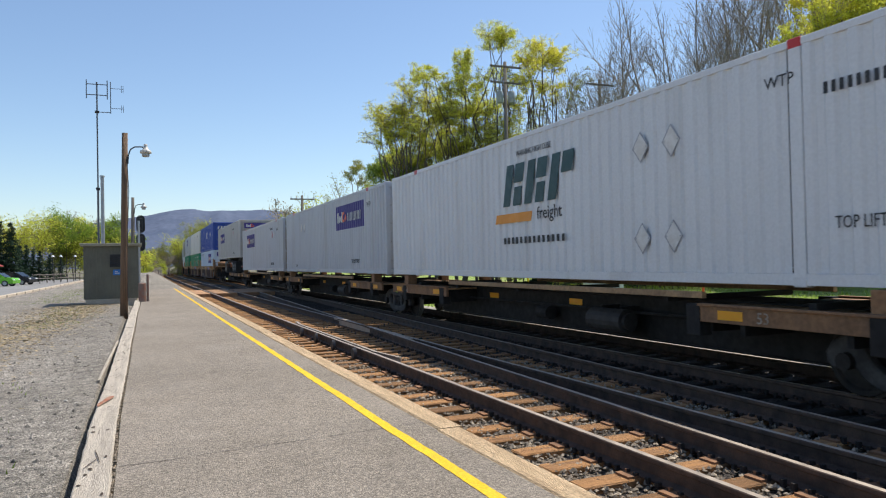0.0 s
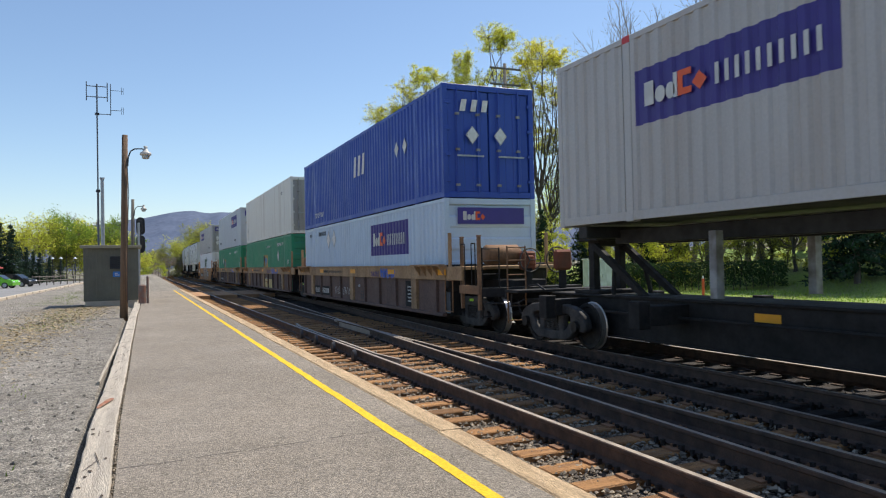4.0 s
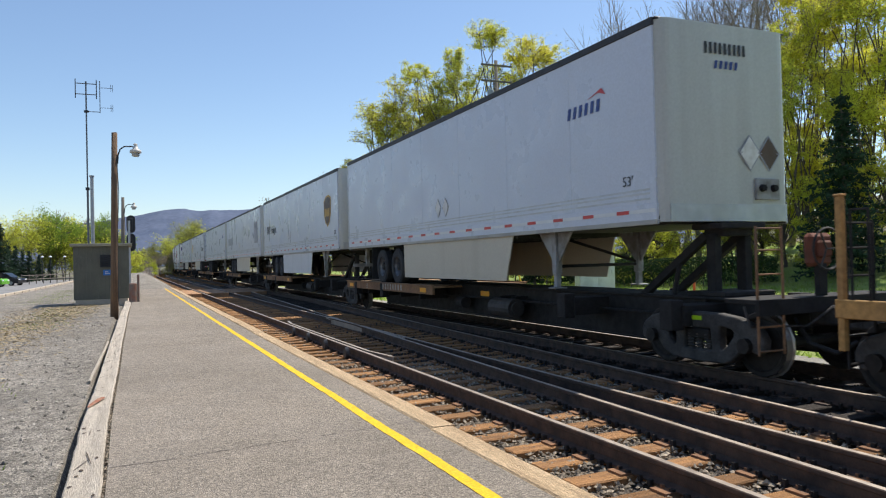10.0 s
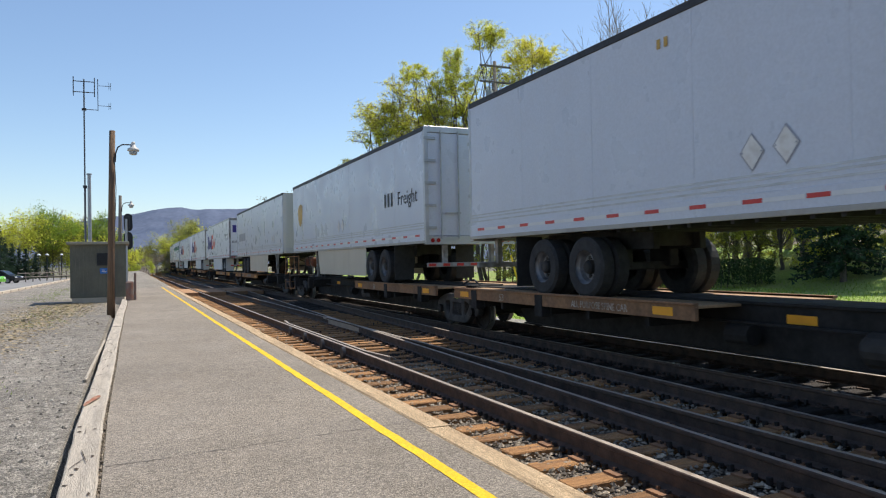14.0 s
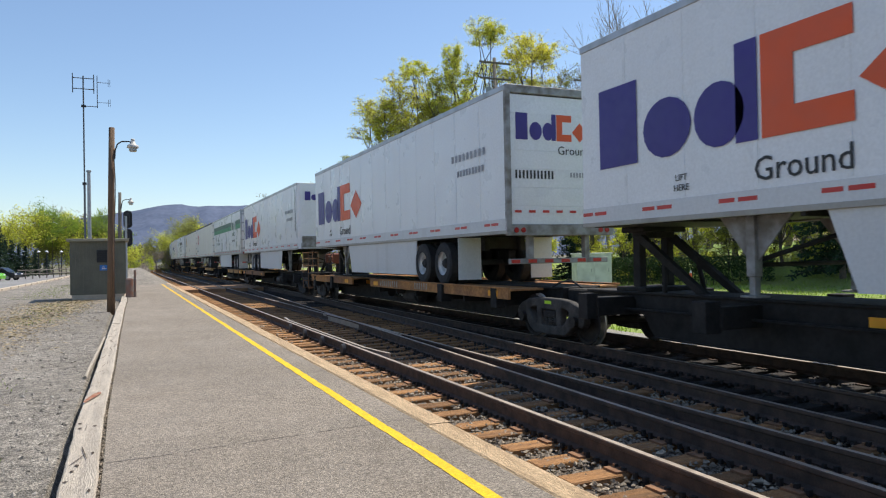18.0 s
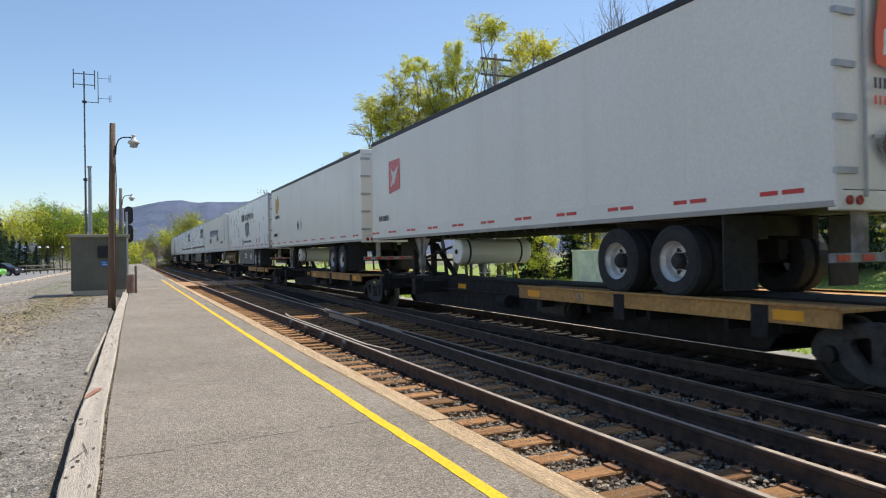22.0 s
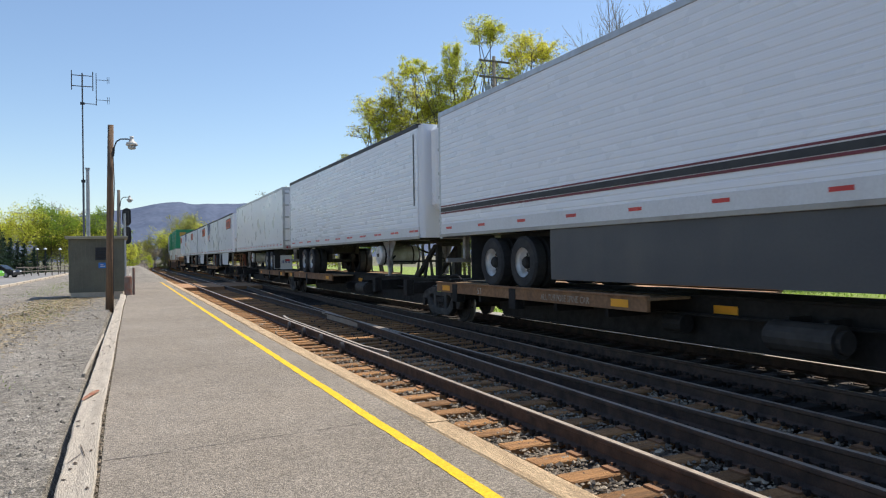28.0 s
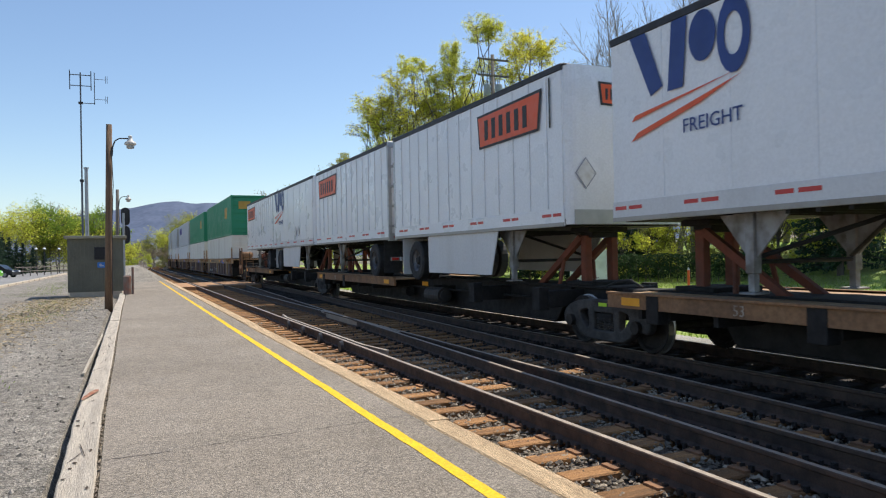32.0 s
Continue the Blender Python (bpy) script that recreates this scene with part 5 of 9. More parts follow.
def coupler(car, y, d):
    """Draft gear, knuckle, hoses and cut lever at a car's end; d: +1 to the far side."""
    c = part("coupler", boxes((-0.12, 0.12, *sorted((y, y + d * 0.62)), 0.66, 0.92), (-0.19, 0.16, *sorted((y + d * 0.5, y + d * 0.78)), 0.64, 0.94), bevel=0.03), TRUCK_STEEL, car)
    bm = bmesh.new()
    tube(bm, [(-0.35, y, 0.75), (-0.4, y + d * 0.25, 0.45), (-0.3, y + d * 0.55, 0.35), (-0.15, y + d * 0.72, 0.5)], 0.03, 6)
    part("air_hose", bm, RUBBER, c)
    bm = bmesh.new()
    tube(bm, [(-1.3, y + d * 0.05, 0.95), (-1.28, y + d * 0.12, 0.7), (-0.5, y + d * 0.3, 0.68), (-0.1, y + d * 0.35, 0.9)], 0.016, 6)
    part("cut_lever", bm, TRUCK_STEEL, c)
    return c


def end_gear(car, y, d, tall=True, posts=None):
    """Platform, grab irons, ladder or stout posts, and hand brake of a car's end."""
    part("end_platform", boxes((-1.32, 1.32, *sorted((y, y + d * 0.55)), 0.98, 1.04), (-1.32, 1.32, *sorted((y + d * 0.5, y + d * 0.56)), 0.84, 1.04), bevel=0.006), CAR_DARK, car)
    bm = bmesh.new()
    for x in (-1.28, -0.85):
        rod(bm, (x, y + d * 0.5, 0.35), (x, y + d * 0.5, 1.95 if tall else 1.4), 0.018, n=6)
    for z in (0.4, 0.7, 1.35, 1.65, 1.92):
        if tall or z < 1.4:
            rod(bm, (-1.28, y + d * 0.5, z), (-0.85, y + d * 0.5, z), 0.014, n=6)
    part("ladder", bm, CAR_BROWN if posts is None else CAR_DARK, car)
    if posts is not None:
        for yp in (y + d * 0.5, y - d * 0.42):
            part("end_post", boxes((-1.39, -1.31, yp - 0.038, yp + 0.038, 0.55, 2.2), (-1.4, -1.3, yp - 0.048, yp + 0.048, 2.2, 2.23), bevel=0.01), posts, car)
        part("end_fascia", boxes((-1.40, -1.345, *sorted((y - d * 0.5, y + d * 0.56)), 0.9, 1.1), bevel=0.01), posts, car)
        bm = bmesh.new()
        for yp in (y + d * 0.36, y - d * 0.2):
            tube(bm, [(-1.38, yp, 1.1), (-1.38, yp, 2.05), (-1.38, yp - d * 0.2, 2.05), (-1.38, yp - d * 0.2, 1.1)], 0.014, 6)
        part("grab_iron", bm, CAR_DARK, car)
    if tall:
        part("brake_post", boxes((-0.1, 0.06, *sorted((y + d * 0.34, y + d * 0.42)), 1.04, 1.46), bevel=0.01), CAR_DARK, car)
        bm = boxes((-0.24, 0.18, *sorted((y + d * 0.28, y + d * 0.42)), 1.42, 1.86), bevel=0.05)
        box(bm, -0.14, 0.08, *sorted((y + d * 0.4, y + d * 0.5)), 1.54, 1.76, bevel=0.03)
        hb = part("hand_brake", bm, RUST_RED, car)
        bm = lathe(bmesh.new(), [(-0.018, 0.27), (0.0, 0.288), (0.018, 0.27), (0.0, 0.252), (-0.018, 0.27)], (-0.05, y + d * 0.52, 1.65), "y", 20, cap=False)
        for k in range(3):
            a = math.tau * k / 3
            rod(bm, (-0.05, y + d * 0.5, 1.65), (-0.05 + 0.27 * math.cos(a), y + d * 0.52, 1.65 + 0.27 * math.sin(a)), 0.014, n=6)
        part("brake_wheel", bm, TRUCK_STEEL, hb)


def spine_unit(far, near, wheels_far, first=False, last=False, load="trailer", text="", pups=False, sill_m=None, decks=()):
    """A platform of an articulated spine car between two joints; wheels_far: where the load's tyres stand."""
    L = far - near
    th = thing("spine_car", "weathered brown spine car platform with grimy centre sill", "railway car", group="spine car platforms")
    part("centre_sill", boxes((-0.42, 0.42, -L + 0.45, -0.45, 0.6, 0.975), (-0.52, 0.52, -L + 0.5, -0.5, 0.94, 0.985), bevel=0.012), CAR_DARK, th)
    for s in (-1, 1):
        bm = prism(bmesh.new(), [(-1.75, 0.94), (-2.3, 0.265), (-L + 2.3, 0.265), (-L + 1.75, 0.94)], "x", *sorted((s * 0.44, s * 0.475)))
        web = part("sill_web", bm, CAR_DARK, th)
        if s < 0:
            for u in (L * 0.3, L * 0.5, L * 0.7):
                part("reflector", boxes((-0.482, -0.477, -u - 0.45, -u, 0.72, 0.84)), PATCH_YELLOW, web)
    part("sill_flange", boxes((-0.52, 0.52, -L + 2.3, -2.3, 0.235, 0.265), bevel=0.005), CAR_DARK, th)
    runs = []
    if load == "trailer":
        runs = [(0.55, 8.3)] if wheels_far else [(L - 7.4, L - 0.55)]
        if pups:
            runs = [(0.55, 9.4)]
        runs = list(decks) or runs
    else:
        runs = [(0.55, 4.6), (L - 4.2, L - 0.55)]
    for a, b in runs:
        each("wheel_deck", [(-1.36, -0.53, -b, -a, 0.91, 0.953), (0.53, 1.36, -b, -a, 0.91, 0.953)], sill_m or CAR_TAN, th, 0.005)
        for s in (-1, 1):
            x0, x1 = sorted((s * 1.365, s * 1.30))
            sill = part("side_sill", boxes((x0, x1, -b, -a, 0.745, 0.985), (min(x0, x0 + s * 0.03), max(x1, x1 + s * 0.03), -b, -a, 0.955, 0.99), bevel=0.005), sill_m or CAR_BROWN, th)
            for k in range(int((b - a) / 1.5)):
                y = -a - 0.7 - k * 1.5
                part("bracket", boxes((min(s * 0.5, s * 1.3), max(s * 0.5, s * 1.3), y - 0.04, y + 0.04, 0.6, 0.9)), CAR_DARK, sill)
            if s < 0:
                for u in (a + 0.35, b - 0.85):
                    part("reflector", boxes((x0 - 0.006, x0 - 0.001, -u - 0.42, -u, 0.79, 0.91)), PATCH_YELLOW, sill)
        if text and decks:
            lettering("stencil", text, 0.18, side_pose(-1.375, -(a + (b - a) * 0.41), 0.79), th, FADED, stretch=0.85)
        elif text:
            lettering("stencil", text, 0.16, side_pose(-1.375, -(a + (b - a) * 0.72), 0.79), th, FADED, stretch=0.85)
        if not decks:
            lettering("stencil", "53", 0.2, side_pose(-1.375, -(a + (b - a) * 0.3), 0.78), th, FADED)
    # outriggers with container seats
    for u in (1.6, 4.3, L - 4.3, L - 1.6):
        reach = 1.43 if decks and u in (4.3, L - 4.3) else 1.38
        bm = boxes((-1.2, 1.2, -u - 0.18, -u + 0.18, 0.6, 0.9), (-reach, -1.16, -u - 0.13, -u + 0.13, 0.55, 0.975), (1.16, reach, -u - 0.13, -u + 0.13, 0.55, 0.975), bevel=0.01)
        part("outrigger", bm, CAR_DARK, th)
        if load == "container" and u in (1.6, L - 1.6):
            each("container_seat", [(-1.32, -1.05, -u - 0.15, -u + 0.15, 0.98, 1.24), (1.05, 1.32, -u - 0.15, -u + 0.15, 0.98, 1.24)], CAR_BROWN, th, 0.01)
    if load == "container":
        each("long_rail", [(-1.30, -1.22, -L + 4.2, -4.6, 1.05, 1.14), (1.22, 1.30, -L + 4.2, -4.6, 1.05, 1.14)], CAR_TAN, th, 0.006)
        each("cross_bar", [(-1.25, 1.25, -u - 0.05, -u + 0.05, 0.98, 1.06) for u in (2.5, 5.0, 8.0, L - 5.0, L - 2.5)], CAR_DARK, th)
    else:
        hs = [((L - 1.75), 1)] if wheels_far else [(1.75, -1)]
        if pups:
            hs = [(1.5, -1), (L - 1.5, 1)]
        for u, d in hs:
            hm = CAR_DARK if not pups else RUST_RED
            hitch = part("hitch_head", boxes((-0.45, 0.45, -u - 0.3, -u + 0.3, 1.98, 2.07), (-0.3, 0.3, -u - 0.2, -u + 0.2, 1.88, 1.99), bevel=0.015), CAR_DARK, th)
            part("hitch_foot", boxes((-0.5, 0.5, -u - 0.4, -u + 0.4, 0.985, 1.06), bevel=0.015), CAR_DARK, hitch)
            for s in (-1, 1):
                part("hitch_leg", boxes((s * 0.3 - 0.07, s * 0.3 + 0.07, -u - 0.09, -u + 0.09, 1.0, 1.92), bevel=0.012), hm, hitch)
                bm = prism(bmesh.new(), [(-u + d * 1.62, 0.98), (-u + d * 1.42, 0.98), (-u + d * 0.02, 1.86), (-u + d * 0.14, 1.94)], "x", s * 0.34 - 0.05, s * 0.34 + 0.05)
                part("hitch_strut", bm, hm, hitch)
                part("hitch_stay", rods(((s * 0.42, -u + d * 0.75, 0.98), (s * 0.34, -u + d * 0.68, 1.5), 0.04)), hm, hitch)
    # brake rigging below
    part("air_reservoir", rods(((-0.86, -L * 0.58, 0.56), (-0.86, -L * 0.58 - 0.95, 0.56), 0.2), ((-0.86, -L * 0.58 + 0.07, 0.56), (-0.86, -L * 0.58 - 1.02, 0.56), 0.14), n=16), RESERVOIR, th)
    part("tank_bracket", boxes(*[(-0.86, -0.46, -L * 0.58 - d - 0.03, -L * 0.58 - d + 0.03, 0.6, 0.8) for d in (0.2, 0.75)]), CAR_DARK, th)
    part("brake_cylinder", rods(((-0.72, -L * 0.46, 0.55), (-0.72, -L * 0.46 - 0.4, 0.55), 0.14), n=12), CAR_DARK, th)
    bm = bmesh.new()
    tube(bm, [(-0.66, -1.0, 0.7), (-0.66, -L + 1.0, 0.7)], 0.025, 6)
    part("brake_pipe", bm, CAR_DARK, th)
    ft = -1.35 if last else 0.0
    truck(th, far, ft)
    if last:
        coupler(th, -0.3, 1)
        end_gear(th, -0.55, 1, tall=True)
    if first:
        truck(th, far, -L + 1.35)
        coupler(th, -L + 0.3, -1)
        end_gear(th, -L + 0.55, -1, tall=True)
    part("joint_casting", boxes((-0.32, 0.32, -0.6, 0.45 if not last else 0.0, 0.68, 0.95), bevel=0.03), CAR_DARK, th)
    bm = bmesh.new()
    tube(bm, [(-0.7, -0.6, 1.02), (-0.72, -0.3, 1.14), (-0.68, 0.1, 1.1), (-0.7, 0.4, 1.0)], 0.02, 6)
    part("jumper_hose", bm, RUBBER, th)
    return ride(th, far)


def well_unit(far, near, style, box_far, first=False, last=False, marks=0):
    """A well of a double-stack car; the box rests in it between the side walls."""
    L = far - near
    side = CAR_ORANGE if style == "orange" else CAR_MAROON
    sill = CAR_ORANGE if style == "orange" else CAR_TAN
    th = thing("well_car", "orange brown deep-well stack car with painted scrawls" if style == "orange" else "brown ribbed well car with tan top sill", "railway car", group="double-stack well cars")
    a, b = far - box_far - 0.3, far - box_far + CL + 0.3
    for s in (-1, 1):
        if style == "orange":
            bm = bmesh.new()
            prism(bm, [(-a, 1.5), (-a, 0.95), (-a - 0.7, 0.8), (-a - 1.5, 0.22), (-b + 1.5, 0.22), (-b + 0.7, 0.8), (-b, 0.95), (-b, 1.5)], "x", min(s * 1.36, s * 1.41), max(s * 1.36, s * 1.41))
            wall = part("side_wall", bm, side, th)
            part("top_chord", boxes((min(s * 1.34, s * 1.44), max(s * 1.34, s * 1.44), -b, -a, 1.47, 1.54), bevel=0.01), side, th)
            part("bottom_chord", boxes((min(s * 1.36, s * 1.43), max(s * 1.36, s * 1.43), -b + 1.5, -a - 1.5, 0.2, 0.24), bevel=0.01), side, th)
        else:
            wall = part("side_wall", boxes((min(s * 1.34, s * 1.37), max(s * 1.34, s * 1.37), -b + 0.2, -a - 0.2, 0.33, 1.2), (min(s * 1.33, s * 1.45), max(s * 1.33, s * 1.45), -b + 0.2, -a - 0.2, 0.3, 0.38), bevel=0.006), side, th)
            part("top_sill", boxes((min(s * 1.30, s * 1.45), max(s * 1.30, s * 1.45), -b, -a, 1.2, 1.55), (min(s * 1.30, s * 1.49), max(s * 1.30, s * 1.49), -b, -a, 1.53, 1.57), bevel=0.008), sill, th)
            for k in range(-5, 6):
                y = -(a + b) / 2 + 1.57 * k
                wide = k in (-4, 0, 4)
                w = 0.2 if wide else 0.05
                bm = bmesh.new()
                prism(bm, [(s * 1.37, 0.33), (s * 1.44, 0.4), (s * 1.45, 1.2), (s * 1.37, 1.2)], "y", y - w, y + w)
                part("side_rib", bm, sill if wide else side, th)
            for k in range(5):
                u = (a + 0.05 + k * 0.42, b - 0.05 - k * 0.42)
                for uu in u:
                    bm = bmesh.new()
                    prism(bm, [(s * 1.45, 1.28), (s * 1.45, 1.55), (s * 1.62, 1.55)], "y", -uu - 0.02, -uu + 0.02)
                    part("gusset", bm, sill, th)
            for u0, u1 in ((a, a + 2.0), (b - 2.0, b)):
                part("end_ledge", boxes((min(s * 1.45, s * 1.64), max(s * 1.45, s * 1.64), -u1, -u0, 1.55, 1.59)), sill, th)
        for u in (a + 0.25, a + 4.1, L / 2, b - 4.1, b - 0.25):
            if s < 0:
                part("reflector", boxes((-1.458, -1.452, -u - 0.3, -u + 0.3, 1.32, 1.46) if style != "orange" else (-1.418, -1.412, -u - 0.28, -u + 0.28, 1.3, 1.44)), PATCH_YELLOW, wall)
    part("well_floor", boxes((-1.34, 1.34, -b + 1.2, -a - 1.2, 0.28, 0.36), bevel=0.006), CAR_DARK, th)
    if style == "orange":
        for s in (-1, 1):
            for u0, u1 in ((a, a + 1.7), (b - 1.7, b)):
                part("end_web", boxes((min(s * 1.315, s * 1.345), max(s * 1.315, s * 1.345), -u1, -u0, 0.3, 1.46)), CAR_DARK, th)
        for y in (-a + 0.06, -b - 0.1):
            part("end_plate", boxes((-1.31, 1.31, y, y + 0.04, 0.3, 1.0)), CAR_DARK, th)
    for e, y in ((1, -a), (-1, -b)):
        bm = boxes((-1.3, 1.3, *sorted((y - e * 1.0, y + e * 0.1)), 0.9, 1.5), (-0.5, 0.5, *sorted((y, y + e * 1.5)), 0.7, 1.2), (-1.4, 1.4, *sorted((y - e * 0.1, y + e * 0.05)), 1.0, 1.58), bevel=0.02)
        part("end_bulkhead", bm, CAR_DARK, th)
        part("end_shelf", boxes((-1.42, 1.42, *sorted((y, y + e * 0.9)), 1.45, 1.53), (-1.42, -1.36, *sorted((y, y + e * 0.9)), 1.2, 1.53), bevel=0.01), sill, th)
        for x in (-1.36, 1.36):
            part("guide_post", rods(((x, y + e * 0.12, 1.5), (x, y + e * 0.12, 2.35), 0.05)), sill, th)
    if style != "orange":
        bm = bmesh.new()
        lathe(bm, [(0, 0), (0, 0.17), (0.06, 0.23), (0.84, 0.23), (0.9, 0.17), (0.9, 0)], (-1.02, -b - 1.3, 1.79), "x", 24)
        part("air_reservoir", bm, CAR_BROWN, th, smooth=True)
        for y in (-a + 0.02, -b - 0.06):
            part("end_plate", boxes((-1.33, 1.33, y, y + 0.04, 0.33, 1.2)), CAR_DARK, th)
        bm = bmesh.new()
        for y in (-a, -b):
            tube(bm, [(-1.45, y, 0.45), (-1.45, y, 1.2), (-1.45, y + 0.45 * (1 if y == -a else -1), 1.2), (-1.45, y + 0.45 * (1 if y == -a else -1), 0.45), (-1.45, y, 0.45)], 0.016, 6)
        part("grab_iron", bm, CAR_BROWN, th)
        # data plates and stencils
        mark("data_plate", [("bar", -0.45, 0.45, 0, 0.72)], CAR_DARK, th, side_pose(-1.375, -b + 2.6, 0.42))
        for i in range(5):
            bars_text("stencil", 11, 0.55, 0.045, CHALK, th, side_pose(-1.38, -b + 2.6, 0.55 + i * 0.1), 0.45)
        mid = -(a + b) / 2
        lettering("stencil", "53", 0.4, side_pose(-1.375, mid - 1.1, 0.46), th, INK)
        bars_text("stencil", 3, 0.3, 0.08, CHALK, th, side_pose(-1.376, mid - 0.75, 0.86), 0.3)
        bars_text("stencil", 22, 2.9, 0.085, INK, th, side_pose(-1.453, mid + 2.7, 1.33), 0.35)
        scrawl_rng = random.Random(marks + 3)
        if marks == 1:
            panel = mark("sign", [("bar", 0, 2.72, 0, 0.55)], plain("pale yellow sign panel", (0.62, 0.48, 0.2), 0.6), th, side_pose(-1.375, mid - 0.28, 0.33))
            mark("logo", [("bar", 0.12, 0.5, 0.34, 0.42), ("bar", 0.26, 0.36, 0.1, 0.34), ("bar", 0.54, 0.92, 0.34, 0.42), ("bar", 0.68, 0.78, 0.1, 0.34), ("poly", [(0.95, 0.1), (1.06, 0.1), (1.3, 0.42), (1.19, 0.42)]), ("poly", [(1.19, 0.1), (1.3, 0.1), (1.06, 0.42), (0.95, 0.42)])],
                 CAR_ORANGE, panel, Matrix.Translation((0, 0, 0.004)))
            scrawl(th, side_pose(-1.453, mid - 1.4, 1.22), 1.25, 0.22, plain("purple spray paint", (0.08, 0.04, 0.16), 0.6), scrawl_rng)
            scrawl(th, side_pose(-1.453, mid - 2.8, 1.2), 2.2, 0.3, plain("blue spray paint", (0.05, 0.13, 0.55), 0.5), scrawl_rng, 0.05)
        else:
            for u, w, n in ((5.5, 0.75, 4), (4.05, 1.15, 6)):
                mark("data_plate", [("bar", -w / 2 - 0.15, w / 2 + 0.15, 0, 0.36)], CAR_DARK, th, side_pose(-1.375, mid + u, 0.42))
                bars_text("fleet_number", n, w, 0.2, CHALK, th, side_pose(-1.38, mid + u, 0.5), 0.3)
            scrawl(th, side_pose(-1.376, mid + 2.6, 0.5), 2.4, 0.35, CHALK, scrawl_rng, 0.012)
            scrawl(th, side_pose(-1.453, mid - 2.4, 1.22), 0.85, 0.2, plain("purple spray paint", (0.08, 0.04, 0.16), 0.6), scrawl_rng, 0.018)
            scrawl(th, side_pose(-1.453, mid - 3.4, 1.2), 1.3, 0.3, plain("blue spray paint", (0.05, 0.13, 0.55), 0.5), scrawl_rng, 0.05)
            lettering("stencil", "52,900 LBS MAX", 0.13, side_pose(-1.453, mid + 3.9, 1.33), th, INK)
    else:
        mark("data_plate", [("bar", -1.6, 1.6, 0, 0.38)], CAR_DARK, th, side_pose(-1.414, -a - 4.45, 0.57))
        bars_text("fleet_number", 4, 0.95, 0.24, CHALK, th, side_pose(-1.418, -a - 3.6, 0.64), 0.28)
        bars_text("fleet_number", 6, 1.6, 0.24, CHALK, th, side_pose(-1.418, -a - 5.1, 0.64), 0.28)
        lettering("stencil", "53", 0.55, side_pose(-1.414, -a - 1.75, 0.45), th, INK)
        lettering("stencil", "53", 0.16, side_pose(-1.414, -a - 1.2, 1.2), th, INK)
        lettering("stencil", "48", 0.16, side_pose(-1.414, -a - 1.9, 1.2), th, INK)
        mark("data_plate", [("bar", -0.14, 0.14, 0, 0.3)], PLACARD, th, side_pose(-1.414, -a - 0.3, 1.0))
        rng = random.Random(5)
        scrawl(wall_of(th), side_pose(-1.414, -a - 3.3, 1.02), 2.9, 0.32, plain("faint tan scrawl", (0.5, 0.32, 0.2), 0.7), rng, 0.014)
        silver = mat("silver spray paint", (0.33, 0.32, 0.29), (0.22, 0.21, 0.19), 0.5, scale=3)
        tar = plain("black spray paint", (0.03, 0.03, 0.04), 0.6)
        u = -a - 7.1
        for k in range(2):
            block_letters(wall_of(th), u - 2.65 * k, silver, tar, rng)
        mark("graffiti", [("bar", 0, 1.35, 0, 0.6)], tar, wall_of(th), side_pose(-1.413, u - 5.0, 0.6))
        mark("graffiti", [("poly", [(0.08, 0.1), (0.3, 0.1), (0.66, 0.5), (0.44, 0.5)]), ("poly", [(0.44, 0.1), (0.66, 0.1), (0.3, 0.5), (0.08, 0.5)]), ("bar", 0.78, 1.26, 0.1, 0.19), ("bar", 0.78, 1.26, 0.26, 0.35), ("bar", 0.78, 1.26, 0.42, 0.5)], CHALK, wall_of(th), side_pose(-1.418, u - 5.0, 0.6))
    truck(th, far, -1.3 if last else 0.0)
    if last:
        coupler(th, -0.35, 1)
        end_gear(th, -0.75, 1, posts=CAR_MUSTARD if style == "orange" else CAR_BROWN)
    if first:
        truck(th, far, -L + 1.3)
        coupler(th, -L + 0.35, -1)
        end_gear(th, -L + 0.75, -1, posts=CAR_BROWN)
    return ride(th, far)


def scrawl(parent, m, w, h, material, rng, r=0.022):
    """A looping line of spray paint, no letters."""
    bm = bmesh.new()
    n = 64
    pts = [(w * i / n + 0.12 * h * math.sin(i * 1.9 + rng.random()), h * (0.5 + 0.42 * math.sin(i * 0.93 + 1.3 * math.sin(i * 0.31)))) for i in range(n + 1)]
    prev = None
    for i, p in enumerate(pts):
        q = pts[min(i + 1, n)] if i < n else (p[0] + 0.01, p[1])
        d = Vector((q[0] - p[0], q[1] - p[1])).normalized() * r
        pair = [bm.verts.new((p[0] - d.y, p[1] + d.x, 0.001)), bm.verts.new((p[0] + d.y, p[1] - d.x, 0.001))]
        if prev:
            bm.faces.new((prev[0], prev[1], pair[1], pair[0]))
        prev = pair
    ob = part("graffiti", bm, material, parent)
    ob.matrix_basis = m
    return ob


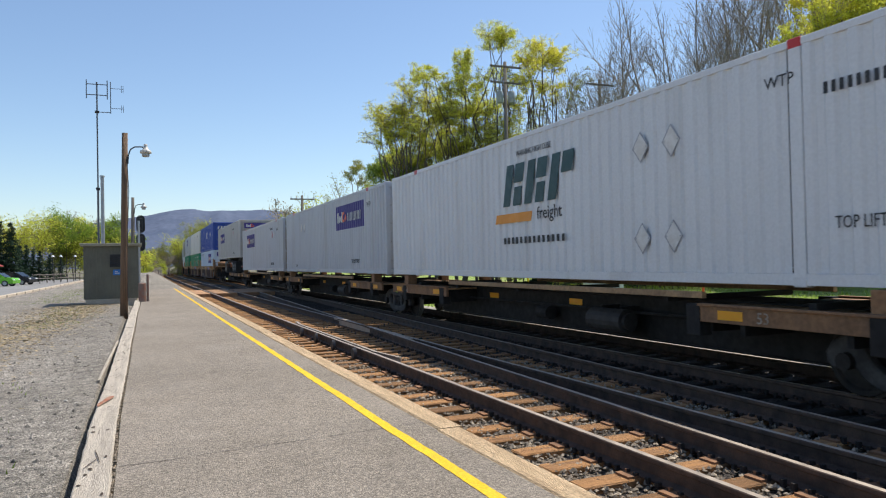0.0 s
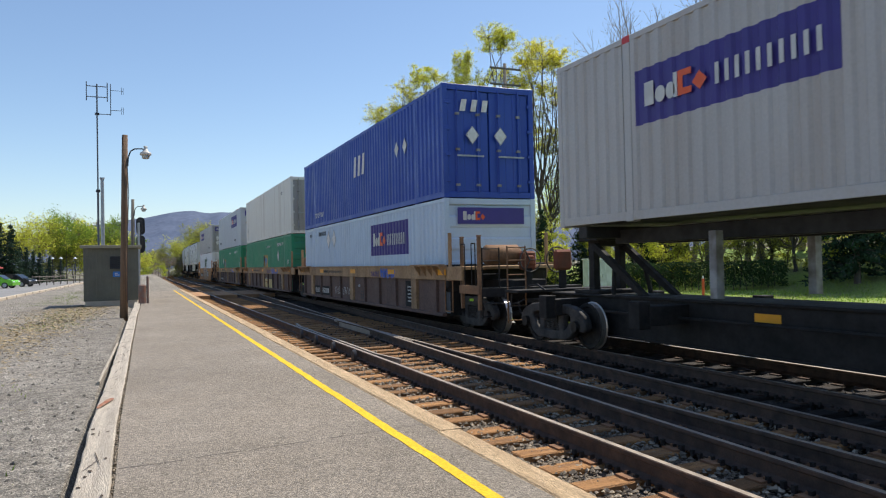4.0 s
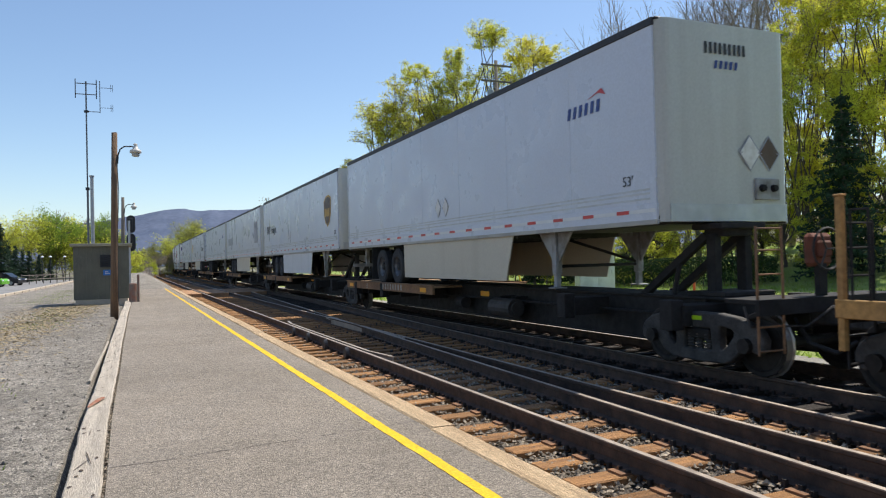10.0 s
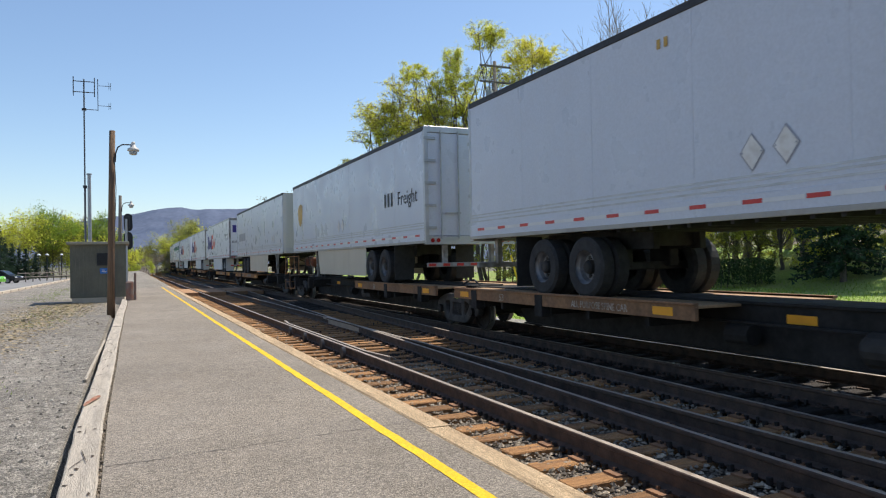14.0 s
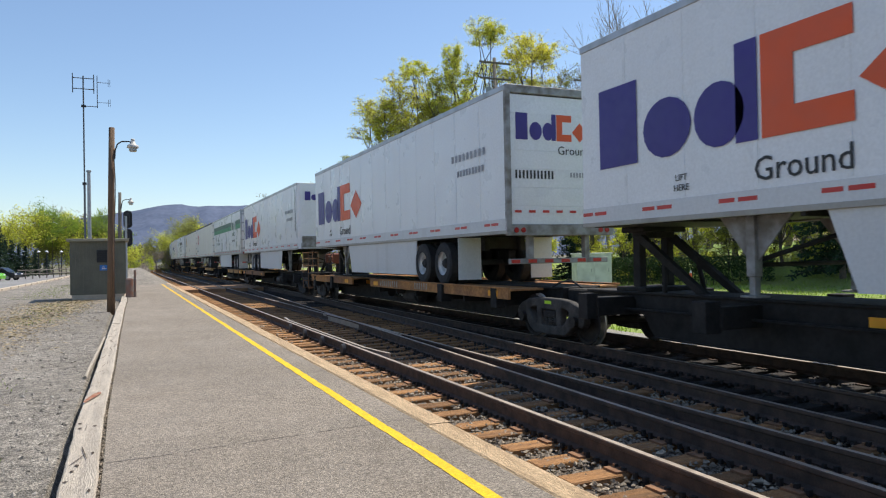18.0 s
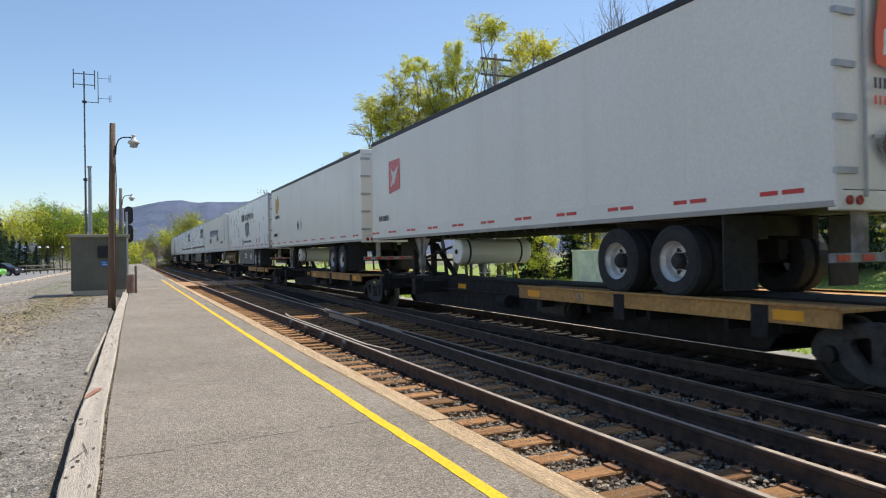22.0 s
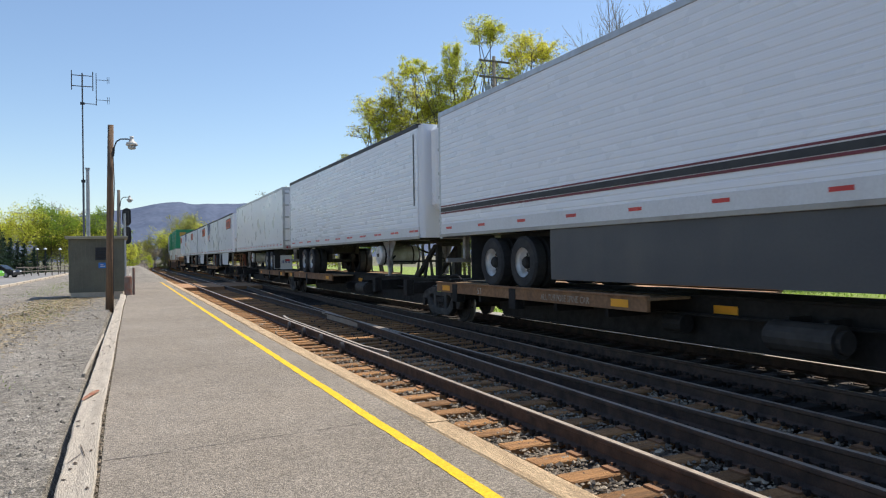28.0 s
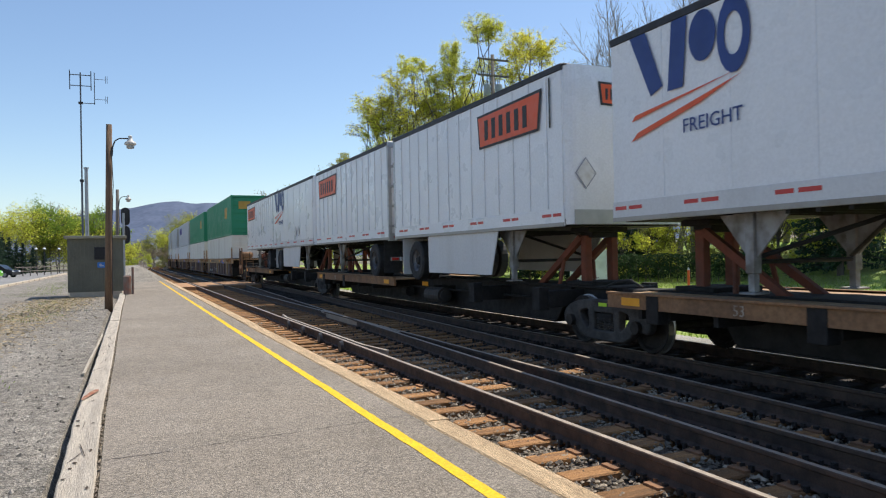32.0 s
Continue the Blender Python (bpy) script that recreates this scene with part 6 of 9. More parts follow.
def block_letters(parent, y, fill, edge, rng):
    """Two fat spray-painted blocks with dark outlines and small scratches."""
    for k in range(2):
        u = 1.15 * k
        s = rng.uniform(-0.12, 0.12)
        poly = [(u, 1.22), (u + 0.95, 1.24), (u + 0.92, 0.95), (u + 0.42 + s, 0.93), (u + 0.44 + s, 0.72), (u + 0.85, 0.72), (u + 0.82, 0.45), (u + 0.45 + s, 0.45), (u + 0.52 + s, 0.04), (u + 0.14, 0.02)]
        if k:
            poly = [(u, 1.22), (u + 0.32, 1.22), (u + 0.4, 0.78), (u + 0.6, 0.78), (u + 0.62, 1.22), (u + 0.95, 1.2), (u + 1.08, 0.05), (u + 0.72, 0.0), (u + 0.68, 0.46), (u + 0.46, 0.46), (u + 0.45, 0.06), (u + 0.1, 0.08)]
        cx, cy = sum(p[0] for p in poly) / len(poly), 0.62
        out = [(p[0] + math.copysign(0.055, p[0] - cx), p[1] + math.copysign(0.05, p[1] - cy)) for p in poly]
        mark("graffiti", [("poly", out)], edge, parent, side_pose(-1.412, y, 0.23))
        mark("graffiti", [("poly", poly)], fill, parent, side_pose(-1.416, y, 0.23))
        for q in range(4):
            scrawl(parent, side_pose(-1.4195, y - u - 0.16, 0.36 + 0.27 * q), 0.2, 0.17, edge, rng, 0.012)


def wall_of(th):
    return [o for o in th.children if o.name.startswith("side_wall")][0]


# ---- trailers ----
def trailer_wheel(parent, x, y, rim_m):
    key = "tyre" + rim_m.name
    R = 0.515
    if key not in SHARED:
        bm = bmesh.new()
        for off in (-0.15, 0.15):
            lathe(bm, [(off - 0.13, 0.29), (off - 0.135, 0.46), (off - 0.1, R), (off + 0.1, R), (off + 0.135, 0.46), (off + 0.13, 0.29)], (0, 0, 0), "x", 26, cap=False)
        me = bpy.data.meshes.new("tyre")
        bm.to_mesh(me)
        bm.free()
        me.materials.append(RUBBER)
        bm = bmesh.new()
        lathe(bm, [(-0.27, 0.29), (-0.275, 0.31), (-0.25, 0.31), (-0.2, 0.25), (-0.13, 0.22), (-0.13, 0.12), (-0.22, 0.11), (-0.25, 0.08), (-0.252, 0.004)], (0, 0, 0), "x", 22, cap=False)
        for f in bm.faces:
            c = f.calc_center_median()
            f.material_index = 1 if math.hypot(c.y, c.z) < 0.115 else 0
        count = len(bm.faces)
        for k in range(5):
            a = math.tau * k / 5
            rod(bm, (-0.14, 0.165 * math.cos(a), 0.165 * math.sin(a)), (-0.132, 0.165 * math.cos(a), 0.165 * math.sin(a)), 0.036, n=8)
        for k in range(10):
            a = math.tau * (k + 0.5) / 10
            rod(bm, (-0.16, 0.14 * math.cos(a), 0.14 * math.sin(a)), (-0.13, 0.14 * math.cos(a), 0.14 * math.sin(a)), 0.012, n=6)
        bm.faces.ensure_lookup_table()
        for f in bm.faces[count:]:
            f.material_index = 1
        m2 = bpy.data.meshes.new("rim")
        bm.to_mesh(m2)
        bm.free()
        m2.materials.append(rim_m)
        m2.materials.append(UNDER)
        SHARED[key] = (me, m2)
    me, m2 = SHARED[key]
    flip = Matrix.Rotation(math.pi, 4, "Z") if x > 0 else Matrix.Identity(4)
    t = again("tyre", me, parent, Matrix.Translation((x, y, 0.95 + R)) @ flip)
    again("rim", m2, t)


def trailer(label, L, skin, nose_near=True, seams="plain", skirt=None, skirt_span=(5.5, 11.7), axles=(2.95, 4.3), rim_m=None, tape="redwhite", doors="swing", reefer=False,
            tank=None, roof_dark=False, z0=2.08, z1=5.1, stripe=False, group="road trailers on the train", nose_m=None, rail_m=None):
    """A road trailer on a spine car; origin under the middle of its far end. v: metres from its rear doors."""
    th = thing("semi_trailer", label, "trailer", group=group)
    rim_m = rim_m or RIM_STEEL
    CWt = 1.295

    def yy(v):
        return -v if nose_near else -(L - v)
    d = -1 if nose_near else 1      # from the rear towards the nose

    def sp(a, b):
        return tuple(sorted((yy(a), yy(b))))
    sk = skin
    for s in (-1, 1):
        x0, x1 = sorted((s * CWt, s * (CWt - 0.03)))
        wall = part("side_wall", boxes((x0, x1, *sp(0.05, L - 0.12), z0 + 0.3, z1 - 0.1)), sk, th)
        if s < 0:
            if seams == "rivet":
                n = round(L / 1.22)
                for k in range(1, n):
                    v = k * L / n
                    part("seam_strip", boxes((x0 - 0.006, x0, *sp(v - 0.03, v + 0.03), z0 + 0.32, z1 - 0.12)), sk, wall)
            elif seams == "post":
                n = round(L / 0.61)
                for k in range(1, n):
                    v = k * L / n
                    part("side_post", boxes((x0 - 0.022, x0, *sp(v - 0.035, v + 0.035), z0 + 0.32, z1 - 0.12), bevel=0.006), sk, wall)
            elif seams == "rib":
                n = 22
                for k in range(n):
                    z = z0 + 0.34 + k * (z1 - z0 - 0.5) / n
                    part("skin_rib", prism(bmesh.new(), [(x0, z), (x0 - 0.006, z + 0.012), (x0 - 0.006, z + 0.085), (x0, z + 0.097)], "y", *sp(0.08, L - 0.15)), sk, wall)
            elif seams == "panel":
                n = round(L / 2.44)
                for k in range(1, n):
                    v = k * L / n
                    part("seam_strip", boxes((x0 - 0.003, x0, *sp(v - 0.015, v + 0.015), z0 + 0.32, z1 - 0.12)), sk, wall)
        part("bottom_rail", boxes((min(x0, x0 + s * 0.012), max(x1, x1 + s * 0.012), *sp(0.03, L - 0.1), z0, z0 + 0.3), bevel=0.006), rail_m or (sk if seams in ("post", "panel") else SKIRT_WHITE), th)
        part("rub_strip", boxes((min(x0, x0 + s * 0.02), max(x1, x1 + s * 0.02), *sp(0.03, L - 0.1), z0 - 0.012, z0 + 0.06), bevel=0.006), GRIMY_DOOR, th)
        part("top_rail", boxes((min(x0, x0 + s * 0.015), max(x1, x1 + s * 0.015), *sp(0.03, L - 0.1), z1 - 0.12, z1), bevel=0.01), DARK_METAL if roof_dark else ALU, th)
        if s < 0:
            bm, bw = bmesh.new(), bmesh.new()
            step = 0.92 if tape != "sparse" else 1.7
            v = 0.4
            while v < L - 0.6:
                box(bm, x0 - 0.017, x0 - 0.012, *sp(v, v + 0.3), z0 + 0.17, z0 + 0.225)
                if tape == "redwhite":
                    box(bw, x0 - 0.017, x0 - 0.012, *sp(v + 0.31, v + 0.9), z0 + 0.17, z0 + 0.225)
                elif tape == "pair":
                    box(bm, x0 - 0.017, x0 - 0.012, *sp(v + 0.36, v + 0.62), z0 + 0.17, z0 + 0.225)
                v += step if tape != "pair" else 1.5
            tagged(part("red_tape", bm, TAPE_RED, th), kind="stuff")
            if len(bw.faces):
                tagged(part("white_tape", bw, TAPE_WHITE, th), kind="stuff")
            else:
                bw.free()
        if stripe and s < 0:
            for k, zz in enumerate((0.36, 0.44, 0.5)):
                part("pin_stripe", boxes((x0 - 0.005, x0 - 0.001, *sp(0.1, L - 0.25), z0 + zz, z0 + zz + 0.03)), ALU, wall)
        if skirt and seams != "none":
            a, b = skirt_span
            bm = bmesh.new()
            e = 0.35
            prism(bm, [(yy(a), z0 + 0.02), (yy(a + 0.02), 1.16), (yy(b - e), 1.16), (yy(b), z0 + 0.02)], "x", min(s * 1.24, s * 1.262), max(s * 1.24, s * 1.262))
            part("side_skirt", bm, skirt, th)
    part("roof", boxes((-CWt + 0.01, CWt - 0.01, *sp(0.04, L - 0.05), z1 - 0.04, z1 - 0.005), bevel=0.01), ALU if not roof_dark else DARK_METAL, th)
    part("floor", boxes((-CWt + 0.02, CWt - 0.02, *sp(0.05, L - 0.1), z0 + 0.02, z0 + 0.12)), UNDER, th)
    # nose with rounded corners
    bm = bmesh.new()
    pts = []
    r = 0.22
    for k in range(6):
        a = math.pi / 2 * k / 5
        pts.append((-CWt + r - r * math.cos(a), yy(L) - d * (r - r * math.sin(a))))
    pts = pts + [(-p[0], p[1]) for p in pts[::-1]]
    pts = pts + [(CWt - 0.02, yy(L) - d * (r + 0.02)), (-CWt + 0.02, yy(L) - d * (r + 0.02))]
    prism(bm, pts, "z", z0 + 0.02, z1 - 0.02)
    nose = part("nose_wall", bm, nose_m or sk, th)
    part("nose_rail", boxes((-CWt + 0.15, CWt - 0.15, *sorted((yy(L) + d * 0.012, yy(L))), z0 + 0.02, z0 + 0.28)), ALU if not reefer else sk, nose)
    gb = part("gladhand_box", boxes((0.5, 1.0, *sorted((yy(L), yy(L) + d * 0.04)), z0 + 0.35, z0 + 0.68), bevel=0.01), LEG_GREY, nose)
    for xg in (0.62, 0.86):
        part("gladhand", lathe(bmesh.new(), [(0, 0), (0, 0.06), (d * 0.06, 0.05), (d * 0.06, 0)], (xg, yy(L) + d * 0.04, z0 + 0.53), "y", 10), CAR_DARK, gb)
    # rear frame and doors
    part("rear_frame", boxes((-CWt - 0.012, -CWt + 0.1, *sp(0.0, 0.1), z0, z1), (CWt - 0.1, CWt + 0.012, *sp(0.0, 0.1), z0, z1), (-CWt, CWt, *sp(0.0, 0.1), z1 - 0.16, z1 + 0.005), (-CWt, CWt, *sp(0.0, 0.12), z0 - 0.05, z0 + 0.17), bevel=0.01), LEG_GREY if doors == "roll" else (ALU if skin is not CREAM_TRAILER else CREAM_TRAILER), th)
    if doors == "roll":
        h = (z1 - z0 - 0.36) / 7
        each("door_panel", [(-CWt + 0.1, CWt - 0.1, *sp(0.06, 0.085), z0 + 0.18 + k * h, z0 + 0.177 + (k + 1) * h) for k in range(7)], sk, th)
    else:
        for s in (-1, 1):
            x0, x1 = sorted((s * 0.008, s * (CWt - 0.1)))
            door = part("door", boxes((x0, x1, *sp(0.02, 0.06), z0 + 0.18, z1 - 0.17), bevel=0.006), sk, th)
            for xr in (0.35, 0.85):
                part("lock_rod", rods(((s * xr, yy(0) - d * 0.02, z0 + 0.1), (s * xr, yy(0) - d * 0.02, z1 - 0.1), 0.02)), GALV, door)
            each("hinge", [(*sorted((s * (CWt - 0.3), s * (CWt + 0.02))), *sp(-0.03, 0.03), z0 + 0.35 + k * 0.58, z0 + 0.42 + k * 0.58) for k in range(5)], GALV, door)
            part("lock_handle", boxes(sorted_box(s * 0.3, s * 0.75, *sp(-0.05, -0.025), z0 + 0.75, z0 + 0.79)), GALV, door)
    for s in (-1, 1):
        for k in range(2):
            lm = lathe(bmesh.new(), [(0.0, 0.0), (0.0, 0.055), (0.02, 0.05), (0.02, 0.0)], (s * (0.95 + 0.16 * k), yy(0) - d * 0.02, z0 + 0.06), "y", 12)
            part("tail_lamp", lm, LAMP_RED, th)
    bmp = boxes((-0.75, -0.63, *sp(0.12, 0.26), 1.52, z0), (0.63, 0.75, *sp(0.12, 0.26), 1.52, z0), (-1.2, 1.2, *sp(0.1, 0.2), 1.45, 1.56), bevel=0.008)
    bumper = part("rear_guard", bmp, LEG_GREY, th)
    bm = bmesh.new()
    for k in range(6):
        box(bm, -1.18 + k * 0.4, -0.98 + k * 0.4, *sp(0.092, 0.098), 1.47, 1.54)
    tagged(part("red_tape", bm, TAPE_RED, bumper), kind="stuff")
    # tandem
    a0, a1 = min(axles) - 0.9, max(axles) + 0.9
    part("slider_frame", boxes((-0.55, -0.42, *sp(a0, a1), 1.75, z0), (0.42, 0.55, *sp(a0, a1), 1.75, z0), *[(-0.5, 0.5, *sp(v - 0.05, v + 0.05), 1.8, z0) for v in (a0 + 0.2, a1 - 0.2)], bevel=0.008), UNDER, th)
    for v in axles:
        ax = part("axle", boxes((-0.95, 0.95, *sp(v - 0.07, v + 0.07), 1.40, 1.54), (-0.6, -0.4, *sp(v - 0.35, v + 0.2), 1.45, 1.8), (0.4, 0.6, *sp(v - 0.35, v + 0.2), 1.45, 1.8), bevel=0.02), UNDER, th)
        for s in (-1, 1):
            trailer_wheel(ax, s * 0.985, yy(v), rim_m)
    for s in (-1, 1):
        part("mud_flap", boxes((min(s * 0.68, s * 1.27), max(s * 0.68, s * 1.27), *sp(min(axles) - 0.95, min(axles) - 0.93), 1.08, z0 - 0.02)), RUBBER if skirt is not SKIRT_WHITE or skin is GREY_TRAILER else SKIRT_WHITE, th)
    # landing gear
    lg = L - 3.35 if L > 10 else L - 2.5
    for s in (-1, 1):
        leg = part("landing_leg", boxes((s * 0.95 - 0.07, s * 0.95 + 0.07, *sp(lg - 0.07, lg + 0.07), 1.3, z0), (s * 0.95 - 0.05, s * 0.95 + 0.05, *sp(lg - 0.05, lg + 0.05), 1.06, 1.3), (s * 0.95 - 0.13, s * 0.95 + 0.13, *sp(lg - 0.13, lg + 0.13), 1.03, 1.06), bevel=0.008), LEG_GREY, th)
        bm = bmesh.new()
        prism(bm, [(yy(lg - 0.6), z0), (yy(lg + 0.55), z0), (yy(lg + 0.07), 1.5), (yy(lg - 0.07), 1.5)], "x", s * 0.95 - 0.012, s * 0.95 + 0.012)
        part("leg_gusset", bm, LEG_GREY, leg)
    bm = rods(((-0.95, yy(lg), 1.45), (0.95, yy(lg), 1.45), 0.03), ((-0.9, yy(lg), 1.5), (0.1, yy(lg - 1.4), z0), 0.03), ((0.9, yy(lg), 1.5), (-0.1, yy(lg - 1.4), z0), 0.03))
    part("leg_brace", bm, UNDER, th)
    part("coupler_plate", boxes((-1.1, 1.1, *sp(L - 2.2, L - 0.15), z0 - 0.012, z0 + 0.03), bevel=0.005), UNDER, th)
    bm = bmesh.new()
    n = 18 if L > 10 else 8
    for k in range(n):
        v = 5.2 + k * (lg - 5.8) / n if L > 10 else 2.6 + k * 0.4
        box(bm, -1.25, 1.25, *sp(v - 0.03, v + 0.03), z0 - 0.06, z0 + 0.03)
    tagged(part("cross_member", bm, UNDER, th), kind="stuff")
    if tank:
        long_one = skin is CREAM_TRAILER and not reefer
        r, run = 0.3, 1.9 if long_one else 1.25
        axis, at = "x", (-1.12, yy(tank), 1.66)
        bm = lathe(bmesh.new(), [(0, 0), (0, r * 0.9), (0.04, r), (run - 0.04, r), (run, r * 0.9), (run, 0)], at, axis, 22)
        ft = part("fuel_tank", bm, CREAM_TRAILER if long_one else RIM_STEEL, th)
        part("filler_cap", lathe(bmesh.new(), [(-0.03, 0), (-0.03, 0.05), (0, 0.06), (0, 0)], at, axis, 12), UNDER, ft)
        for f in (0.12, 0.85):
            ring_at = (at[0], at[1] + run * f, at[2]) if axis == "y" else (at[0] + run * f, at[1], at[2])
            part("tank_strap", lathe(bmesh.new(), [(-0.025, r + 0.006), (0.025, r + 0.006)], ring_at, axis, 22, cap=False), UNDER, ft)
    if reefer:
        bm = boxes((-1.0, 1.0, *sorted((yy(L) + d * 0.5, yy(L))), z0 + 0.75, z1 - 0.1), bevel=0.12)
        ru = part("refrigeration_unit", bm, WHITE_TRAILER, th)
        yf = yy(L) + d * 0.5
        part("grille", boxes((-0.93, -0.3, *sorted((yf + d * 0.012, yf)), z0 + 1.7, z1 - 0.28), bevel=0.004), REEFER_BLACK, ru)
        part("grille", boxes((0.45, 0.93, *sorted((yf + d * 0.012, yf)), z0 + 1.7, z1 - 0.28), bevel=0.004), REEFER_BLACK, ru)
        for k in range(3):
            part("louvre", boxes((-0.93, -0.3, *sorted((yf + d * 0.025, yf)), z0 + 1.95 + k * 0.28, z0 + 1.99 + k * 0.28)), DARK_METAL, ru)
        part("control_box", boxes((-0.1, 0.4, *sorted((yf + d * 0.03, yf)), z0 + 1.62, z0 + 1.95), bevel=0.01), OLD_PATCH, ru)
        mark("badge", [("bar", 0, 0.28, 0, 0.3)], STRIPE_DARK, ru, (end_pose(0.0, yf + d * 0.016, z0 + 2.1)))
        part("lower_cover", boxes((-0.95, 0.95, *sorted((yf + d * 0.006, yf)), z0 + 0.8, z0 + 1.55), bevel=0.003), SKIRT_WHITE, ru)
    return th

# ---- the train, car by car, from the front ----
def chassis(label):
    """A skeletal trailer that carries a box; doors towards the platform end."""
    th = thing("container_chassis", label, "trailer", group="road trailers on the train")
    part("frame", boxes((-0.55, -0.4, -CL + 0.1, -0.6, 1.9, 2.14), (0.4, 0.55, -CL + 0.1, -0.6, 1.9, 2.14), (-1.25, 1.25, -0.75, -0.5, 2.0, 2.2), (-1.25, 1.25, -CL, -CL + 0.25, 1.95, 2.2), (-1.2, 1.2, -9.2, -9.0, 2.0, 2.2), bevel=0.01), UNDER, th)
    part("slider_frame", boxes((-0.6, -0.4, -14.6, -10.6, 1.72, 1.9), (0.4, 0.6, -14.6, -10.6, 1.72, 1.9), bevel=0.01), UNDER, th)
    for y in (-11.6, -12.9):
        ax = part("axle", boxes((-0.95, 0.95, y - 0.07, y + 0.07, 1.40, 1.54), bevel=0.02), UNDER, th)
        for s in (-1, 1):
            trailer_wheel(ax, s * 0.985, y, RIM_STEEL)
    each("mud_flap", [(-1.27, -0.68, -13.9, -13.88, 1.1, 1.9), (0.68, 1.27, -13.9, -13.88, 1.1, 1.9)], RUBBER, th)
    for s in (-1, 1):
        part("landing_leg", boxes((s * 0.95 - 0.07, s * 0.95 + 0.07, -3.5, -3.36, 1.05, 2.0), bevel=0.008), LEG_GREY, th)
    g = part("rear_guard", boxes((-1.2, 1.2, -CL - 0.1, -CL, 1.45, 1.56), (-0.7, -0.6, -CL, -CL + 0.1, 1.5, 2.0), (0.6, 0.7, -CL, -CL + 0.1, 1.5, 2.0), bevel=0.008), LEG_GREY, th)
    bm = bmesh.new()
    for k in range(6):
        box(bm, -1.18 + k * 0.4, -0.98 + k * 0.4, -CL - 0.108, -CL - 0.102, 1.47, 1.54)
    tagged(part("red_tape", bm, TAPE_RED, g), kind="stuff")
    return th


def diamonds(th, rows, **kw):
    for u, z in rows:
        diamond(th, u, z, **kw)


# spine car with boxes
spine_unit(20.89, 3.4, True, first=True, load="container")
spine_unit(38.15, 20.89, True, load="container")
spine_unit(55.93, 38.15, True, load="container")
spine_unit(75.2, 55.93, False, last=True)

c = container("white corrugated container with dark slanted logo and amber bar", 1.24, WHITE_BOX, near="wall")
slant_logo(c, on_side(7.14, 2.72), 2.6, 0.84, TEAL_INK)
mark("logo_bar", [("poly", [(0, 0), (1.5, 0), (1.56, 0.19), (0.06, 0.19)])], AMBER, c, on_side(6.78, 2.38))
lettering("wordmark", "freight", 0.34, on_side(8.95, 2.4), c, INK)
bars_text("wordmark", 14, 2.4, 0.13, INK, c, on_side(8.35, 1.95), 0.4)
lettering("stencil", "WARNING HIGH CUBE", 0.16, on_side(8.4, 3.7), c, INK, stretch=0.8)
diamonds(c, [(11.63, 3.29), (12.31, 3.29), (11.63, 1.91), (12.32, 1.92)])
small_writing(c, 15.2, 1.9, "TOP LIFT", 0.2)
lettering("stencil", "WTP", 0.2, on_side(14.2, 3.62), c, INK)
id_bars(c, 15.2, 3.4, n=8, w=0.8)
ride(c, 20.44)

c = container("pale grey corrugated container with purple sign panel", 1.24, GREY_BOX, parcel_panel(10.22, 13.9, 2.88, 3.79), sign=PURPLE)
panel_words(c, 10.22, 2.88, 3.7, 0.91)
diamonds(c, [(3.79, 3.33), (4.42, 3.32)])
small_writing(c, 12.9, 1.62)
small_writing(c, 2.6, 1.5, "TOP LIFT", 0.14)
lettering("stencil", "WTP", 0.22, on_side(14.6, 3.5), c, INK)
ride(c, 37.48)

c = container("pale grey corrugated container with doors and red placard", 1.24, GREY_BOX, parcel_panel(2.28, 6.05, 2.82, 3.69), near="doors", sign=PURPLE)
panel_words(c, 2.28, 2.82, 3.77, 0.87)
diamonds(c, [(13.74, 3.35)])
diamonds(c, [(13.09, 3.34)], material=TAPE_RED)
small_writing(c, 13.0, 1.6)
lettering("stencil", "WTP", 0.22, on_side(14.7, 3.5), c, INK)
id_bars(c, 12.8, 3.62)
diamond(c, 0, 0, m=end_pose(-0.62, -CL - 0.035, 1.24 + 1.55), material=TAPE_RED)
ride(c, 54.97)

ride(chassis("black skeletal chassis trailer carrying a grey container"), 73.04)
c = container("tan grey corrugated container on a road chassis", 2.21, TAN_GREY_BOX, parcel_panel(2.18, 5.76, 3.66, 4.5), near="doors", sign=PURPLE)
panel_words(c, 2.18, 3.66, 3.58, 0.84)
small_writing(c, 12.6, 2.55)
diamonds(c, [(12.4, 4.25)], material=TAPE_RED)
diamond(c, 0, 0, m=end_pose(-0.62, -CL - 0.035, 2.21 + 1.6), material=TAPE_RED)
diamond(c, 0, 0, m=end_pose(-0.62, -CL - 0.035, 2.21 + 1.0), material=SHIELD_BROWN)
id_bars(c, 12.4, 4.5)
ride(c, 73.04)

# three-well stack car
well_unit(96.6, 76.1, "brown", 94.79, first=True)
well_unit(116.37, 96.6, "brown", 114.57, marks=1)
well_unit(137.6, 116.37, "brown", 134.31, last=True)

LOW, HIGH = 0.36, 3.26
c = container("light blue corrugated container in a well car", LOW, ICE_BOX, parcel_panel(10.2, 13.7, 1.9, 2.9), sign=PURPLE)
panel_words(c, 10.2, 1.9, 3.5, 1.0)
diamonds(c, [(4.4, 2.65), (5.3, 2.65)], r=0.26)
id_bars(c, 3.4, 2.85, n=10, w=1.3, h=0.17)
lettering("stencil", "WTP", 0.2, on_side(1.2, 2.85), c, INK)
ride(c, 94.79)
c = container("deep blue corrugated container on top of a light blue one", HIGH, BLUE_BOX, near="doors")
small_writing(c, 2.9, 3.65, size=0.3, material=CHALK)
bars_text("wordmark", 3, 1.5, 0.7, PLACARD, c, on_side(9.0, 4.7), 0.4, 0.2)
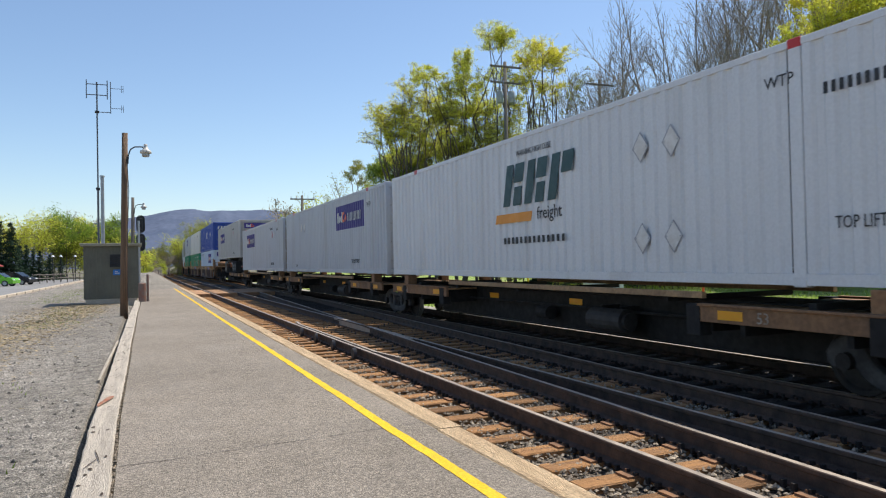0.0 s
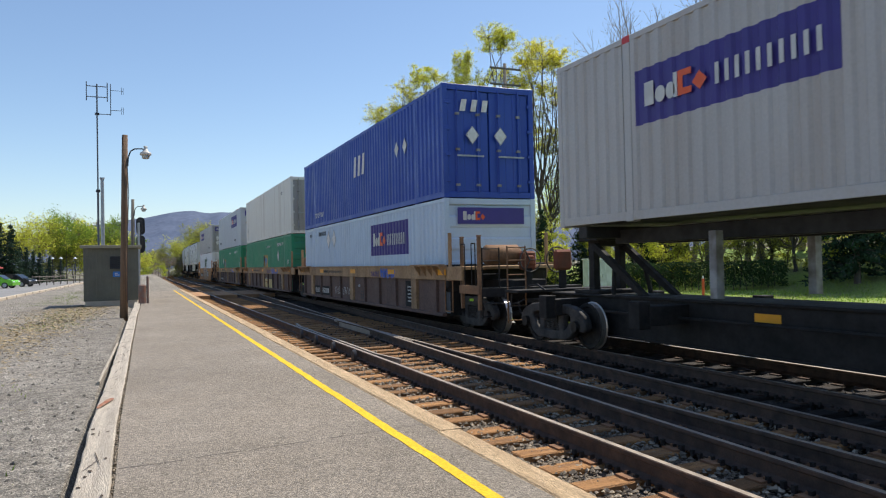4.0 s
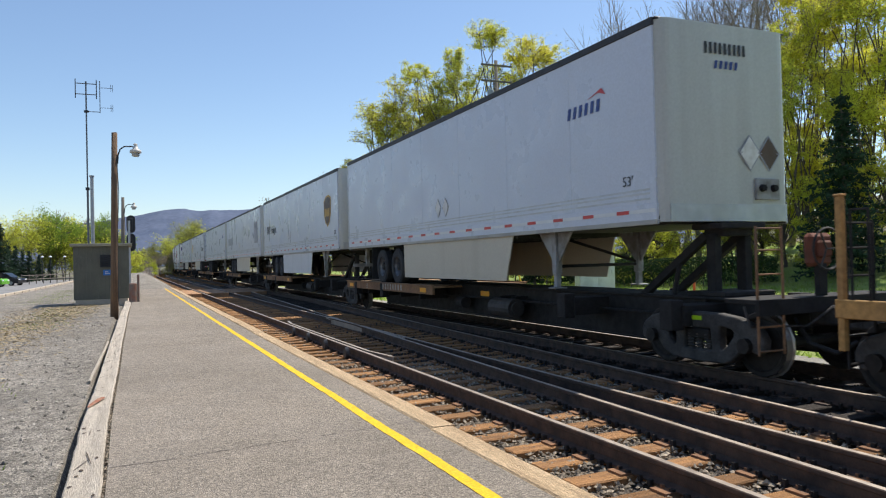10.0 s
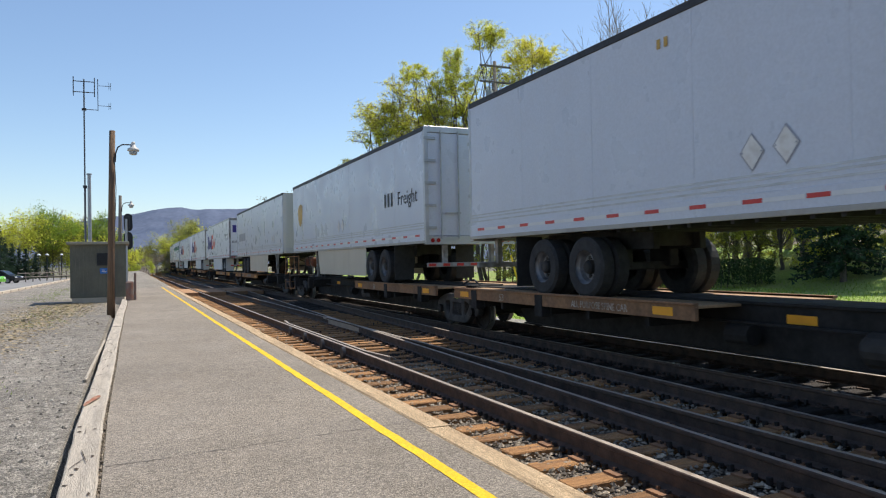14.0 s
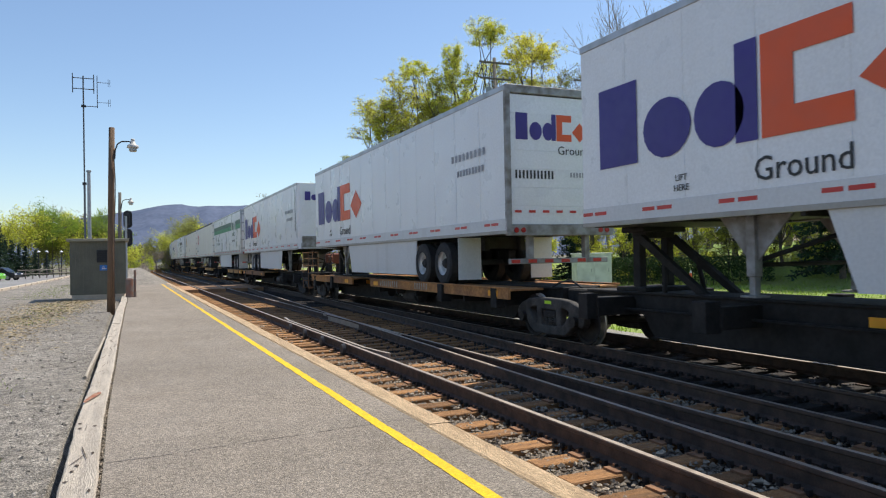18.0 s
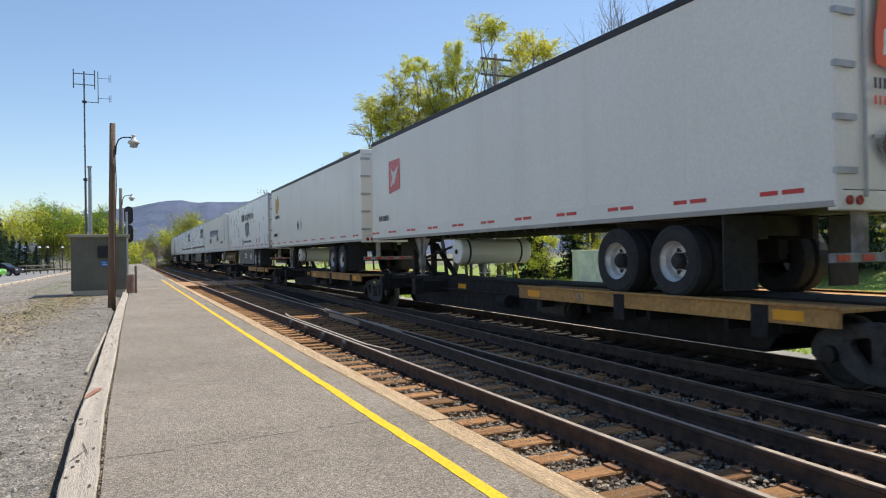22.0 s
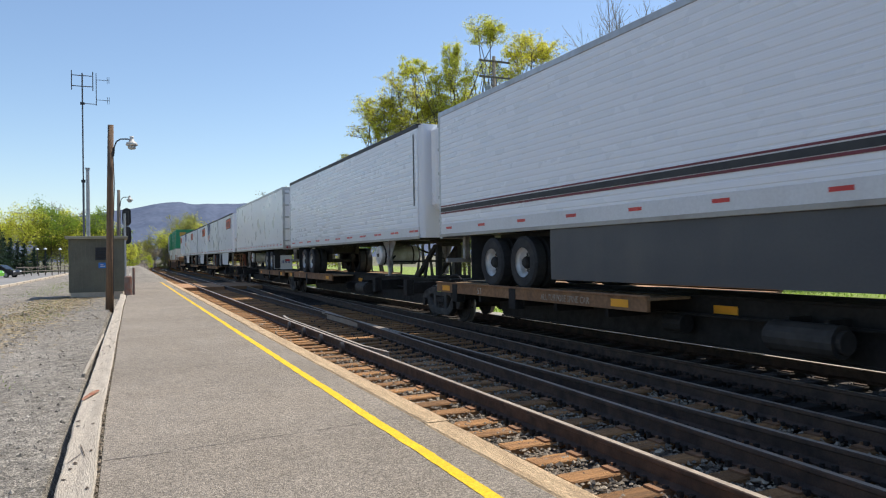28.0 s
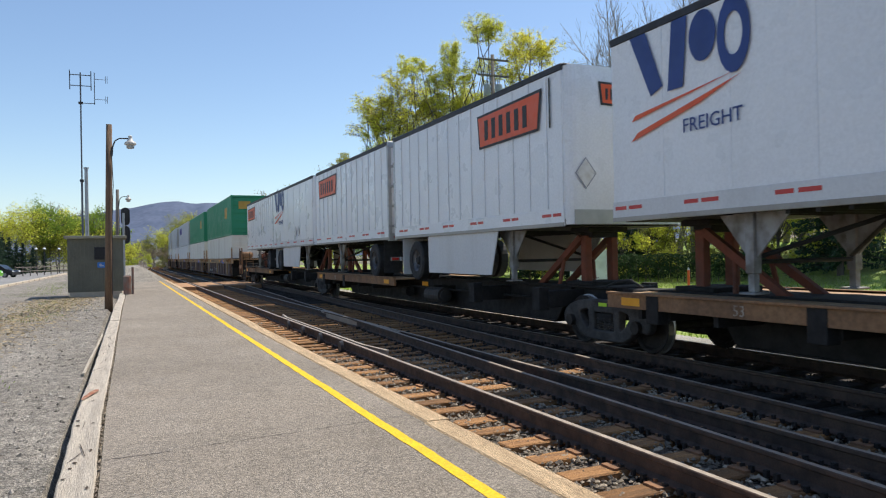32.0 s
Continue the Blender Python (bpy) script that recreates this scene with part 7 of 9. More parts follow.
diamonds(c, [(12.9, 5.0), (13.6, 5.0)])
bars_text("wordmark", 3, 0.9, 0.3, PLACARD, c, end_pose(-0.4, -CL - 0.035, HIGH + 2.2), 0.3, 0.2)
diamond(c, 0, 0, m=end_pose(-0.5, -CL - 0.035, HIGH + 1.6))
diamond(c, 0, 0, m=end_pose(0.3, -CL - 0.035, HIGH + 1.6))
ride(c, 94.79)


def domestic(c, u_panel, u_dia, end_wall=True):
    """The yellow panel and white marks of the green boxes."""
    z = LOW
    u0, u1 = u_panel
    w = u1 - u0
    mark("logo", [("bar", 0.06 * w, 0.22 * w, 0.1, 0.75), ("bar", 0.26 * w, 0.44 * w, 0.42, 0.75)], INK, c, on_side(u0, 1.5 + 0.02))
    mark("logo", [("bar", 0.5 * w, 0.66 * w, 0.1, 0.6), ("disc", 0.82 * w, 0.45, 0.1 * w, 0.15)], mat("sky blue sign paint", (0.1, 0.3, 0.5)), c, on_side(u0, 1.5 + 0.02))
    diamond(c, u_dia, 2.2, r=0.24)
    lettering("stencil", "53'", 0.34, on_side(15.5, 1.72), c, CHALK)
    lettering("stencil", "WARNING HIGH CUBE", 0.17, on_side(9.4, 2.72), c, CHALK, stretch=0.7)
    lettering("stencil", "WTP", 0.22, on_side(14.0, 2.75), c, CHALK)
    id_bars(c, 13.0, 2.72, CHALK, n=10, w=1.3, h=0.18)
    mark("sign", [("bar", -0.3, 0.3, 0, 0.38)], GOLD, c, end_pose(-0.3, -CL - 0.012, LOW + 1.85))
    mark("logo", [("bar", -0.25, -0.18, 0.06, 0.32), ("bar", -0.15, -0.04, 0.18, 0.32)], INK, c, end_pose(-0.3, -CL - 0.016, LOW + 1.85))
    bars_text("fleet_number", 7, 0.9, 0.16, CHALK, c, end_pose(0.55, -CL - 0.03, LOW + 1.62))
    diamond(c, 0, 0, r=0.2, m=end_pose(0.8, -CL - 0.03, LOW + 1.15))


c = container("dark green corrugated container with yellow panel in a well car", LOW, GREEN_BOX, [(7.45, 9.0, 1.5, 2.3, GOLD)], near="wall")
domestic(c, (7.45, 9.0), 12.63)
ride(c, 114.57)
c = container("chalky grey corrugated container with rust-streaked doors", HIGH, OLD_GREY_BOX, near="doors")
lettering("stencil", "53'", 0.3, on_side(0.9, HIGH + 0.75), c, INK)
lettering("stencil", "WTP", 0.2, on_side(13.9, HIGH + 2.2), c, INK)
parcel_logo(c, end_pose(0.3, -CL - 0.035, HIGH + 2.25), 0.5, 0.2, TEAL_INK, STRIPE_GREEN)
bars_text("fleet_number", 9, 0.9, 0.13, INK, c, end_pose(0.55, -CL - 0.035, HIGH + 1.9))
mark("placard", [("bar", 0, 0.3, 0, 0.3)], AMBER, c, end_pose(0.6, -CL - 0.035, HIGH + 0.75))
ride(c, 114.57)

c = container("dark green corrugated container beneath a grey one", LOW, GREEN_BOX, [(4.72, 6.04, 1.5, 2.3, GOLD)], near="doors")
domestic(c, (4.72, 6.04), 3.9)
ride(c, 134.31)
c = container("pale grey corrugated container stacked on a green one", HIGH, GREY_BOX, parcel_panel(10.38, 14.1, 4.84, 5.76), sign=PURPLE)
panel_words(c, 10.38, 4.84, 3.7, 0.9)
small_writing(c, 12.9, 3.7, size=0.24)
small_writing(c, 1.9, 3.75, size=0.24)
diamonds(c, [(3.6, 5.3), (4.2, 5.3)])
diamond(c, 0, 0, m=end_pose(-0.75, -CL - 0.012, HIGH + 1.75), material=GOLD)
diamond(c, 0, 0, m=end_pose(-0.2, -CL - 0.012, HIGH + 1.75), material=GOLD)
bars_text("fleet_number", 2, 0.12, 1.6, INK, c, end_pose(1.1, -CL - 0.012, HIGH + 0.8), 0.4)
ride(c, 134.31)

# single orange well car
well_unit(160.4, 138.5, "orange", 158.14, first=True, last=True)
c = container("white corrugated container with green slanted logo in an orange well car", LOW, WHITE_BOX, near="doors")
slant_logo(c, on_side(7.07, 1.76), 2.65, 0.86, GREEN_INK)
mark("logo_bar", [("bar", 0, 1.3, 0, 0.1)], AMBER, c, on_side(6.94, 1.6))
lettering("stencil", "53'", 0.3, on_side(14.9, 2.05), c, INK)
lettering("stencil", "WARNING HIGH CUBE", 0.13, on_side(8.6, 2.75), c, INK, stretch=0.7)
diamonds(c, [(2.9, 2.3), (3.5, 2.3)])
diamond(c, 0, 0, r=0.24, m=end_pose(-0.75, -CL - 0.035, LOW + 1.9))
diamond(c, 0, 0, r=0.24, m=end_pose(-0.25, -CL - 0.035, LOW + 1.9))
lettering("stencil", "WARNING", 0.17, end_pose(-0.6, -CL - 0.035, LOW + 1.45), c, INK)
lettering("stencil", "HIGH CUBE", 0.17, end_pose(-0.6, -CL - 0.035, LOW + 1.22), c, INK)
bars_text("fleet_number", 6, 0.6, 0.15, INK, c, end_pose(0.7, -CL - 0.035, LOW + 1.75))
ride(c, 158.14)
c = container("tan grey corrugated container stacked on a white one", HIGH, TAN_GREY_BOX, parcel_panel(2.34, 6.15, 4.9, 5.72), near="doors", sign=PURPLE)
panel_words(c, 2.34, 4.9, 3.8, 0.82)
small_writing(c, 13.0, 3.72, size=0.26)
diamonds(c, [(9.43, 4.35)], material=SHIELD_BROWN, r=0.15)
diamonds(c, [(12.0, 5.1), (12.7, 5.1)])
bars_text("fleet_number", 9, 0.9, 0.14, INK, c, end_pose(0.65, -CL - 0.035, HIGH + 1.78))
diamond(c, 0, 0, r=0.2, m=end_pose(-0.7, -CL - 0.035, HIGH + 1.5))
diamond(c, 0, 0, r=0.2, m=end_pose(-0.7, -CL - 0.035, HIGH + 1.0))
ride(c, 158.14)

# five-platform spine car with grey trailers
for far, near, wf, kw in ((179.8, 161.3, True, dict(first=True)), (197.2, 179.8, True, {}), (214.5, 197.2, True, {}), (232.5, 214.5, True, dict(text="ALL PURPOSE SPINE CAR")), (250.9, 232.5, False, dict(last=True))):
    spine_unit(far, near, wf, **kw)


def spine_of(far):
    """The car whose far joint starts at the distance given."""
    return [ob for ob, q in MOVERS if q == far and ob.name.startswith("spine_car")][0]


def grey_trailer(label, c, nose_near=True, skirt=SKIRT_CREAM, rim=None, shift=0.0, **kw):
    th = trailer(label, TL, GREY_TRAILER, nose_near, "panel", skirt, (5.4, 11.7) if nose_near else (5.2, 11.6), (2.95 + shift, 4.3 + shift) if nose_near else (3.4, 4.7), rim or RIM_DARK, "redwhite", roof_dark=True, stripe=True, nose_m=NOSE_GREY, **kw)
    return ride(th, c)


def swoosh_logo(th, u, z, w=1.0):
    bars_text("wordmark", 6, w, 0.2, NAVY, th, on_side(u, z), 0.25, 0.2)
    mark("swoosh", [("poly", [(0, 0), (0.3 * w, 0.06), (0.5 * w, 0.0), (0.4 * w, 0.12)])], TAPE_RED, th, on_side(u + 0.1, z + 0.24))


t8 = grey_trailer("pale blue-grey box trailer with cream skirts and navy mark", 179.15, shift=0.5)
swoosh_logo(t8, 14.3, 3.98)
lettering("stencil", "53'", 0.22, on_side(15.4, 2.68), t8, INK)
diamonds(t8, [(8.0, 2.9), (8.45, 2.9)])
bars_text("fleet_number", 9, 0.85, 0.17, INK, t8, end_pose(0.0, -TL - 0.014, 4.62))
bars_text("wordmark", 5, 0.5, 0.12, NAVY, t8, end_pose(0.0, -TL - 0.014, 4.4), 0.25, 0.2)
diamond(t8, 0, 0, r=0.2, m=end_pose(0.42, -TL - 0.014, 3.15))
diamond(t8, 0, 0, r=0.2, m=end_pose(0.82, -TL - 0.014, 3.15), material=SHIELD_BROWN)

t9 = grey_trailer("pale blue-grey box trailer with a brown and gold shield", 196.57, skirt=SKIRT_WHITE, shift=0.5)
sh = [(0, 0), (0.3, 0.18), (0.5, 0.5), (0.55, 1.12), (0.2, 1.24), (-0.2, 1.2), (-0.55, 1.02), (-0.5, 0.45), (-0.3, 0.15)]
mark("shield", [("poly", [(p[0] * 1.0, p[1]) for p in sh])], GOLD, t9, on_side(14.53, 3.0))
mark("shield", [("poly", [(p[0] * 0.86, 0.07 + p[1] * 0.88) for p in sh])], SHIELD_BROWN, t9, on_side(14.53, 3.0, -1.307))
mark("shield_mark", [("bar", -0.32, -0.16, 0.4, 0.72), ("disc", 0.0, 0.56, 0.12, 0.17), ("bar", 0.16, 0.34, 0.4, 0.72)], GOLD, t9, on_side(14.53, 3.0, -1.311))
bars_text("wordmark", 3, 0.85, 0.42, INK, t9, on_side(1.55, 3.26), 0.5)
lettering("wordmark", "Freight", 0.56, on_side(3.0, 3.26), t9, INK)
lettering("stencil", "53'", 0.22, on_side(15.6, 2.68), t9, INK)
diamonds(t9, [(6.9, 2.95), (7.35, 2.95)])

t10 = grey_trailer("pale blue-grey box trailer with grey film patches", 213.9)
mark("film_patch", [("bar", 0, 1.26, 0, 1.28)], OLD_PATCH, t10, on_side(13.78, 2.93))
swoosh_logo(t10, 14.4, 3.88)
mark("film_patch", [("bar", 0, 2.7, 0, 0.5)], OLD_PATCH, t10, on_side(1.06, 3.12))
lettering("stencil", "53", 0.22, on_side(15.5, 2.68), t10, TEAL_INK)
diamonds(t10, [(6.9, 2.95), (7.35, 2.95)])
bars_text("roof_tag", 2, 0.3, 0.14, GOLD, t10, on_side(5.2, 4.7), 0.3)

scrawl(spine_of(232.5), side_pose(-0.48, -12.7, 0.42), 0.95, 0.4, CHALK, random.Random(61), 0.018)
t11 = grey_trailer("pale blue-grey box trailer with faded placards", 231.16, skirt=None)
swoosh_logo(t11, 14.46, 3.86)
lettering("stencil", "52", 0.22, on_side(15.5, 2.68), t11, INK)
diamonds(t11, [(7.92, 2.88), (8.42, 2.91)])
bars_text("roof_tag", 2, 0.3, 0.14, GOLD, t11, on_side(6.4, 4.6), 0.3)

t12 = grey_trailer("pale grey box trailer with closed swing doors", 249.93, False, SKIRT_CREAM)
bars_text("wordmark", 3, 0.85, 0.4, INK, t12, on_side(13.4, 3.2), 0.5)
lettering("wordmark", "Freight", 0.54, on_side(14.85, 3.2), t12, INK)
mark("shield", [("poly", [(p[0] * 0.8, p[1] * 0.8) for p in sh])], GOLD, t12, on_side(1.6, 3.2))
diamonds(t12, [(7.9, 2.9), (8.4, 2.9)])

# three-platform spine car
for far, near, wf, kw in ((270.3, 251.8, True, dict(first=True, decks=((1.2, 10.4),))), (290.3, 270.3, False, dict(decks=((9.0, 18.2),), text="ALL PURPOSE SPINE CAR")), (309.0, 290.3, False, dict(last=True, decks=((8.8, 17.7), (1.0, 6.8))))):
    spine_unit(far, near, wf, sill_m=CAR_ORANGE, **kw)
for far, u, n, w in ((179.8, 5.2, 9, 2.0), (270.3, 4.87, 6, 0.95), (270.3, 7.45, 9, 1.75), (309.0, 10.6, 9, 1.6), (309.0, 13.1, 6, 0.95)):
    bars_text("fleet_number", n, w, 0.17, FADED, spine_of(far), side_pose(-1.375, -u, 0.79))
t13 = grey_trailer("pale blue-grey box trailer with a long grey patch", 268.4)
mark("film_patch", [("bar", 0, 2.7, 0, 0.5)], OLD_PATCH, t13, on_side(1.06, 3.12))
diamonds(t13, [(13.2, 2.9), (13.7, 2.9)])
lettering("stencil", "53'", 0.22, on_side(15.5, 2.68), t13, INK)


def parcel_trailer(label, c, nose_near, skirt_span):
    th = trailer(label, TL, WHITE_TRAILER, nose_near, "rivet", SKIRT_WHITE, skirt_span, (3.7, 5.1) if nose_near else (3.4, 4.7), RIM_STEEL, "pair", doors="roll")
    parcel_logo(th, on_side(0.62, 2.98, -1.31), 5.75, 1.25, PURPLE, ORANGE, (1.5, 0.28, None, 3.75, -0.5))
    bars_text("wordmark", 9, 1.8, 0.16, OLD_PATCH, th, on_side(14.4, 3.8, -1.31), 0.5)
    bars_text("wordmark", 9, 1.4, 0.14, OLD_PATCH, th, on_side(14.5, 3.45, -1.31), 0.5)
    lettering("stencil", "LIFT", 0.13, on_side(2.45, 2.62, -1.31), th, INK)
    lettering("stencil", "HERE", 0.13, on_side(2.45, 2.48, -1.31), th, INK)
    if nose_near:
        parcel_logo(th, end_pose(-0.95, -TL - 0.014, 4.3), 1.6, 0.4, PURPLE, ORANGE, (0.5, 0.12, OLD_PATCH, 1.2, -0.2))
        bars_text("fleet_number", 2, 0.16, 1.9, INK, th, on_side(15.75, 2.9, -1.31), 0.5)
        part("nose_grille", boxes((-1.1, 1.1, -TL - 0.03, -TL - 0.014, 2.18, 2.68), bevel=0.004), LEG_GREY, th)
    else:
        parcel_logo(th, end_pose(-1.05, -TL + 0.055, 4.0), 1.75, 0.55, PURPLE, ORANGE, (0.75, 0.17, INK, 1.4, -0.28))
        bars_text("fleet_number", 11, 0.95, 0.17, INK, th, end_pose(-0.6, -TL + 0.055, 3.2))
        bars_text("wordmark", 8, 0.6, 0.1, OLD_PATCH, th, end_pose(0.55, -TL + 0.055, 3.25))
        bm = bmesh.new()
        for k in range(7):
            box(bm, -1.1 + k * 0.33, -0.95 + k * 0.33, -TL + 0.045, -TL + 0.055, 2.5, 2.55)
        tagged(part("red_tape", bm, TAPE_RED, th), kind="stuff")
    return ride(th, c)


parcel_trailer("white parcel trailer with purple and orange logo and roll door", 288.85, False, (5.1, 11.5))
parcel_trailer("white parcel trailer with purple and orange logo and roll door", 307.5, False, (5.1, 11.5))
scrawl(spine_of(309.0), side_pose(-0.48, -8.8, 0.4), 1.0, 0.4, CHALK, random.Random(62), 0.02)

# five-platform spine car
for far, near, wf, kw in ((327.8, 309.9, True, dict(first=True)), (345.4, 327.8, False, {}), (362.7, 345.4, False, {}), (379.8, 362.7, False, {}), (397.3, 379.8, False, dict(last=True))):
    spine_unit(far, near, wf, sill_m=CAR_MUSTARD if far > 330 else None, **kw)
parcel_trailer("white parcel trailer with purple and orange logo, nose forward", 326.99, True, (5.95, 12.4))

t17 = trailer("white freight trailer with two-tone green stripe", TL, WHITE_TRAILER, False, "rivet", SKIRT_WHITE, (5.2, 12.2), (2.1, 3.4), RIM_STEEL, "pair", tank=None, rail_m=ALU)
for u0, u1 in ((0.1, 11.4), (13.75, 16.0)):
    mark("stripe", [("bar", 0, u1 - u0, 0, 0.3)], STRIPE_GREEN, t17, on_side(u0, 3.85, -1.31))
    mark("stripe", [("bar", 0, u1 - u0, 0, 0.3)], STRIPE_DARK, t17, on_side(u0, 4.15, -1.31))
mark("chevron", [("poly", [(0, 0.3), (0.16, 0.62), (0.24, 0.62), (0.08, 0.3), (0.24, -0.02), (0.16, -0.02)])], STRIPE_DARK, t17, on_side(11.45, 3.85, -1.31))
mark("chevron", [("poly", [(0.24, 0.3), (0.08, 0.62), (0, 0.62), (0.16, 0.3), (0, -0.02), (0.08, -0.02)])], STRIPE_DARK, t17, on_side(13.45, 3.85, -1.31))
mark("logo", [("poly", [(0, 0), (0.46, 0), (0.56, 0.52), (0.1, 0.52)]), ("bar", 0.62, 0.8, 0.22, 0.3), ("poly", [(0.84, 0), (1.22, 0), (1.26, 0.3), (1.12, 0.3), (1.16, 0.52), (0.94, 0.52)])], STRIPE_DARK, t17, on_side(11.9, 3.86, -1.31))
lettering("wordmark", "CARRIERS", 0.36, on_side(12.6, 3.4, -1.31), t17, STRIPE_DARK, stretch=0.9)
bars_text("wordmark", 10, 1.5, 0.16, INK, t17, on_side(12.6, 2.98, -1.31), 0.35)
lettering("slogan", "Available", 0.26, on_side(3.3, 3.26, -1.31), t17, STRIPE_DARK)
lettering("slogan", "Liftgate Service", 0.26, on_side(3.4, 2.94, -1.31), t17, STRIPE_DARK)
diamonds(t17, [(7.6, 3.0), (8.2, 3.0), (8.7, 3.0)], r=0.14, dx=-1.31)
mark("placard", [("bar", -0.05, 0.8, 0, 1.3)], STRIPE_GREEN, t17, end_pose(-0.7, -TL - 0.06, 3.2))
for k in range(4):
    bars_text("wordmark", 3, 0.5, 0.15, INK, t17, end_pose(-0.3, -TL - 0.064, 3.3 + 0.28 * k))
ride(t17, 344.76)


def arrow_trailer(label, c, red):
    th = trailer(label, TL, CREAM_TRAILER, False, "panel", None, (5, 6), (2.6, 3.9), RIM_STEEL, "pair", roof_dark=True, tank=10.2)
    if red:
        mark("emblem", [("poly", [(0, 0), (0.9, 0.1), (0.9, 0.95), (0, 0.95)])], TAPE_RED, th, on_side(1.7, 3.38))
        mark("emblem", [("poly", [(0.15, 0.2), (0.5, 0.3), (0.8, 0.75), (0.4, 0.6), (0.15, 0.75), (0.3, 0.45)])], PLACARD, th, on_side(1.7, 3.38, -1.307))
    else:
        mark("emblem", [("poly", [(0, 0), (0.5, -0.1), (1.0, 0.35), (0.7, 0.9), (0.3, 0.6), (0, 0.8)])], GOLD, th, on_side(1.2, 3.85))
        bars_text("wordmark", 9, 1.1, 0.14, INK, th, on_side(1.7, 3.55), 0.3)
        diamonds(th, [(6.5, 3.0)], material=SHIELD_BROWN)
        diamonds(th, [(7.1, 3.0)])
    bars_text("fleet_number", 8, 0.9, 0.16, INK, th, on_side(1.2, 2.62), 0.3)
    mark("emblem", [("poly", [(0, 0.1), (0.55, 0), (0.62, 0.5), (0.62, 1.0), (0.1, 0.9), (0, 0.5)])], ORANGE, th, end_pose(-0.72, -TL - 0.06, 3.55))
    mark("emblem", [("poly", [(0.05, 0.7), (0.6, 0.6), (0.62, 1.05), (0.1, 1.15)])], GOLD, th, end_pose(-0.72, -TL - 0.056, 3.55))
    mark("emblem", [("poly", [(0.12, 0.2), (0.35, 0.3), (0.55, 0.7), (0.3, 0.55), (0.15, 0.5)])], PLACARD, th, end_pose(-0.72, -TL - 0.064, 3.55))
    bars_text("wordmark", 9, 0.7, 0.12, INK, th, end_pose(-0.4, -TL - 0.06, 3.38))
    bars_text("wordmark", 9, 0.7, 0.1, ORANGE, th, end_pose(-0.4, -TL - 0.06, 3.2))
    diamond(th, 0, 0, r=0.17, m=end_pose(-0.5, -TL - 0.06, 2.75), material=SHIELD_BROWN)
    return ride(th, c)


arrow_trailer("off-white box trailer with a red emblem and dark roof rail", 362.14, True)
arrow_trailer("off-white box trailer with orange emblem on its doors", 379.33, False)

t20 = trailer("white box trailer with a dark badge and grey skirts", TL, WHITE_TRAILER, False, "plain", SKIRT_GREY, (5.2, 11.9), (3.4, 4.7), RIM_STEEL, "pair")
bars_text("wordmark", 5, 1.35, 0.44, INK, t20, on_side(6.77, 3.95), 0.5)
lettering("wordmark", "INTERMODAL", 0.56, on_side(9.33, 3.96), t20, INK, stretch=0.98)
mark("badge", [("poly", [(0, 0), (0.6, 0.25), (0.85, 0.85), (0.6, 1.0), (-0.6, 1.0), (-0.85, 0.85), (-0.6, 0.25)])], TEAL_INK, t20, on_side(8.4, 2.82))
mark("badge", [("poly", [(0, 0.2), (0.1, 0.2), (0.4, 0.85), (0.25, 0.85)]), ("poly", [(0, 0.2), (-0.1, 0.2), (-0.4, 0.85), (-0.25, 0.85)]), ("bar", -0.05, 0.05, 0.3, 0.9)], OLD_PATCH, t20, on_side(8.4, 2.82, -1.307))
mark("placard", [("bar", 0, 0.22, 0, 0.24)], PURPLE, t20, on_side(12.1, 2.45))
mark("placard", [("bar", 0, 0.22, 0, 0.28)], AMBER, t20, on_side(12.9, 2.42))
diamonds(t20, [(9.45, 1.62), (9.85, 1.62)], dx=-1.266, r=0.17)
mark("badge", [("poly", [(0, 0.02), (0.74, 0.0), (0.78, 0.3), (0.06, 0.32)])], PLACARD, t20, on_side(7.1, 1.52, -1.266))
mark("badge", [("disc", 0.2, 0.15, 0.12, 0.09), ("disc", 0.42, 0.15, 0.08, 0.08), ("disc", 0.62, 0.16, 0.09, 0.09)], STRIPE_GREEN, t20, on_side(7.1, 1.52, -1.27))
bars_text("wordmark", 16, 3.2, 0.13, INK, t20, on_side(8.6, 2.52), 0.5)
bars_text("wordmark", 5, 0.9, 0.4, INK, t20, end_pose(-0.55, -TL - 0.06, 4.2), 0.1)
ride(t20, 396.42)

# five-platform spine car with reefers
for far, near, wf, kw in ((415.9, 398.2, True, dict(first=True)), (432.8, 415.9, True, {}), (450.2, 432.8, True, dict(text="ALL PURPOSE SPINE CAR")), (467.8, 450.2, True, {}), (485.5, 467.8, False, dict(last=True))):
    spine_unit(far, near, wf, **kw)
t21 = trailer("off-white refrigerated trailer with navy wordmark", TL, CREAM_TRAILER, True, "plain", None, (5, 6), (2.95, 4.3), RIM_DARK, "sparse", reefer=True, tank=12.6)
bars_text("wordmark", 8, 3.3, 0.5, NAVY, t21, on_side(6.3, 3.55), 0.2, 0.15)
bars_text("wordmark", 11, 3.4, 0.36, NAVY, t21, on_side(9.8, 3.6), 0.45)
mark("rule", [("bar", 0, 6.8, 0, 0.05)], NAVY, t21, on_side(4.7, 3.46))
mark("wordmark_dot", [("disc", 0, 0, 0.36, 0.26), ("disc", 0.8, 0, 0.36, 0.26)], NAVY, t21, on_side(4.9, 3.1))
mark("wordmark_dot", [("disc", 0, 0, 0.3, 0.26), ("disc", 0.66, 0, 0.3, 0.26)], NAVY, t21, on_side(10.6, 3.2))
bars_text("fleet_number", 10, 1.6, 0.16, INK, t21, on_side(13.9, 2.75))
lettering("stencil", "53'", 0.22, on_side(8.0, 2.55), t21, INK)
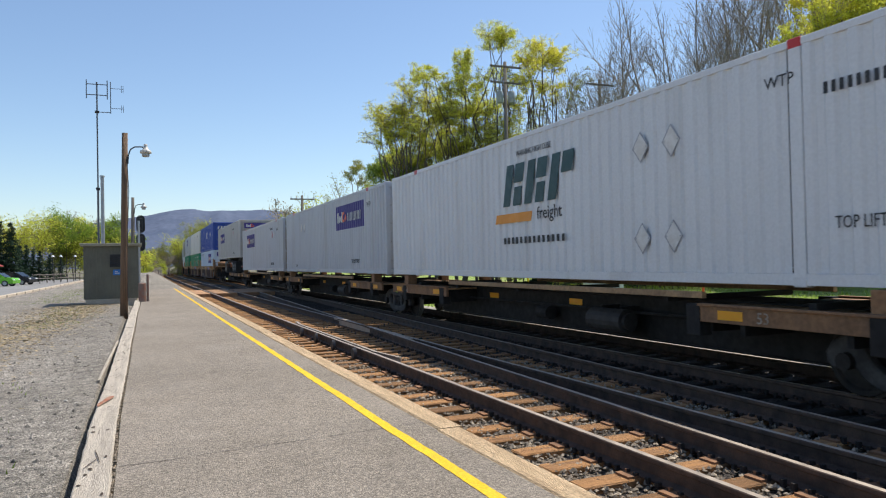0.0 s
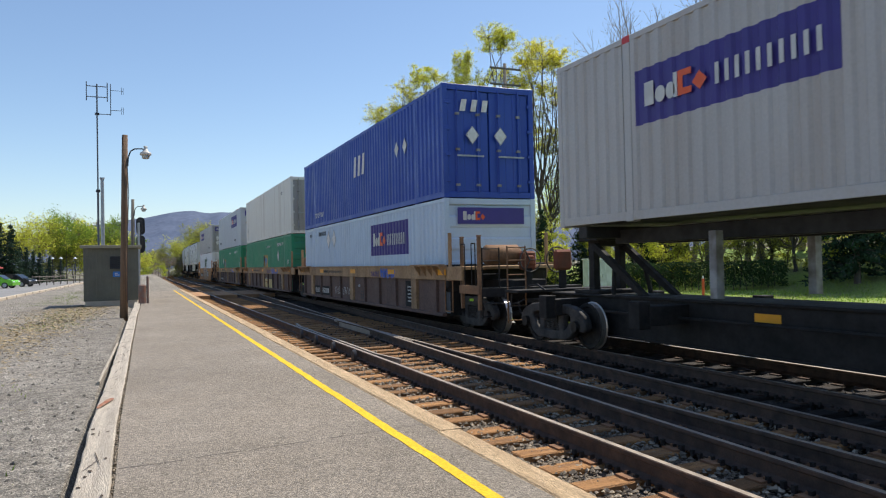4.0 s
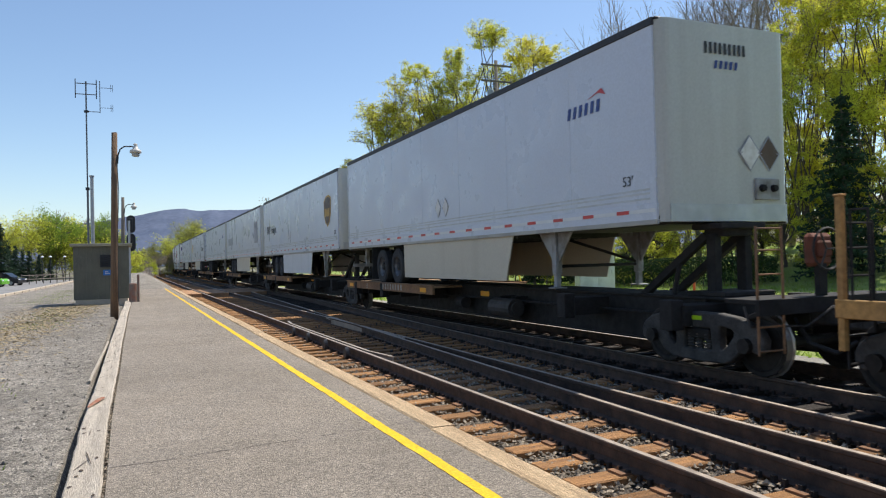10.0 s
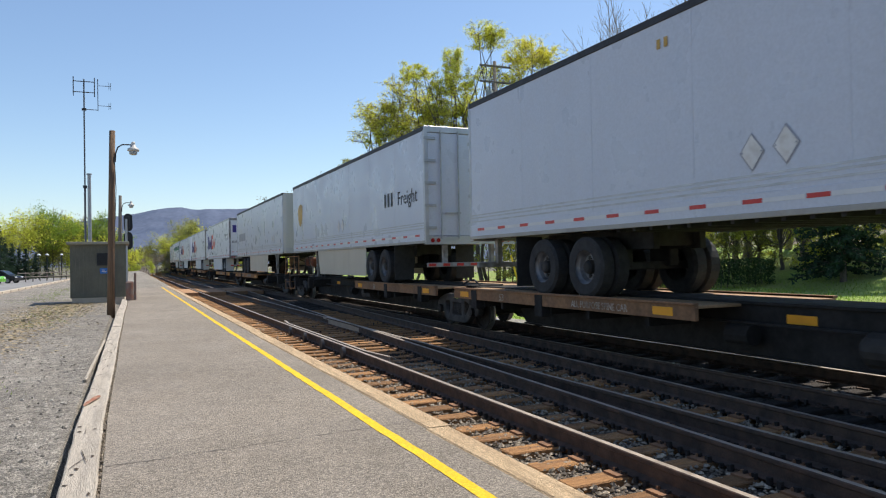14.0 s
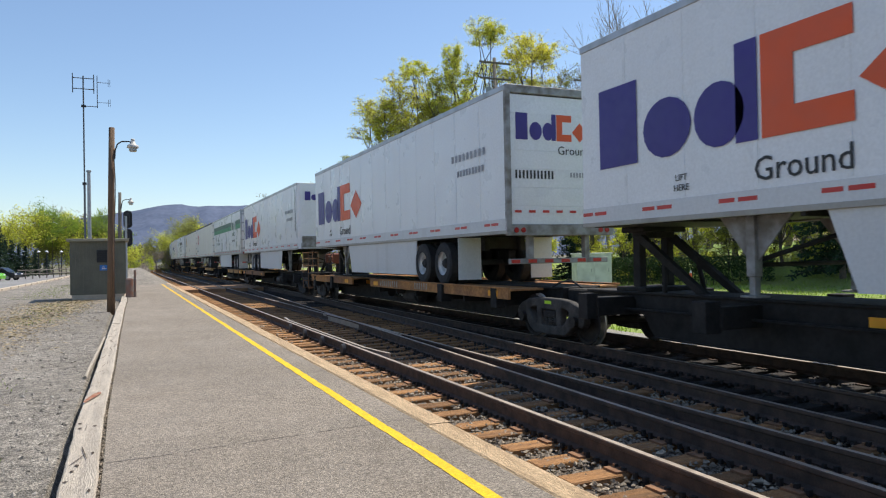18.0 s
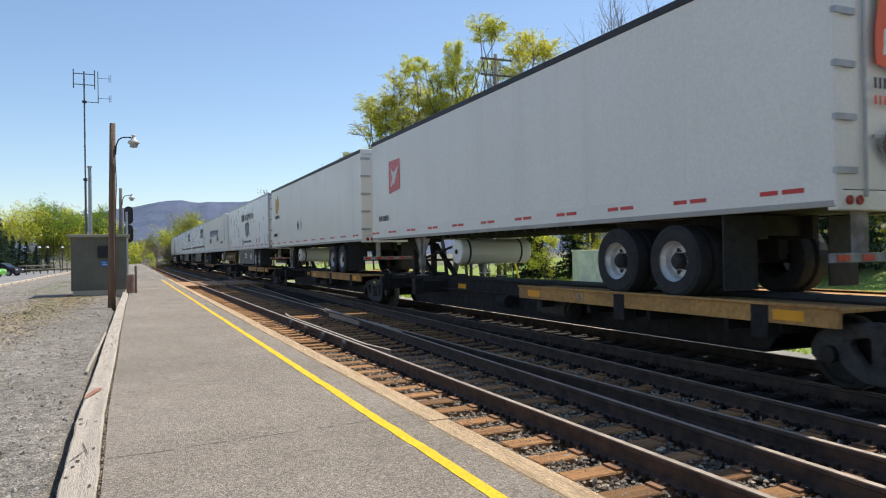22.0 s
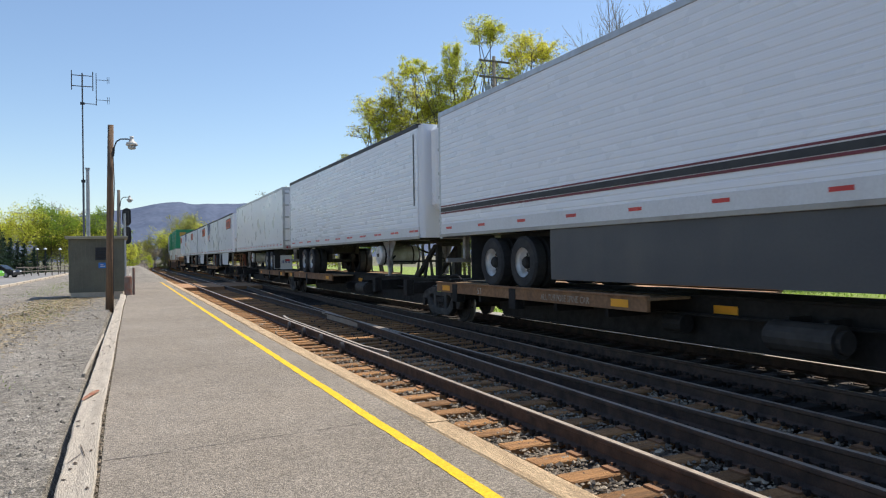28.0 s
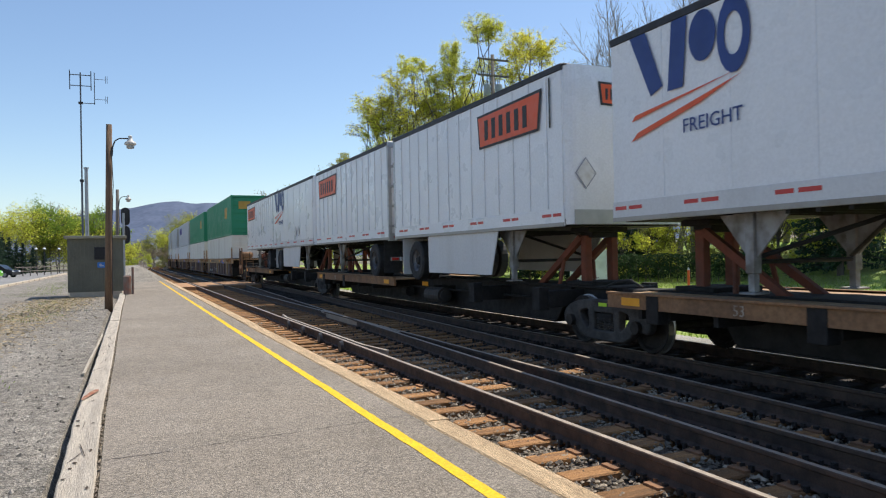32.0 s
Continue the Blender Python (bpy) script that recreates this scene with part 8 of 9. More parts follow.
bars_text("fleet_number", 2, 0.14, 1.9, INK, t21, on_side(15.75, 2.9), 0.5)
ride(t21, 415.72)


def ribbed_reefer(label, c, logo):
    th = trailer(label, TL, SILVER_TRAILER, True, "rib", SKIRT_GREY, (4.9, 11.8), (2.6, 3.9), RIM_STEEL, "sparse", reefer=True)
    mark("stripe", [("bar", 0, 15.8, 0, 0.1)], INK, th, on_side(0.1, 2.67, -1.312))
    mark("stripe", [("bar", 0, 15.8, 0, 0.04)], MAROON, th, on_side(0.1, 2.62, -1.312))
    mark("stripe", [("bar", 0, 15.8, 0, 0.03)], MAROON, th, on_side(0.1, 2.79, -1.312))
    if logo:
        mark("sign", [("bar", 0, 3.05, 0.08, 0.88)], TEAL_INK, th, on_side(11.6, 3.6, -1.312))
        mark("sign", [("bar", 0, 3.05, 0, 0.055), ("bar", 0, 3.05, 0.91, 0.97)], MAROON, th, on_side(11.6, 3.6, -1.312))
        bars_text("wordmark", 7, 1.1, 0.22, CHALK, th, on_side(12.3, 3.86, -1.316), 0.3, 0.25)
        bars_text("wordmark", 9, 1.3, 0.22, CHALK, th, on_side(13.85, 3.94, -1.316), 0.3, 0.25)
        mark("flame", [("poly", [(0, 0), (0.3, 0), (0.2, 0.3), (0.28, 0.62), (0.08, 0.35)])], TAPE_RED, th, on_side(12.75, 3.75, -1.315))
    lettering("stencil", "53'", 0.22, on_side(15.85, 3.6), th, INK)
    bars_text("fleet_number", 1, 0.13, 1.1, INK, th, on_side(15.85, 2.4), 0.0)
    return ride(th, c)


ribbed_reefer("ribbed white refrigerated trailer with dark red stripe", 432.24, True)
ribbed_reefer("ribbed white refrigerated trailer with dark red stripe and black sign", 449.55, True)
t24 = trailer("plain white refrigerated trailer with black unit on its nose", TL, SILVER_TRAILER, True, "rib", None, (5, 6), (2.6, 3.9), RIM_STEEL, "pair", reefer=True, roof_dark=True, tank=12.2)
bars_text("fleet_number", 1, 0.16, 1.9, INK, t24, on_side(15.8, 2.95), 0.0)
ride(t24, 466.99)
t25 = trailer("plain white box trailer with mud flaps and round fuel tank", TL, WHITE_TRAILER, False, "plain", None, (5, 6), (3.4, 4.75), RIM_STEEL, "redwhite", tank=10.6)
for u in (13.55, 15.3):
    fl = part("mud_flap", boxes((-1.29, -0.7, -u - 0.012, -u, 1.05, 1.75)), SKIRT_WHITE, t25)
    bars_text("wordmark", 6, 0.45, 0.14, NAVY, fl, end_pose(-1.0, -u - 0.016, 1.35))
ride(t25, 484.84)

# three-platform spine car with pup trailers
for far, near, kw in ((505.3, 486.4, dict(first=True)), (524.0, 505.3, {}), (542.4, 524.0, dict(last=True))):
    spine_unit(far, near, True, pups=True, **kw)


def pup(label, c, nose_near, sign):
    th = trailer(label, 8.69, WHITE_TRAILER, nose_near, "post" if sign != "blue" else "rivet", SKIRT_WHITE if nose_near else None, (2.35, 6.1), (1.5,), RIM_DARK, "pair", z1=4.93, roof_dark=True)
    x = -1.32
    if sign == "orange":
        u0 = 5.35 if nose_near else 0.6
        frame_pts = [(0.08, 0), (2.5, 0.02), (2.62, 0.78), (0, 0.72)]
        mark("sign", [("poly", frame_pts)], INK, th, on_side(u0, 3.84, x))
        mark("sign", [("poly", [(0.14, 0.05), (2.44, 0.07), (2.55, 0.72), (0.06, 0.67)])], ORANGE, th, on_side(u0, 3.84, x - 0.004))
        bars_text("wordmark", 6, 1.9, 0.42, INK, th, on_side(u0 + 1.3, 4.0, x - 0.008), 0.35)
        if nose_near:
            mark("sign", [("poly", [(0, 0.02), (0.85, 0), (0.9, 0.42), (-0.05, 0.44)])], INK, th, end_pose(-0.55, -8.69 - 0.014, 4.2))
            mark("sign", [("poly", [(0.04, 0.06), (0.81, 0.04), (0.85, 0.38), (0, 0.4)])], ORANGE, th, end_pose(-0.55, -8.69 - 0.018, 4.2))
            bars_text("wordmark", 6, 0.65, 0.2, INK, th, end_pose(-0.13, -8.69 - 0.022, 4.32), 0.35)
            bars_text("fleet_number", 1, 0.1, 0.9, INK, th, on_side(8.25, 3.85, x), 0.0)
            diamond(th, 0, 0, r=0.2, m=end_pose(-0.9, -8.69 - 0.014, 3.0))
    else:
        k = 1.0
        mark("logo", [("poly", [(0.05, 0.95), (0.4, 0.95), (0.75, 0.1), (0.5, 0)]), ("poly", [(0.85, 0), (1.15, 0), (1.25, 0.95), (0.95, 0.95)]), ("disc", 1.52, 0.6, 0.24, 0.34), ("ring", 2.05, 0.48, 0.27, 0.5, 0.55)], NAVY, th, on_side(0.55, 3.85, x))
        mark("swoosh", [("poly", [(0, 0), (0.15, 0.12), (2.1, 0.55), (1.4, 0.32)]), ("poly", [(0.02, 0.3), (0.1, 0.38), (2.0, 0.6)])], ORANGE, th, on_side(0.6, 3.25, x))
        lettering("wordmark", "FREIGHT", 0.27, on_side(2.2, 3.22, x), th, NAVY)
        diamonds(th, [(5.4, 2.75), (6.0, 2.75)], dx=x)
    return ride(th, c)


pup("short white trailer with an orange sign, nose forward", 495.76, True, "orange")
pup("short white trailer with navy letters and orange swoosh", 504.74, False, "blue")
pup("short white trailer with an orange sign, nose forward", 514.62, True, "orange")
pup("short white trailer with an orange sign near its nose", 523.8, False, "orange")
pup("short white trailer with navy letters and orange swoosh", 532.94, True, "blue")
pup("short plain white trailer with pressed side posts", 541.61, False, "orange")

# second stack train
joints = [567.1, 586.9, 606.6, 626.4, 646.1]
boxes_far = [565.3 + 19.75 * k for k in range(5)]
for k, (j, b) in enumerate(zip(joints, boxes_far)):
    well_unit(j, 543.4 if k == 0 else joints[k - 1], "brown", b, first=k == 0)
    c = container("chalky white corrugated container low in a well car", LOW, OLD_GREY_BOX if k < 2 else WHITE_BOX, near="wall")
    ride(c, b)
    if k < 2:
        c = container("dark green corrugated container stacked on a white one", HIGH, GREEN_BOX, [(12.5, 13.9, 4.6, 5.4, GOLD)], near="wall")
        mark("sign", [("bar", -0.42, 0.42, 0, 0.55)], GOLD, c, end_pose(-0.35, -CL - 0.012, HIGH + 1.9))
    else:
        c = container("pale grey corrugated container stacked on a white one", HIGH, GREY_BOX, parcel_panel(2.3, 6.0, 4.9, 5.7) if k == 2 else (), near="doors")
    ride(c, b)

# ---- trees and distance ----
def leaf_mat(name, a, b, shine=0.55):
    """Thin leaf that lets light through."""
    m = mat(name, a, b, 0.7, scale=0.35, amount=0.6, island=0.35, spec=0.25)
    nt = m.node_tree
    p = nt.nodes["Principled BSDF"]
    src = p.inputs["Base Color"].links[0].from_socket
    tr = nt.nodes.new("ShaderNodeBsdfTranslucent")
    nt.links.new(src, tr.inputs[0])
    mx = nt.nodes.new("ShaderNodeMixShader")
    mx.inputs[0].default_value = shine
    nt.links.new(p.outputs[0], mx.inputs[1])
    nt.links.new(tr.outputs[0], mx.inputs[2])
    nt.links.new(mx.outputs[0], nt.nodes["Material Output"].inputs[0])
    return m


BARK = mat("grey brown bark", (0.13, 0.105, 0.085), (0.075, 0.062, 0.05), 0.95, scale=3, amount=0.6, grain=0.3, grain_scale=25)
PALE_BARK = mat("pale grey twig bark", (0.33, 0.29, 0.24), (0.2, 0.17, 0.14), 0.95, scale=3, amount=0.6)
YOUNG_LEAF = leaf_mat("young yellow green leaf", (0.56, 0.60, 0.08), (0.44, 0.53, 0.07), 0.6)
GREEN_LEAF = leaf_mat("spring green leaf", (0.26, 0.36, 0.05), (0.19, 0.29, 0.045))
OLIVE_LEAF = leaf_mat("olive spring leaf", (0.38, 0.38, 0.09), (0.28, 0.30, 0.07))
DULL_BUD = leaf_mat("tan bud haze", (0.34, 0.28, 0.17), (0.26, 0.21, 0.12))
NEEDLE = leaf_mat("dark spruce needle", (0.035, 0.07, 0.035), (0.022, 0.045, 0.026), 0.3)
HEDGE_LEAF = leaf_mat("clipped hedge leaf", (0.05, 0.09, 0.03), (0.035, 0.065, 0.022), 0.3)


class Wood:
    """Gathers tapered limbs and leaves as plain lists."""

    def __init__(self, seed):
        self.rng = random.Random(seed)
        self.v, self.f, self.lv, self.lf, self.tips = [], [], [], [], []

    def limb(self, a, b, ra, rb, n):
        d = b - a
        q = d.to_track_quat("Z", "Y").to_matrix()
        o = len(self.v)
        for c, r in ((a, ra), (b, rb)):
            for i in range(n):
                t = math.tau * i / n
                p = c + q @ Vector((r * math.cos(t), r * math.sin(t), 0))
                self.v.append(p[:])
        for i in range(n):
            self.f.append((o + i, o + (i + 1) % n, o + n + (i + 1) % n, o + n + i))

    def grow(self, a, way, length, r, depth, lift, spread, twig_r):
        rng = self.rng
        steps = 3 if depth > 2 else 2
        p, w = a, way.normalized()
        for s in range(steps):
            w = (w + Vector((rng.gauss(0, 0.13), rng.gauss(0, 0.13), rng.gauss(0.0, 0.06) + lift * 0.1))).normalized()
            q = p + w * (length / steps)
            r1 = max(r * 0.84, twig_r)
            self.limb(p, q, r, r1, 8 if r > 0.09 else (5 if r > 0.03 else 3))
            p, r = q, r1
            if depth > 0 and s >= (1 if depth > 3 else 0):
                for _ in range(1 if depth > 2 else 2):
                    side = Vector((rng.gauss(0, 1), rng.gauss(0, 1), rng.gauss(0.1, 0.5))).normalized()
                    self.grow(p, (w * (1 - spread) + side * spread).normalized(), length * rng.uniform(0.5, 0.75), max(r * rng.uniform(0.45, 0.62), twig_r), depth - 1, lift, spread, twig_r)
        if depth > 0:
            self.grow(p, w, length * 0.72, r, depth - 1, lift, spread, twig_r)
        else:
            self.tips.append((p, w))

    def leaf(self, c, s):
        rng = self.rng
        n = Vector((rng.gauss(0, 1), rng.gauss(0, 1), rng.gauss(0.3, 1))).normalized()
        t = n.orthogonal().normalized()
        t.rotate(Matrix.Rotation(rng.uniform(0, 6.28), 3, n))
        b = n.cross(t)
        o = len(self.lv)
        for p in (c + t * s, c + (b - t) * (s * 0.6), c - (b + t) * (s * 0.6)):
            self.lv.append(p[:])
        self.lf.append((o, o + 1, o + 2))

    def foliage(self, per_tip, radius, size, keep=1.0):
        rng = self.rng
        for p, w in self.tips:
            if rng.random() > keep:
                continue
            for _ in range(per_tip):
                self.leaf(p + Vector((rng.gauss(0, radius), rng.gauss(0, radius), rng.gauss(0, radius * 0.7))) - w * rng.uniform(0, radius), size * rng.uniform(0.6, 1.3))

    def meshes(self, bark, leaf):
        a = bpy.data.meshes.new("trunk")
        a.from_pydata(self.v, [], self.f)
        a.materials.append(bark)
        b = None
        if self.lf:
            b = bpy.data.meshes.new("crown")
            b.from_pydata(self.lv, [], self.lf)
            b.materials.append(leaf)
        return a, b


def broadleaf(seed, h, bark, leaf, per_tip, keep=1.0, size=0.12, radius=0.42, spread=0.55, depth=4, lift=0.6, lean=0.0, slim=1.0, stems=1, twig=0.012):
    """Meshes of a broad-leaved tree h metres high."""
    w = Wood(seed)
    for k in range(stems):
        way = Vector((w.rng.gauss(lean, 0.12), w.rng.gauss(0, 0.12), 1.0))
        w.grow(Vector((w.rng.gauss(0, 0.25) if k else 0, w.rng.gauss(0, 0.25) if k else 0, -0.3)), way, h * 0.36, h * 0.0145, depth, lift, spread, twig)
    top = max(p[2] for p in w.v)
    k = h / top
    w.v = [(x * k * slim, y * k * slim, z * k) for x, y, z in w.v]
    w.tips = [(Vector((p.x * k * slim, p.y * k * slim, p.z * k)), d) for p, d in w.tips]
    if per_tip:
        w.foliage(per_tip, radius, size, keep)
    return w.meshes(bark, leaf)


def spruce(seed, h):
    w = Wood(seed)
    rng = w.rng
    w.limb(Vector((0, 0, -0.3)), Vector((0, 0, h)), h * 0.018, 0.02, 8)
    z = h * 0.08
    while z < h * 0.97:
        reach = (h - z) * 0.30 + 0.15
        for k in range(7):
            a = rng.uniform(0, 6.28)
            r = reach * rng.uniform(0.7, 1.1)
            e = Vector((r * math.cos(a), r * math.sin(a), z - 0.18 * r + rng.uniform(-0.1, 0.1)))
            w.limb(Vector((0, 0, z)), e, 0.025, 0.008, 3)
            m = max(4, int(r * 12))
            for i in range(m):
                t = (i + 0.5) / m
                c = Vector((0, 0, z)).lerp(e, t)
                for _ in range(3):
                    w.leaf(c + Vector((rng.gauss(0, 0.12), rng.gauss(0, 0.12), rng.gauss(-0.05, 0.09))), rng.uniform(0.07, 0.16))
        z += rng.uniform(0.24, 0.4)
    return w.meshes(BARK, NEEDLE)


KINDS = {
    "leafy": [broadleaf(101 + k, 14, BARK, YOUNG_LEAF, 40, 0.9, 0.07, 0.38, 0.5, 4, 0.8, slim=0.82) for k in range(3)],
    "green": [broadleaf(301, 10, BARK, GREEN_LEAF, 34, 0.95, 0.075, 0.42, 0.6, 4, 0.4, slim=0.75)],
    "bare": [broadleaf(401 + k, 18, PALE_BARK, DULL_BUD, 2, 0.3, 0.05, 0.3, 0.46, 5, 0.9, 0.0, twig=0.008, slim=0.78) for k in range(3)],
    "hazy": [broadleaf(501, 12, PALE_BARK, OLIVE_LEAF, 6, 0.9, 0.1, 0.4, 0.5, 4, 0.6)],
    "far": [broadleaf(601 + k, 11, BARK, (YOUNG_LEAF, OLIVE_LEAF)[k], 26, 1.0, 0.2, 0.6, 0.6, 3, 0.4, twig=0.03) for k in range(2)],
    "farbare": [broadleaf(651, 9, PALE_BARK, DULL_BUD, 5, 0.9, 0.12, 0.5, 0.5, 4, 0.8, twig=0.03)],
    "spruce": [spruce(701, 9), spruce(702, 9)],
}
BASE_H = {"leafy": 14, "green": 10, "bare": 18, "hazy": 12, "far": 11, "farbare": 9, "spruce": 9}
TREE_LABELS = {
    "leafy": "tree with young yellow-green spring leaves", "green": "bushy tree in fresh green leaf",
    "bare": "tall bare tree with pale grey twigs", "hazy": "tree with a thin haze of olive buds", "far": "distant tree in spring leaf", "farbare": "distant brown leafless thicket tree",
    "spruce": "dark green spruce tree",
}
tree_rng = random.Random(77)


def tree(kind, x, y, h, turn=None, which=None):
    pair = tree_rng.choice(KINDS[kind]) if which is None else KINDS[kind][which]
    k = h / BASE_H[kind]
    th = thing("tree", TREE_LABELS[kind], "tree", Matrix.LocRotScale((x, y, ground_height(x, y)), Euler((0, 0, tree_rng.uniform(0, 6.28) if turn is None else turn)), (k, k, k)), "trees along the line")
    again("trunk", pair[0], th)
    if pair[1]:
        tagged(again("crown", pair[1], th), kind="stuff")
    return th


def polar(az, d):
    return d * math.sin(radians(az)), d * math.cos(radians(az))


# round-headed trees
def round_head(seed, h, rx, rz, bark, leaf, leaves, size, lean=0.0, limbs=13, twig=0.012):
    """Trunk, fanning limbs and twigs, with the leaves towards the outside of a rounded head."""
    w = Wood(seed)
    rng = w.rng
    zc = h - rz
    fork = max(zc - 2.4 * rz, h * 0.35)
    p = Vector((lean, 0, -0.3))
    r = h * 0.008
    trunk = []
    for k in range(1, 6):
        f = k / 5
        q = Vector((lean * (1 - f) ** 0.7 + rng.gauss(0, 0.06), rng.gauss(0, 0.1), -0.3 + (zc + 0.3) * f))
        w.limb(p, q, r, r * 0.82, 7)
        p, r = q, r * 0.82
        trunk.append((q, r))
    spots = []
    for k in range(limbs):
        a0, r0 = trunk[-1 - (k % 3 if k % 3 < 2 else 1)]
        a = a0 - Vector((0, 0, rng.uniform(0, 0.5 * rz)))
        th = rng.uniform(0, math.tau)
        up = rng.uniform(-0.5, 1.0)
        rad = math.sqrt(max(0.0, 1 - up * up))
        e = Vector((rx * rad * math.cos(th), rx * rad * math.sin(th), zc + rz * up)) * 1.0
        m = a.lerp(e, 0.5) + Vector((rng.gauss(0, 0.1) * rx, rng.gauss(0, 0.1) * rx, 0.12 * rz))
        w.limb(a, m, r0 * 0.4, r0 * 0.24, 5)
        w.limb(m, e, r0 * 0.24, twig, 4)
        for f in (0.35, 0.6, 0.8, 0.95, 1.0):
            b = (a.lerp(m, f * 2) if f < 0.5 else m.lerp(e, f * 2 - 1))
            for _ in range(2):
                tip = b + Vector((rng.gauss(0, 0.34) * rx, rng.gauss(0, 0.34) * rx, rng.gauss(0.12, 0.28) * rz))
                w.limb(b, tip, twig * 1.3, twig * 0.7, 3)
                spots.append((b.lerp(tip, 0.75), f))
    per = max(1, leaves // len(spots))
    for c, f in spots:
        for _ in range(per if f > 0.5 else per // 2):
            w.leaf(c + Vector((rng.gauss(0, 0.15) * rx, rng.gauss(0, 0.15) * rx, rng.gauss(0, 0.15) * rz)), size * rng.uniform(0.6, 1.3))
    return w.meshes(bark, leaf)


def round_tree(seed, az, d, zc, rx, rz, leaves, size, label, leaf=None, bark=None, lean=0.0, twig=0.012):
    x, y = polar(az, d)
    g = ground_height(x, y)
    pair = round_head(seed, zc + rz - g, rx, rz, bark or BARK, leaf or YOUNG_LEAF, leaves, size, lean, twig=twig)
    th = thing("tree", label, "tree", Matrix.LocRotScale((x, y, g), Euler((0, 0, -radians(az))), (1, 1, 1)), "trees along the line")
    again("trunk", pair[0], th)
    if pair[1]:
        tagged(again("crown", pair[1], th), kind="stuff")


# ---- trees of limbs that end in leafy clumps ----
def bough(w, a, b, ra, rb, sag, rng, n=5, k=6):
    """A bent, tapered limb from a to b; returns its points."""
    pts = [a]
    side = Vector((rng.gauss(0, 1), rng.gauss(0, 1), 0)) * (b - a).length * 0.05
    for i in range(1, n + 1):
        f = i / n
        p = a.lerp(b, f) + side * math.sin(math.pi * f) + Vector((0, 0, sag * math.sin(math.pi * f))) + (Vector((rng.gauss(0, 1), rng.gauss(0, 1), rng.gauss(0, 1))) * (b - a).length * 0.018 if i < n else Vector())
        w.limb(pts[-1], p, ra + (rb - ra) * (i - 1) / n, ra + (rb - ra) * f, k)
        pts.append(p)
    return pts


def clump(w, foot, c, rx, rz, leaves, size, twig, r0, bare=0.0):
    """A leafy head: shoots fan from its foot to its outside, twigs on the shoots, leaves close along the twigs."""
    rng = w.rng
    shoots = max(7, int(leaves / 110))
    per = max(1, leaves // (shoots * 7))
    for _ in range(shoots):
        th, up = rng.uniform(0, math.tau), rng.uniform(-0.75, 1.0)
        rad = math.sqrt(1 - up * up) * rng.uniform(0.72, 1.08)
        e = c + Vector((rx * rad * math.cos(th), rx * rad * math.sin(th), rz * up * rng.uniform(0.75, 1.1)))
        root = foot.lerp(c, rng.uniform(0, 0.75))
        pts = bough(w, root, e, r0 * 0.5, twig, 0.16 * (e - foot).length * rng.uniform(0.0, 0.7), rng, 4, 3) if rng.random() >= bare * 0.5 else [root.lerp(e, q / 4) for q in range(5)]
        for _ in range(7):
            k = rng.choice((2, 2, 3, 3, 3))
            b = pts[k].lerp(pts[k + 1], rng.random())
            t = b + Vector((rng.gauss(0, 0.27) * rx, rng.gauss(0, 0.27) * rx, rng.gauss(0.0, 0.25) * rz))
            if rng.random() >= bare:
                w.limb(b, t, twig, twig * 0.6, 3)
            for _ in range(per):
                w.leaf(b.lerp(t, rng.uniform(0.15, 1.15)) + Vector((rng.gauss(0, 0.1), rng.gauss(0, 0.1), rng.gauss(-0.02, 0.09))), size * rng.uniform(0.6, 1.35))


def clump_meshes(seed, h, heads, bark, leaf, size, twig=0.011, stem=0.0, girth=0.009, bare=0.0):
    """Trunk and crown; heads of (across, deep, height, half width, half height, leaves)."""
    w = Wood(seed)
    rng = w.rng
    top = min(q[2] for q in heads)
    fork = Vector((stem, 0, max(0.45 * top, 1.2)))
    r = h * girth
    bough(w, Vector((stem, 0, -0.3)), fork, r, r * 0.72, 0, rng, 4, 8)
    for x, y, z, rx, rz, n in heads:
        c = Vector((x, y, z))
        foot = Vector((x + (stem - x) * 0.22, y * 0.8, z - rz * 1.15))
        reach = (foot - fork).length
        bough(w, fork, foot, r * 0.34, max(r * 0.16, twig * 2), -0.06 * reach if abs(x - stem) > 1.5 else 0.03 * reach, rng, 6, 5)
        clump(w, foot, c, rx, rz, n, size, twig, max(r * 0.2, twig * 2), bare)
    return w.meshes(bark, leaf)


def clump_tree(seed, az, d, heads, label, leaf, size=0.06, stem=0.0, bark=None):
    """One standing tree; its heads as (direction, height over the rails, half width, half height, leaves)."""
    x, y = polar(az, d)
    g = ground_height(x, y)
    rng = random.Random(seed)
    loc = []
    for a, z, rx, rz, n in heads:
        x0, turn0 = d * math.tan(radians(a - az)), rng.uniform(0, math.tau)
        y0 = rng.uniform(-1.0, 1.0)
        m = 4 if rx > 1.0 else 3
        for k in range(m):
            t = turn0 + math.tau * k / m + rng.gauss(0, 0.35)
            q = rng.uniform(0.38, 0.62)
            loc.append((x0 + rx * q * math.cos(t), y0 + rng.uniform(-0.8, 0.8), z - g + rz * q * math.sin(t), rx * rng.uniform(0.58, 0.8), rz * rng.uniform(0.55, 0.78), int(n * 3.5 / m)))
    pair = clump_meshes(seed, max(q[2] + q[4] for q in loc), loc, bark or BARK, leaf, size, stem=stem)
    th = thing("tree", label, "tree", Matrix.LocRotScale((x, y, g), Euler((0, 0, -radians(az))), (1, 1, 1)), "trees along the line")
    again("trunk", pair[0], th)
    tagged(again("crown", pair[1], th), kind="stuff")


LIME_LEAF = leaf_mat("pale lime spring leaf", (0.70, 0.70, 0.11), (0.58, 0.60, 0.095), 0.7)
GOLD_LEAF = leaf_mat("golden young leaf", (0.78, 0.73, 0.11), (0.66, 0.65, 0.09), 0.7)
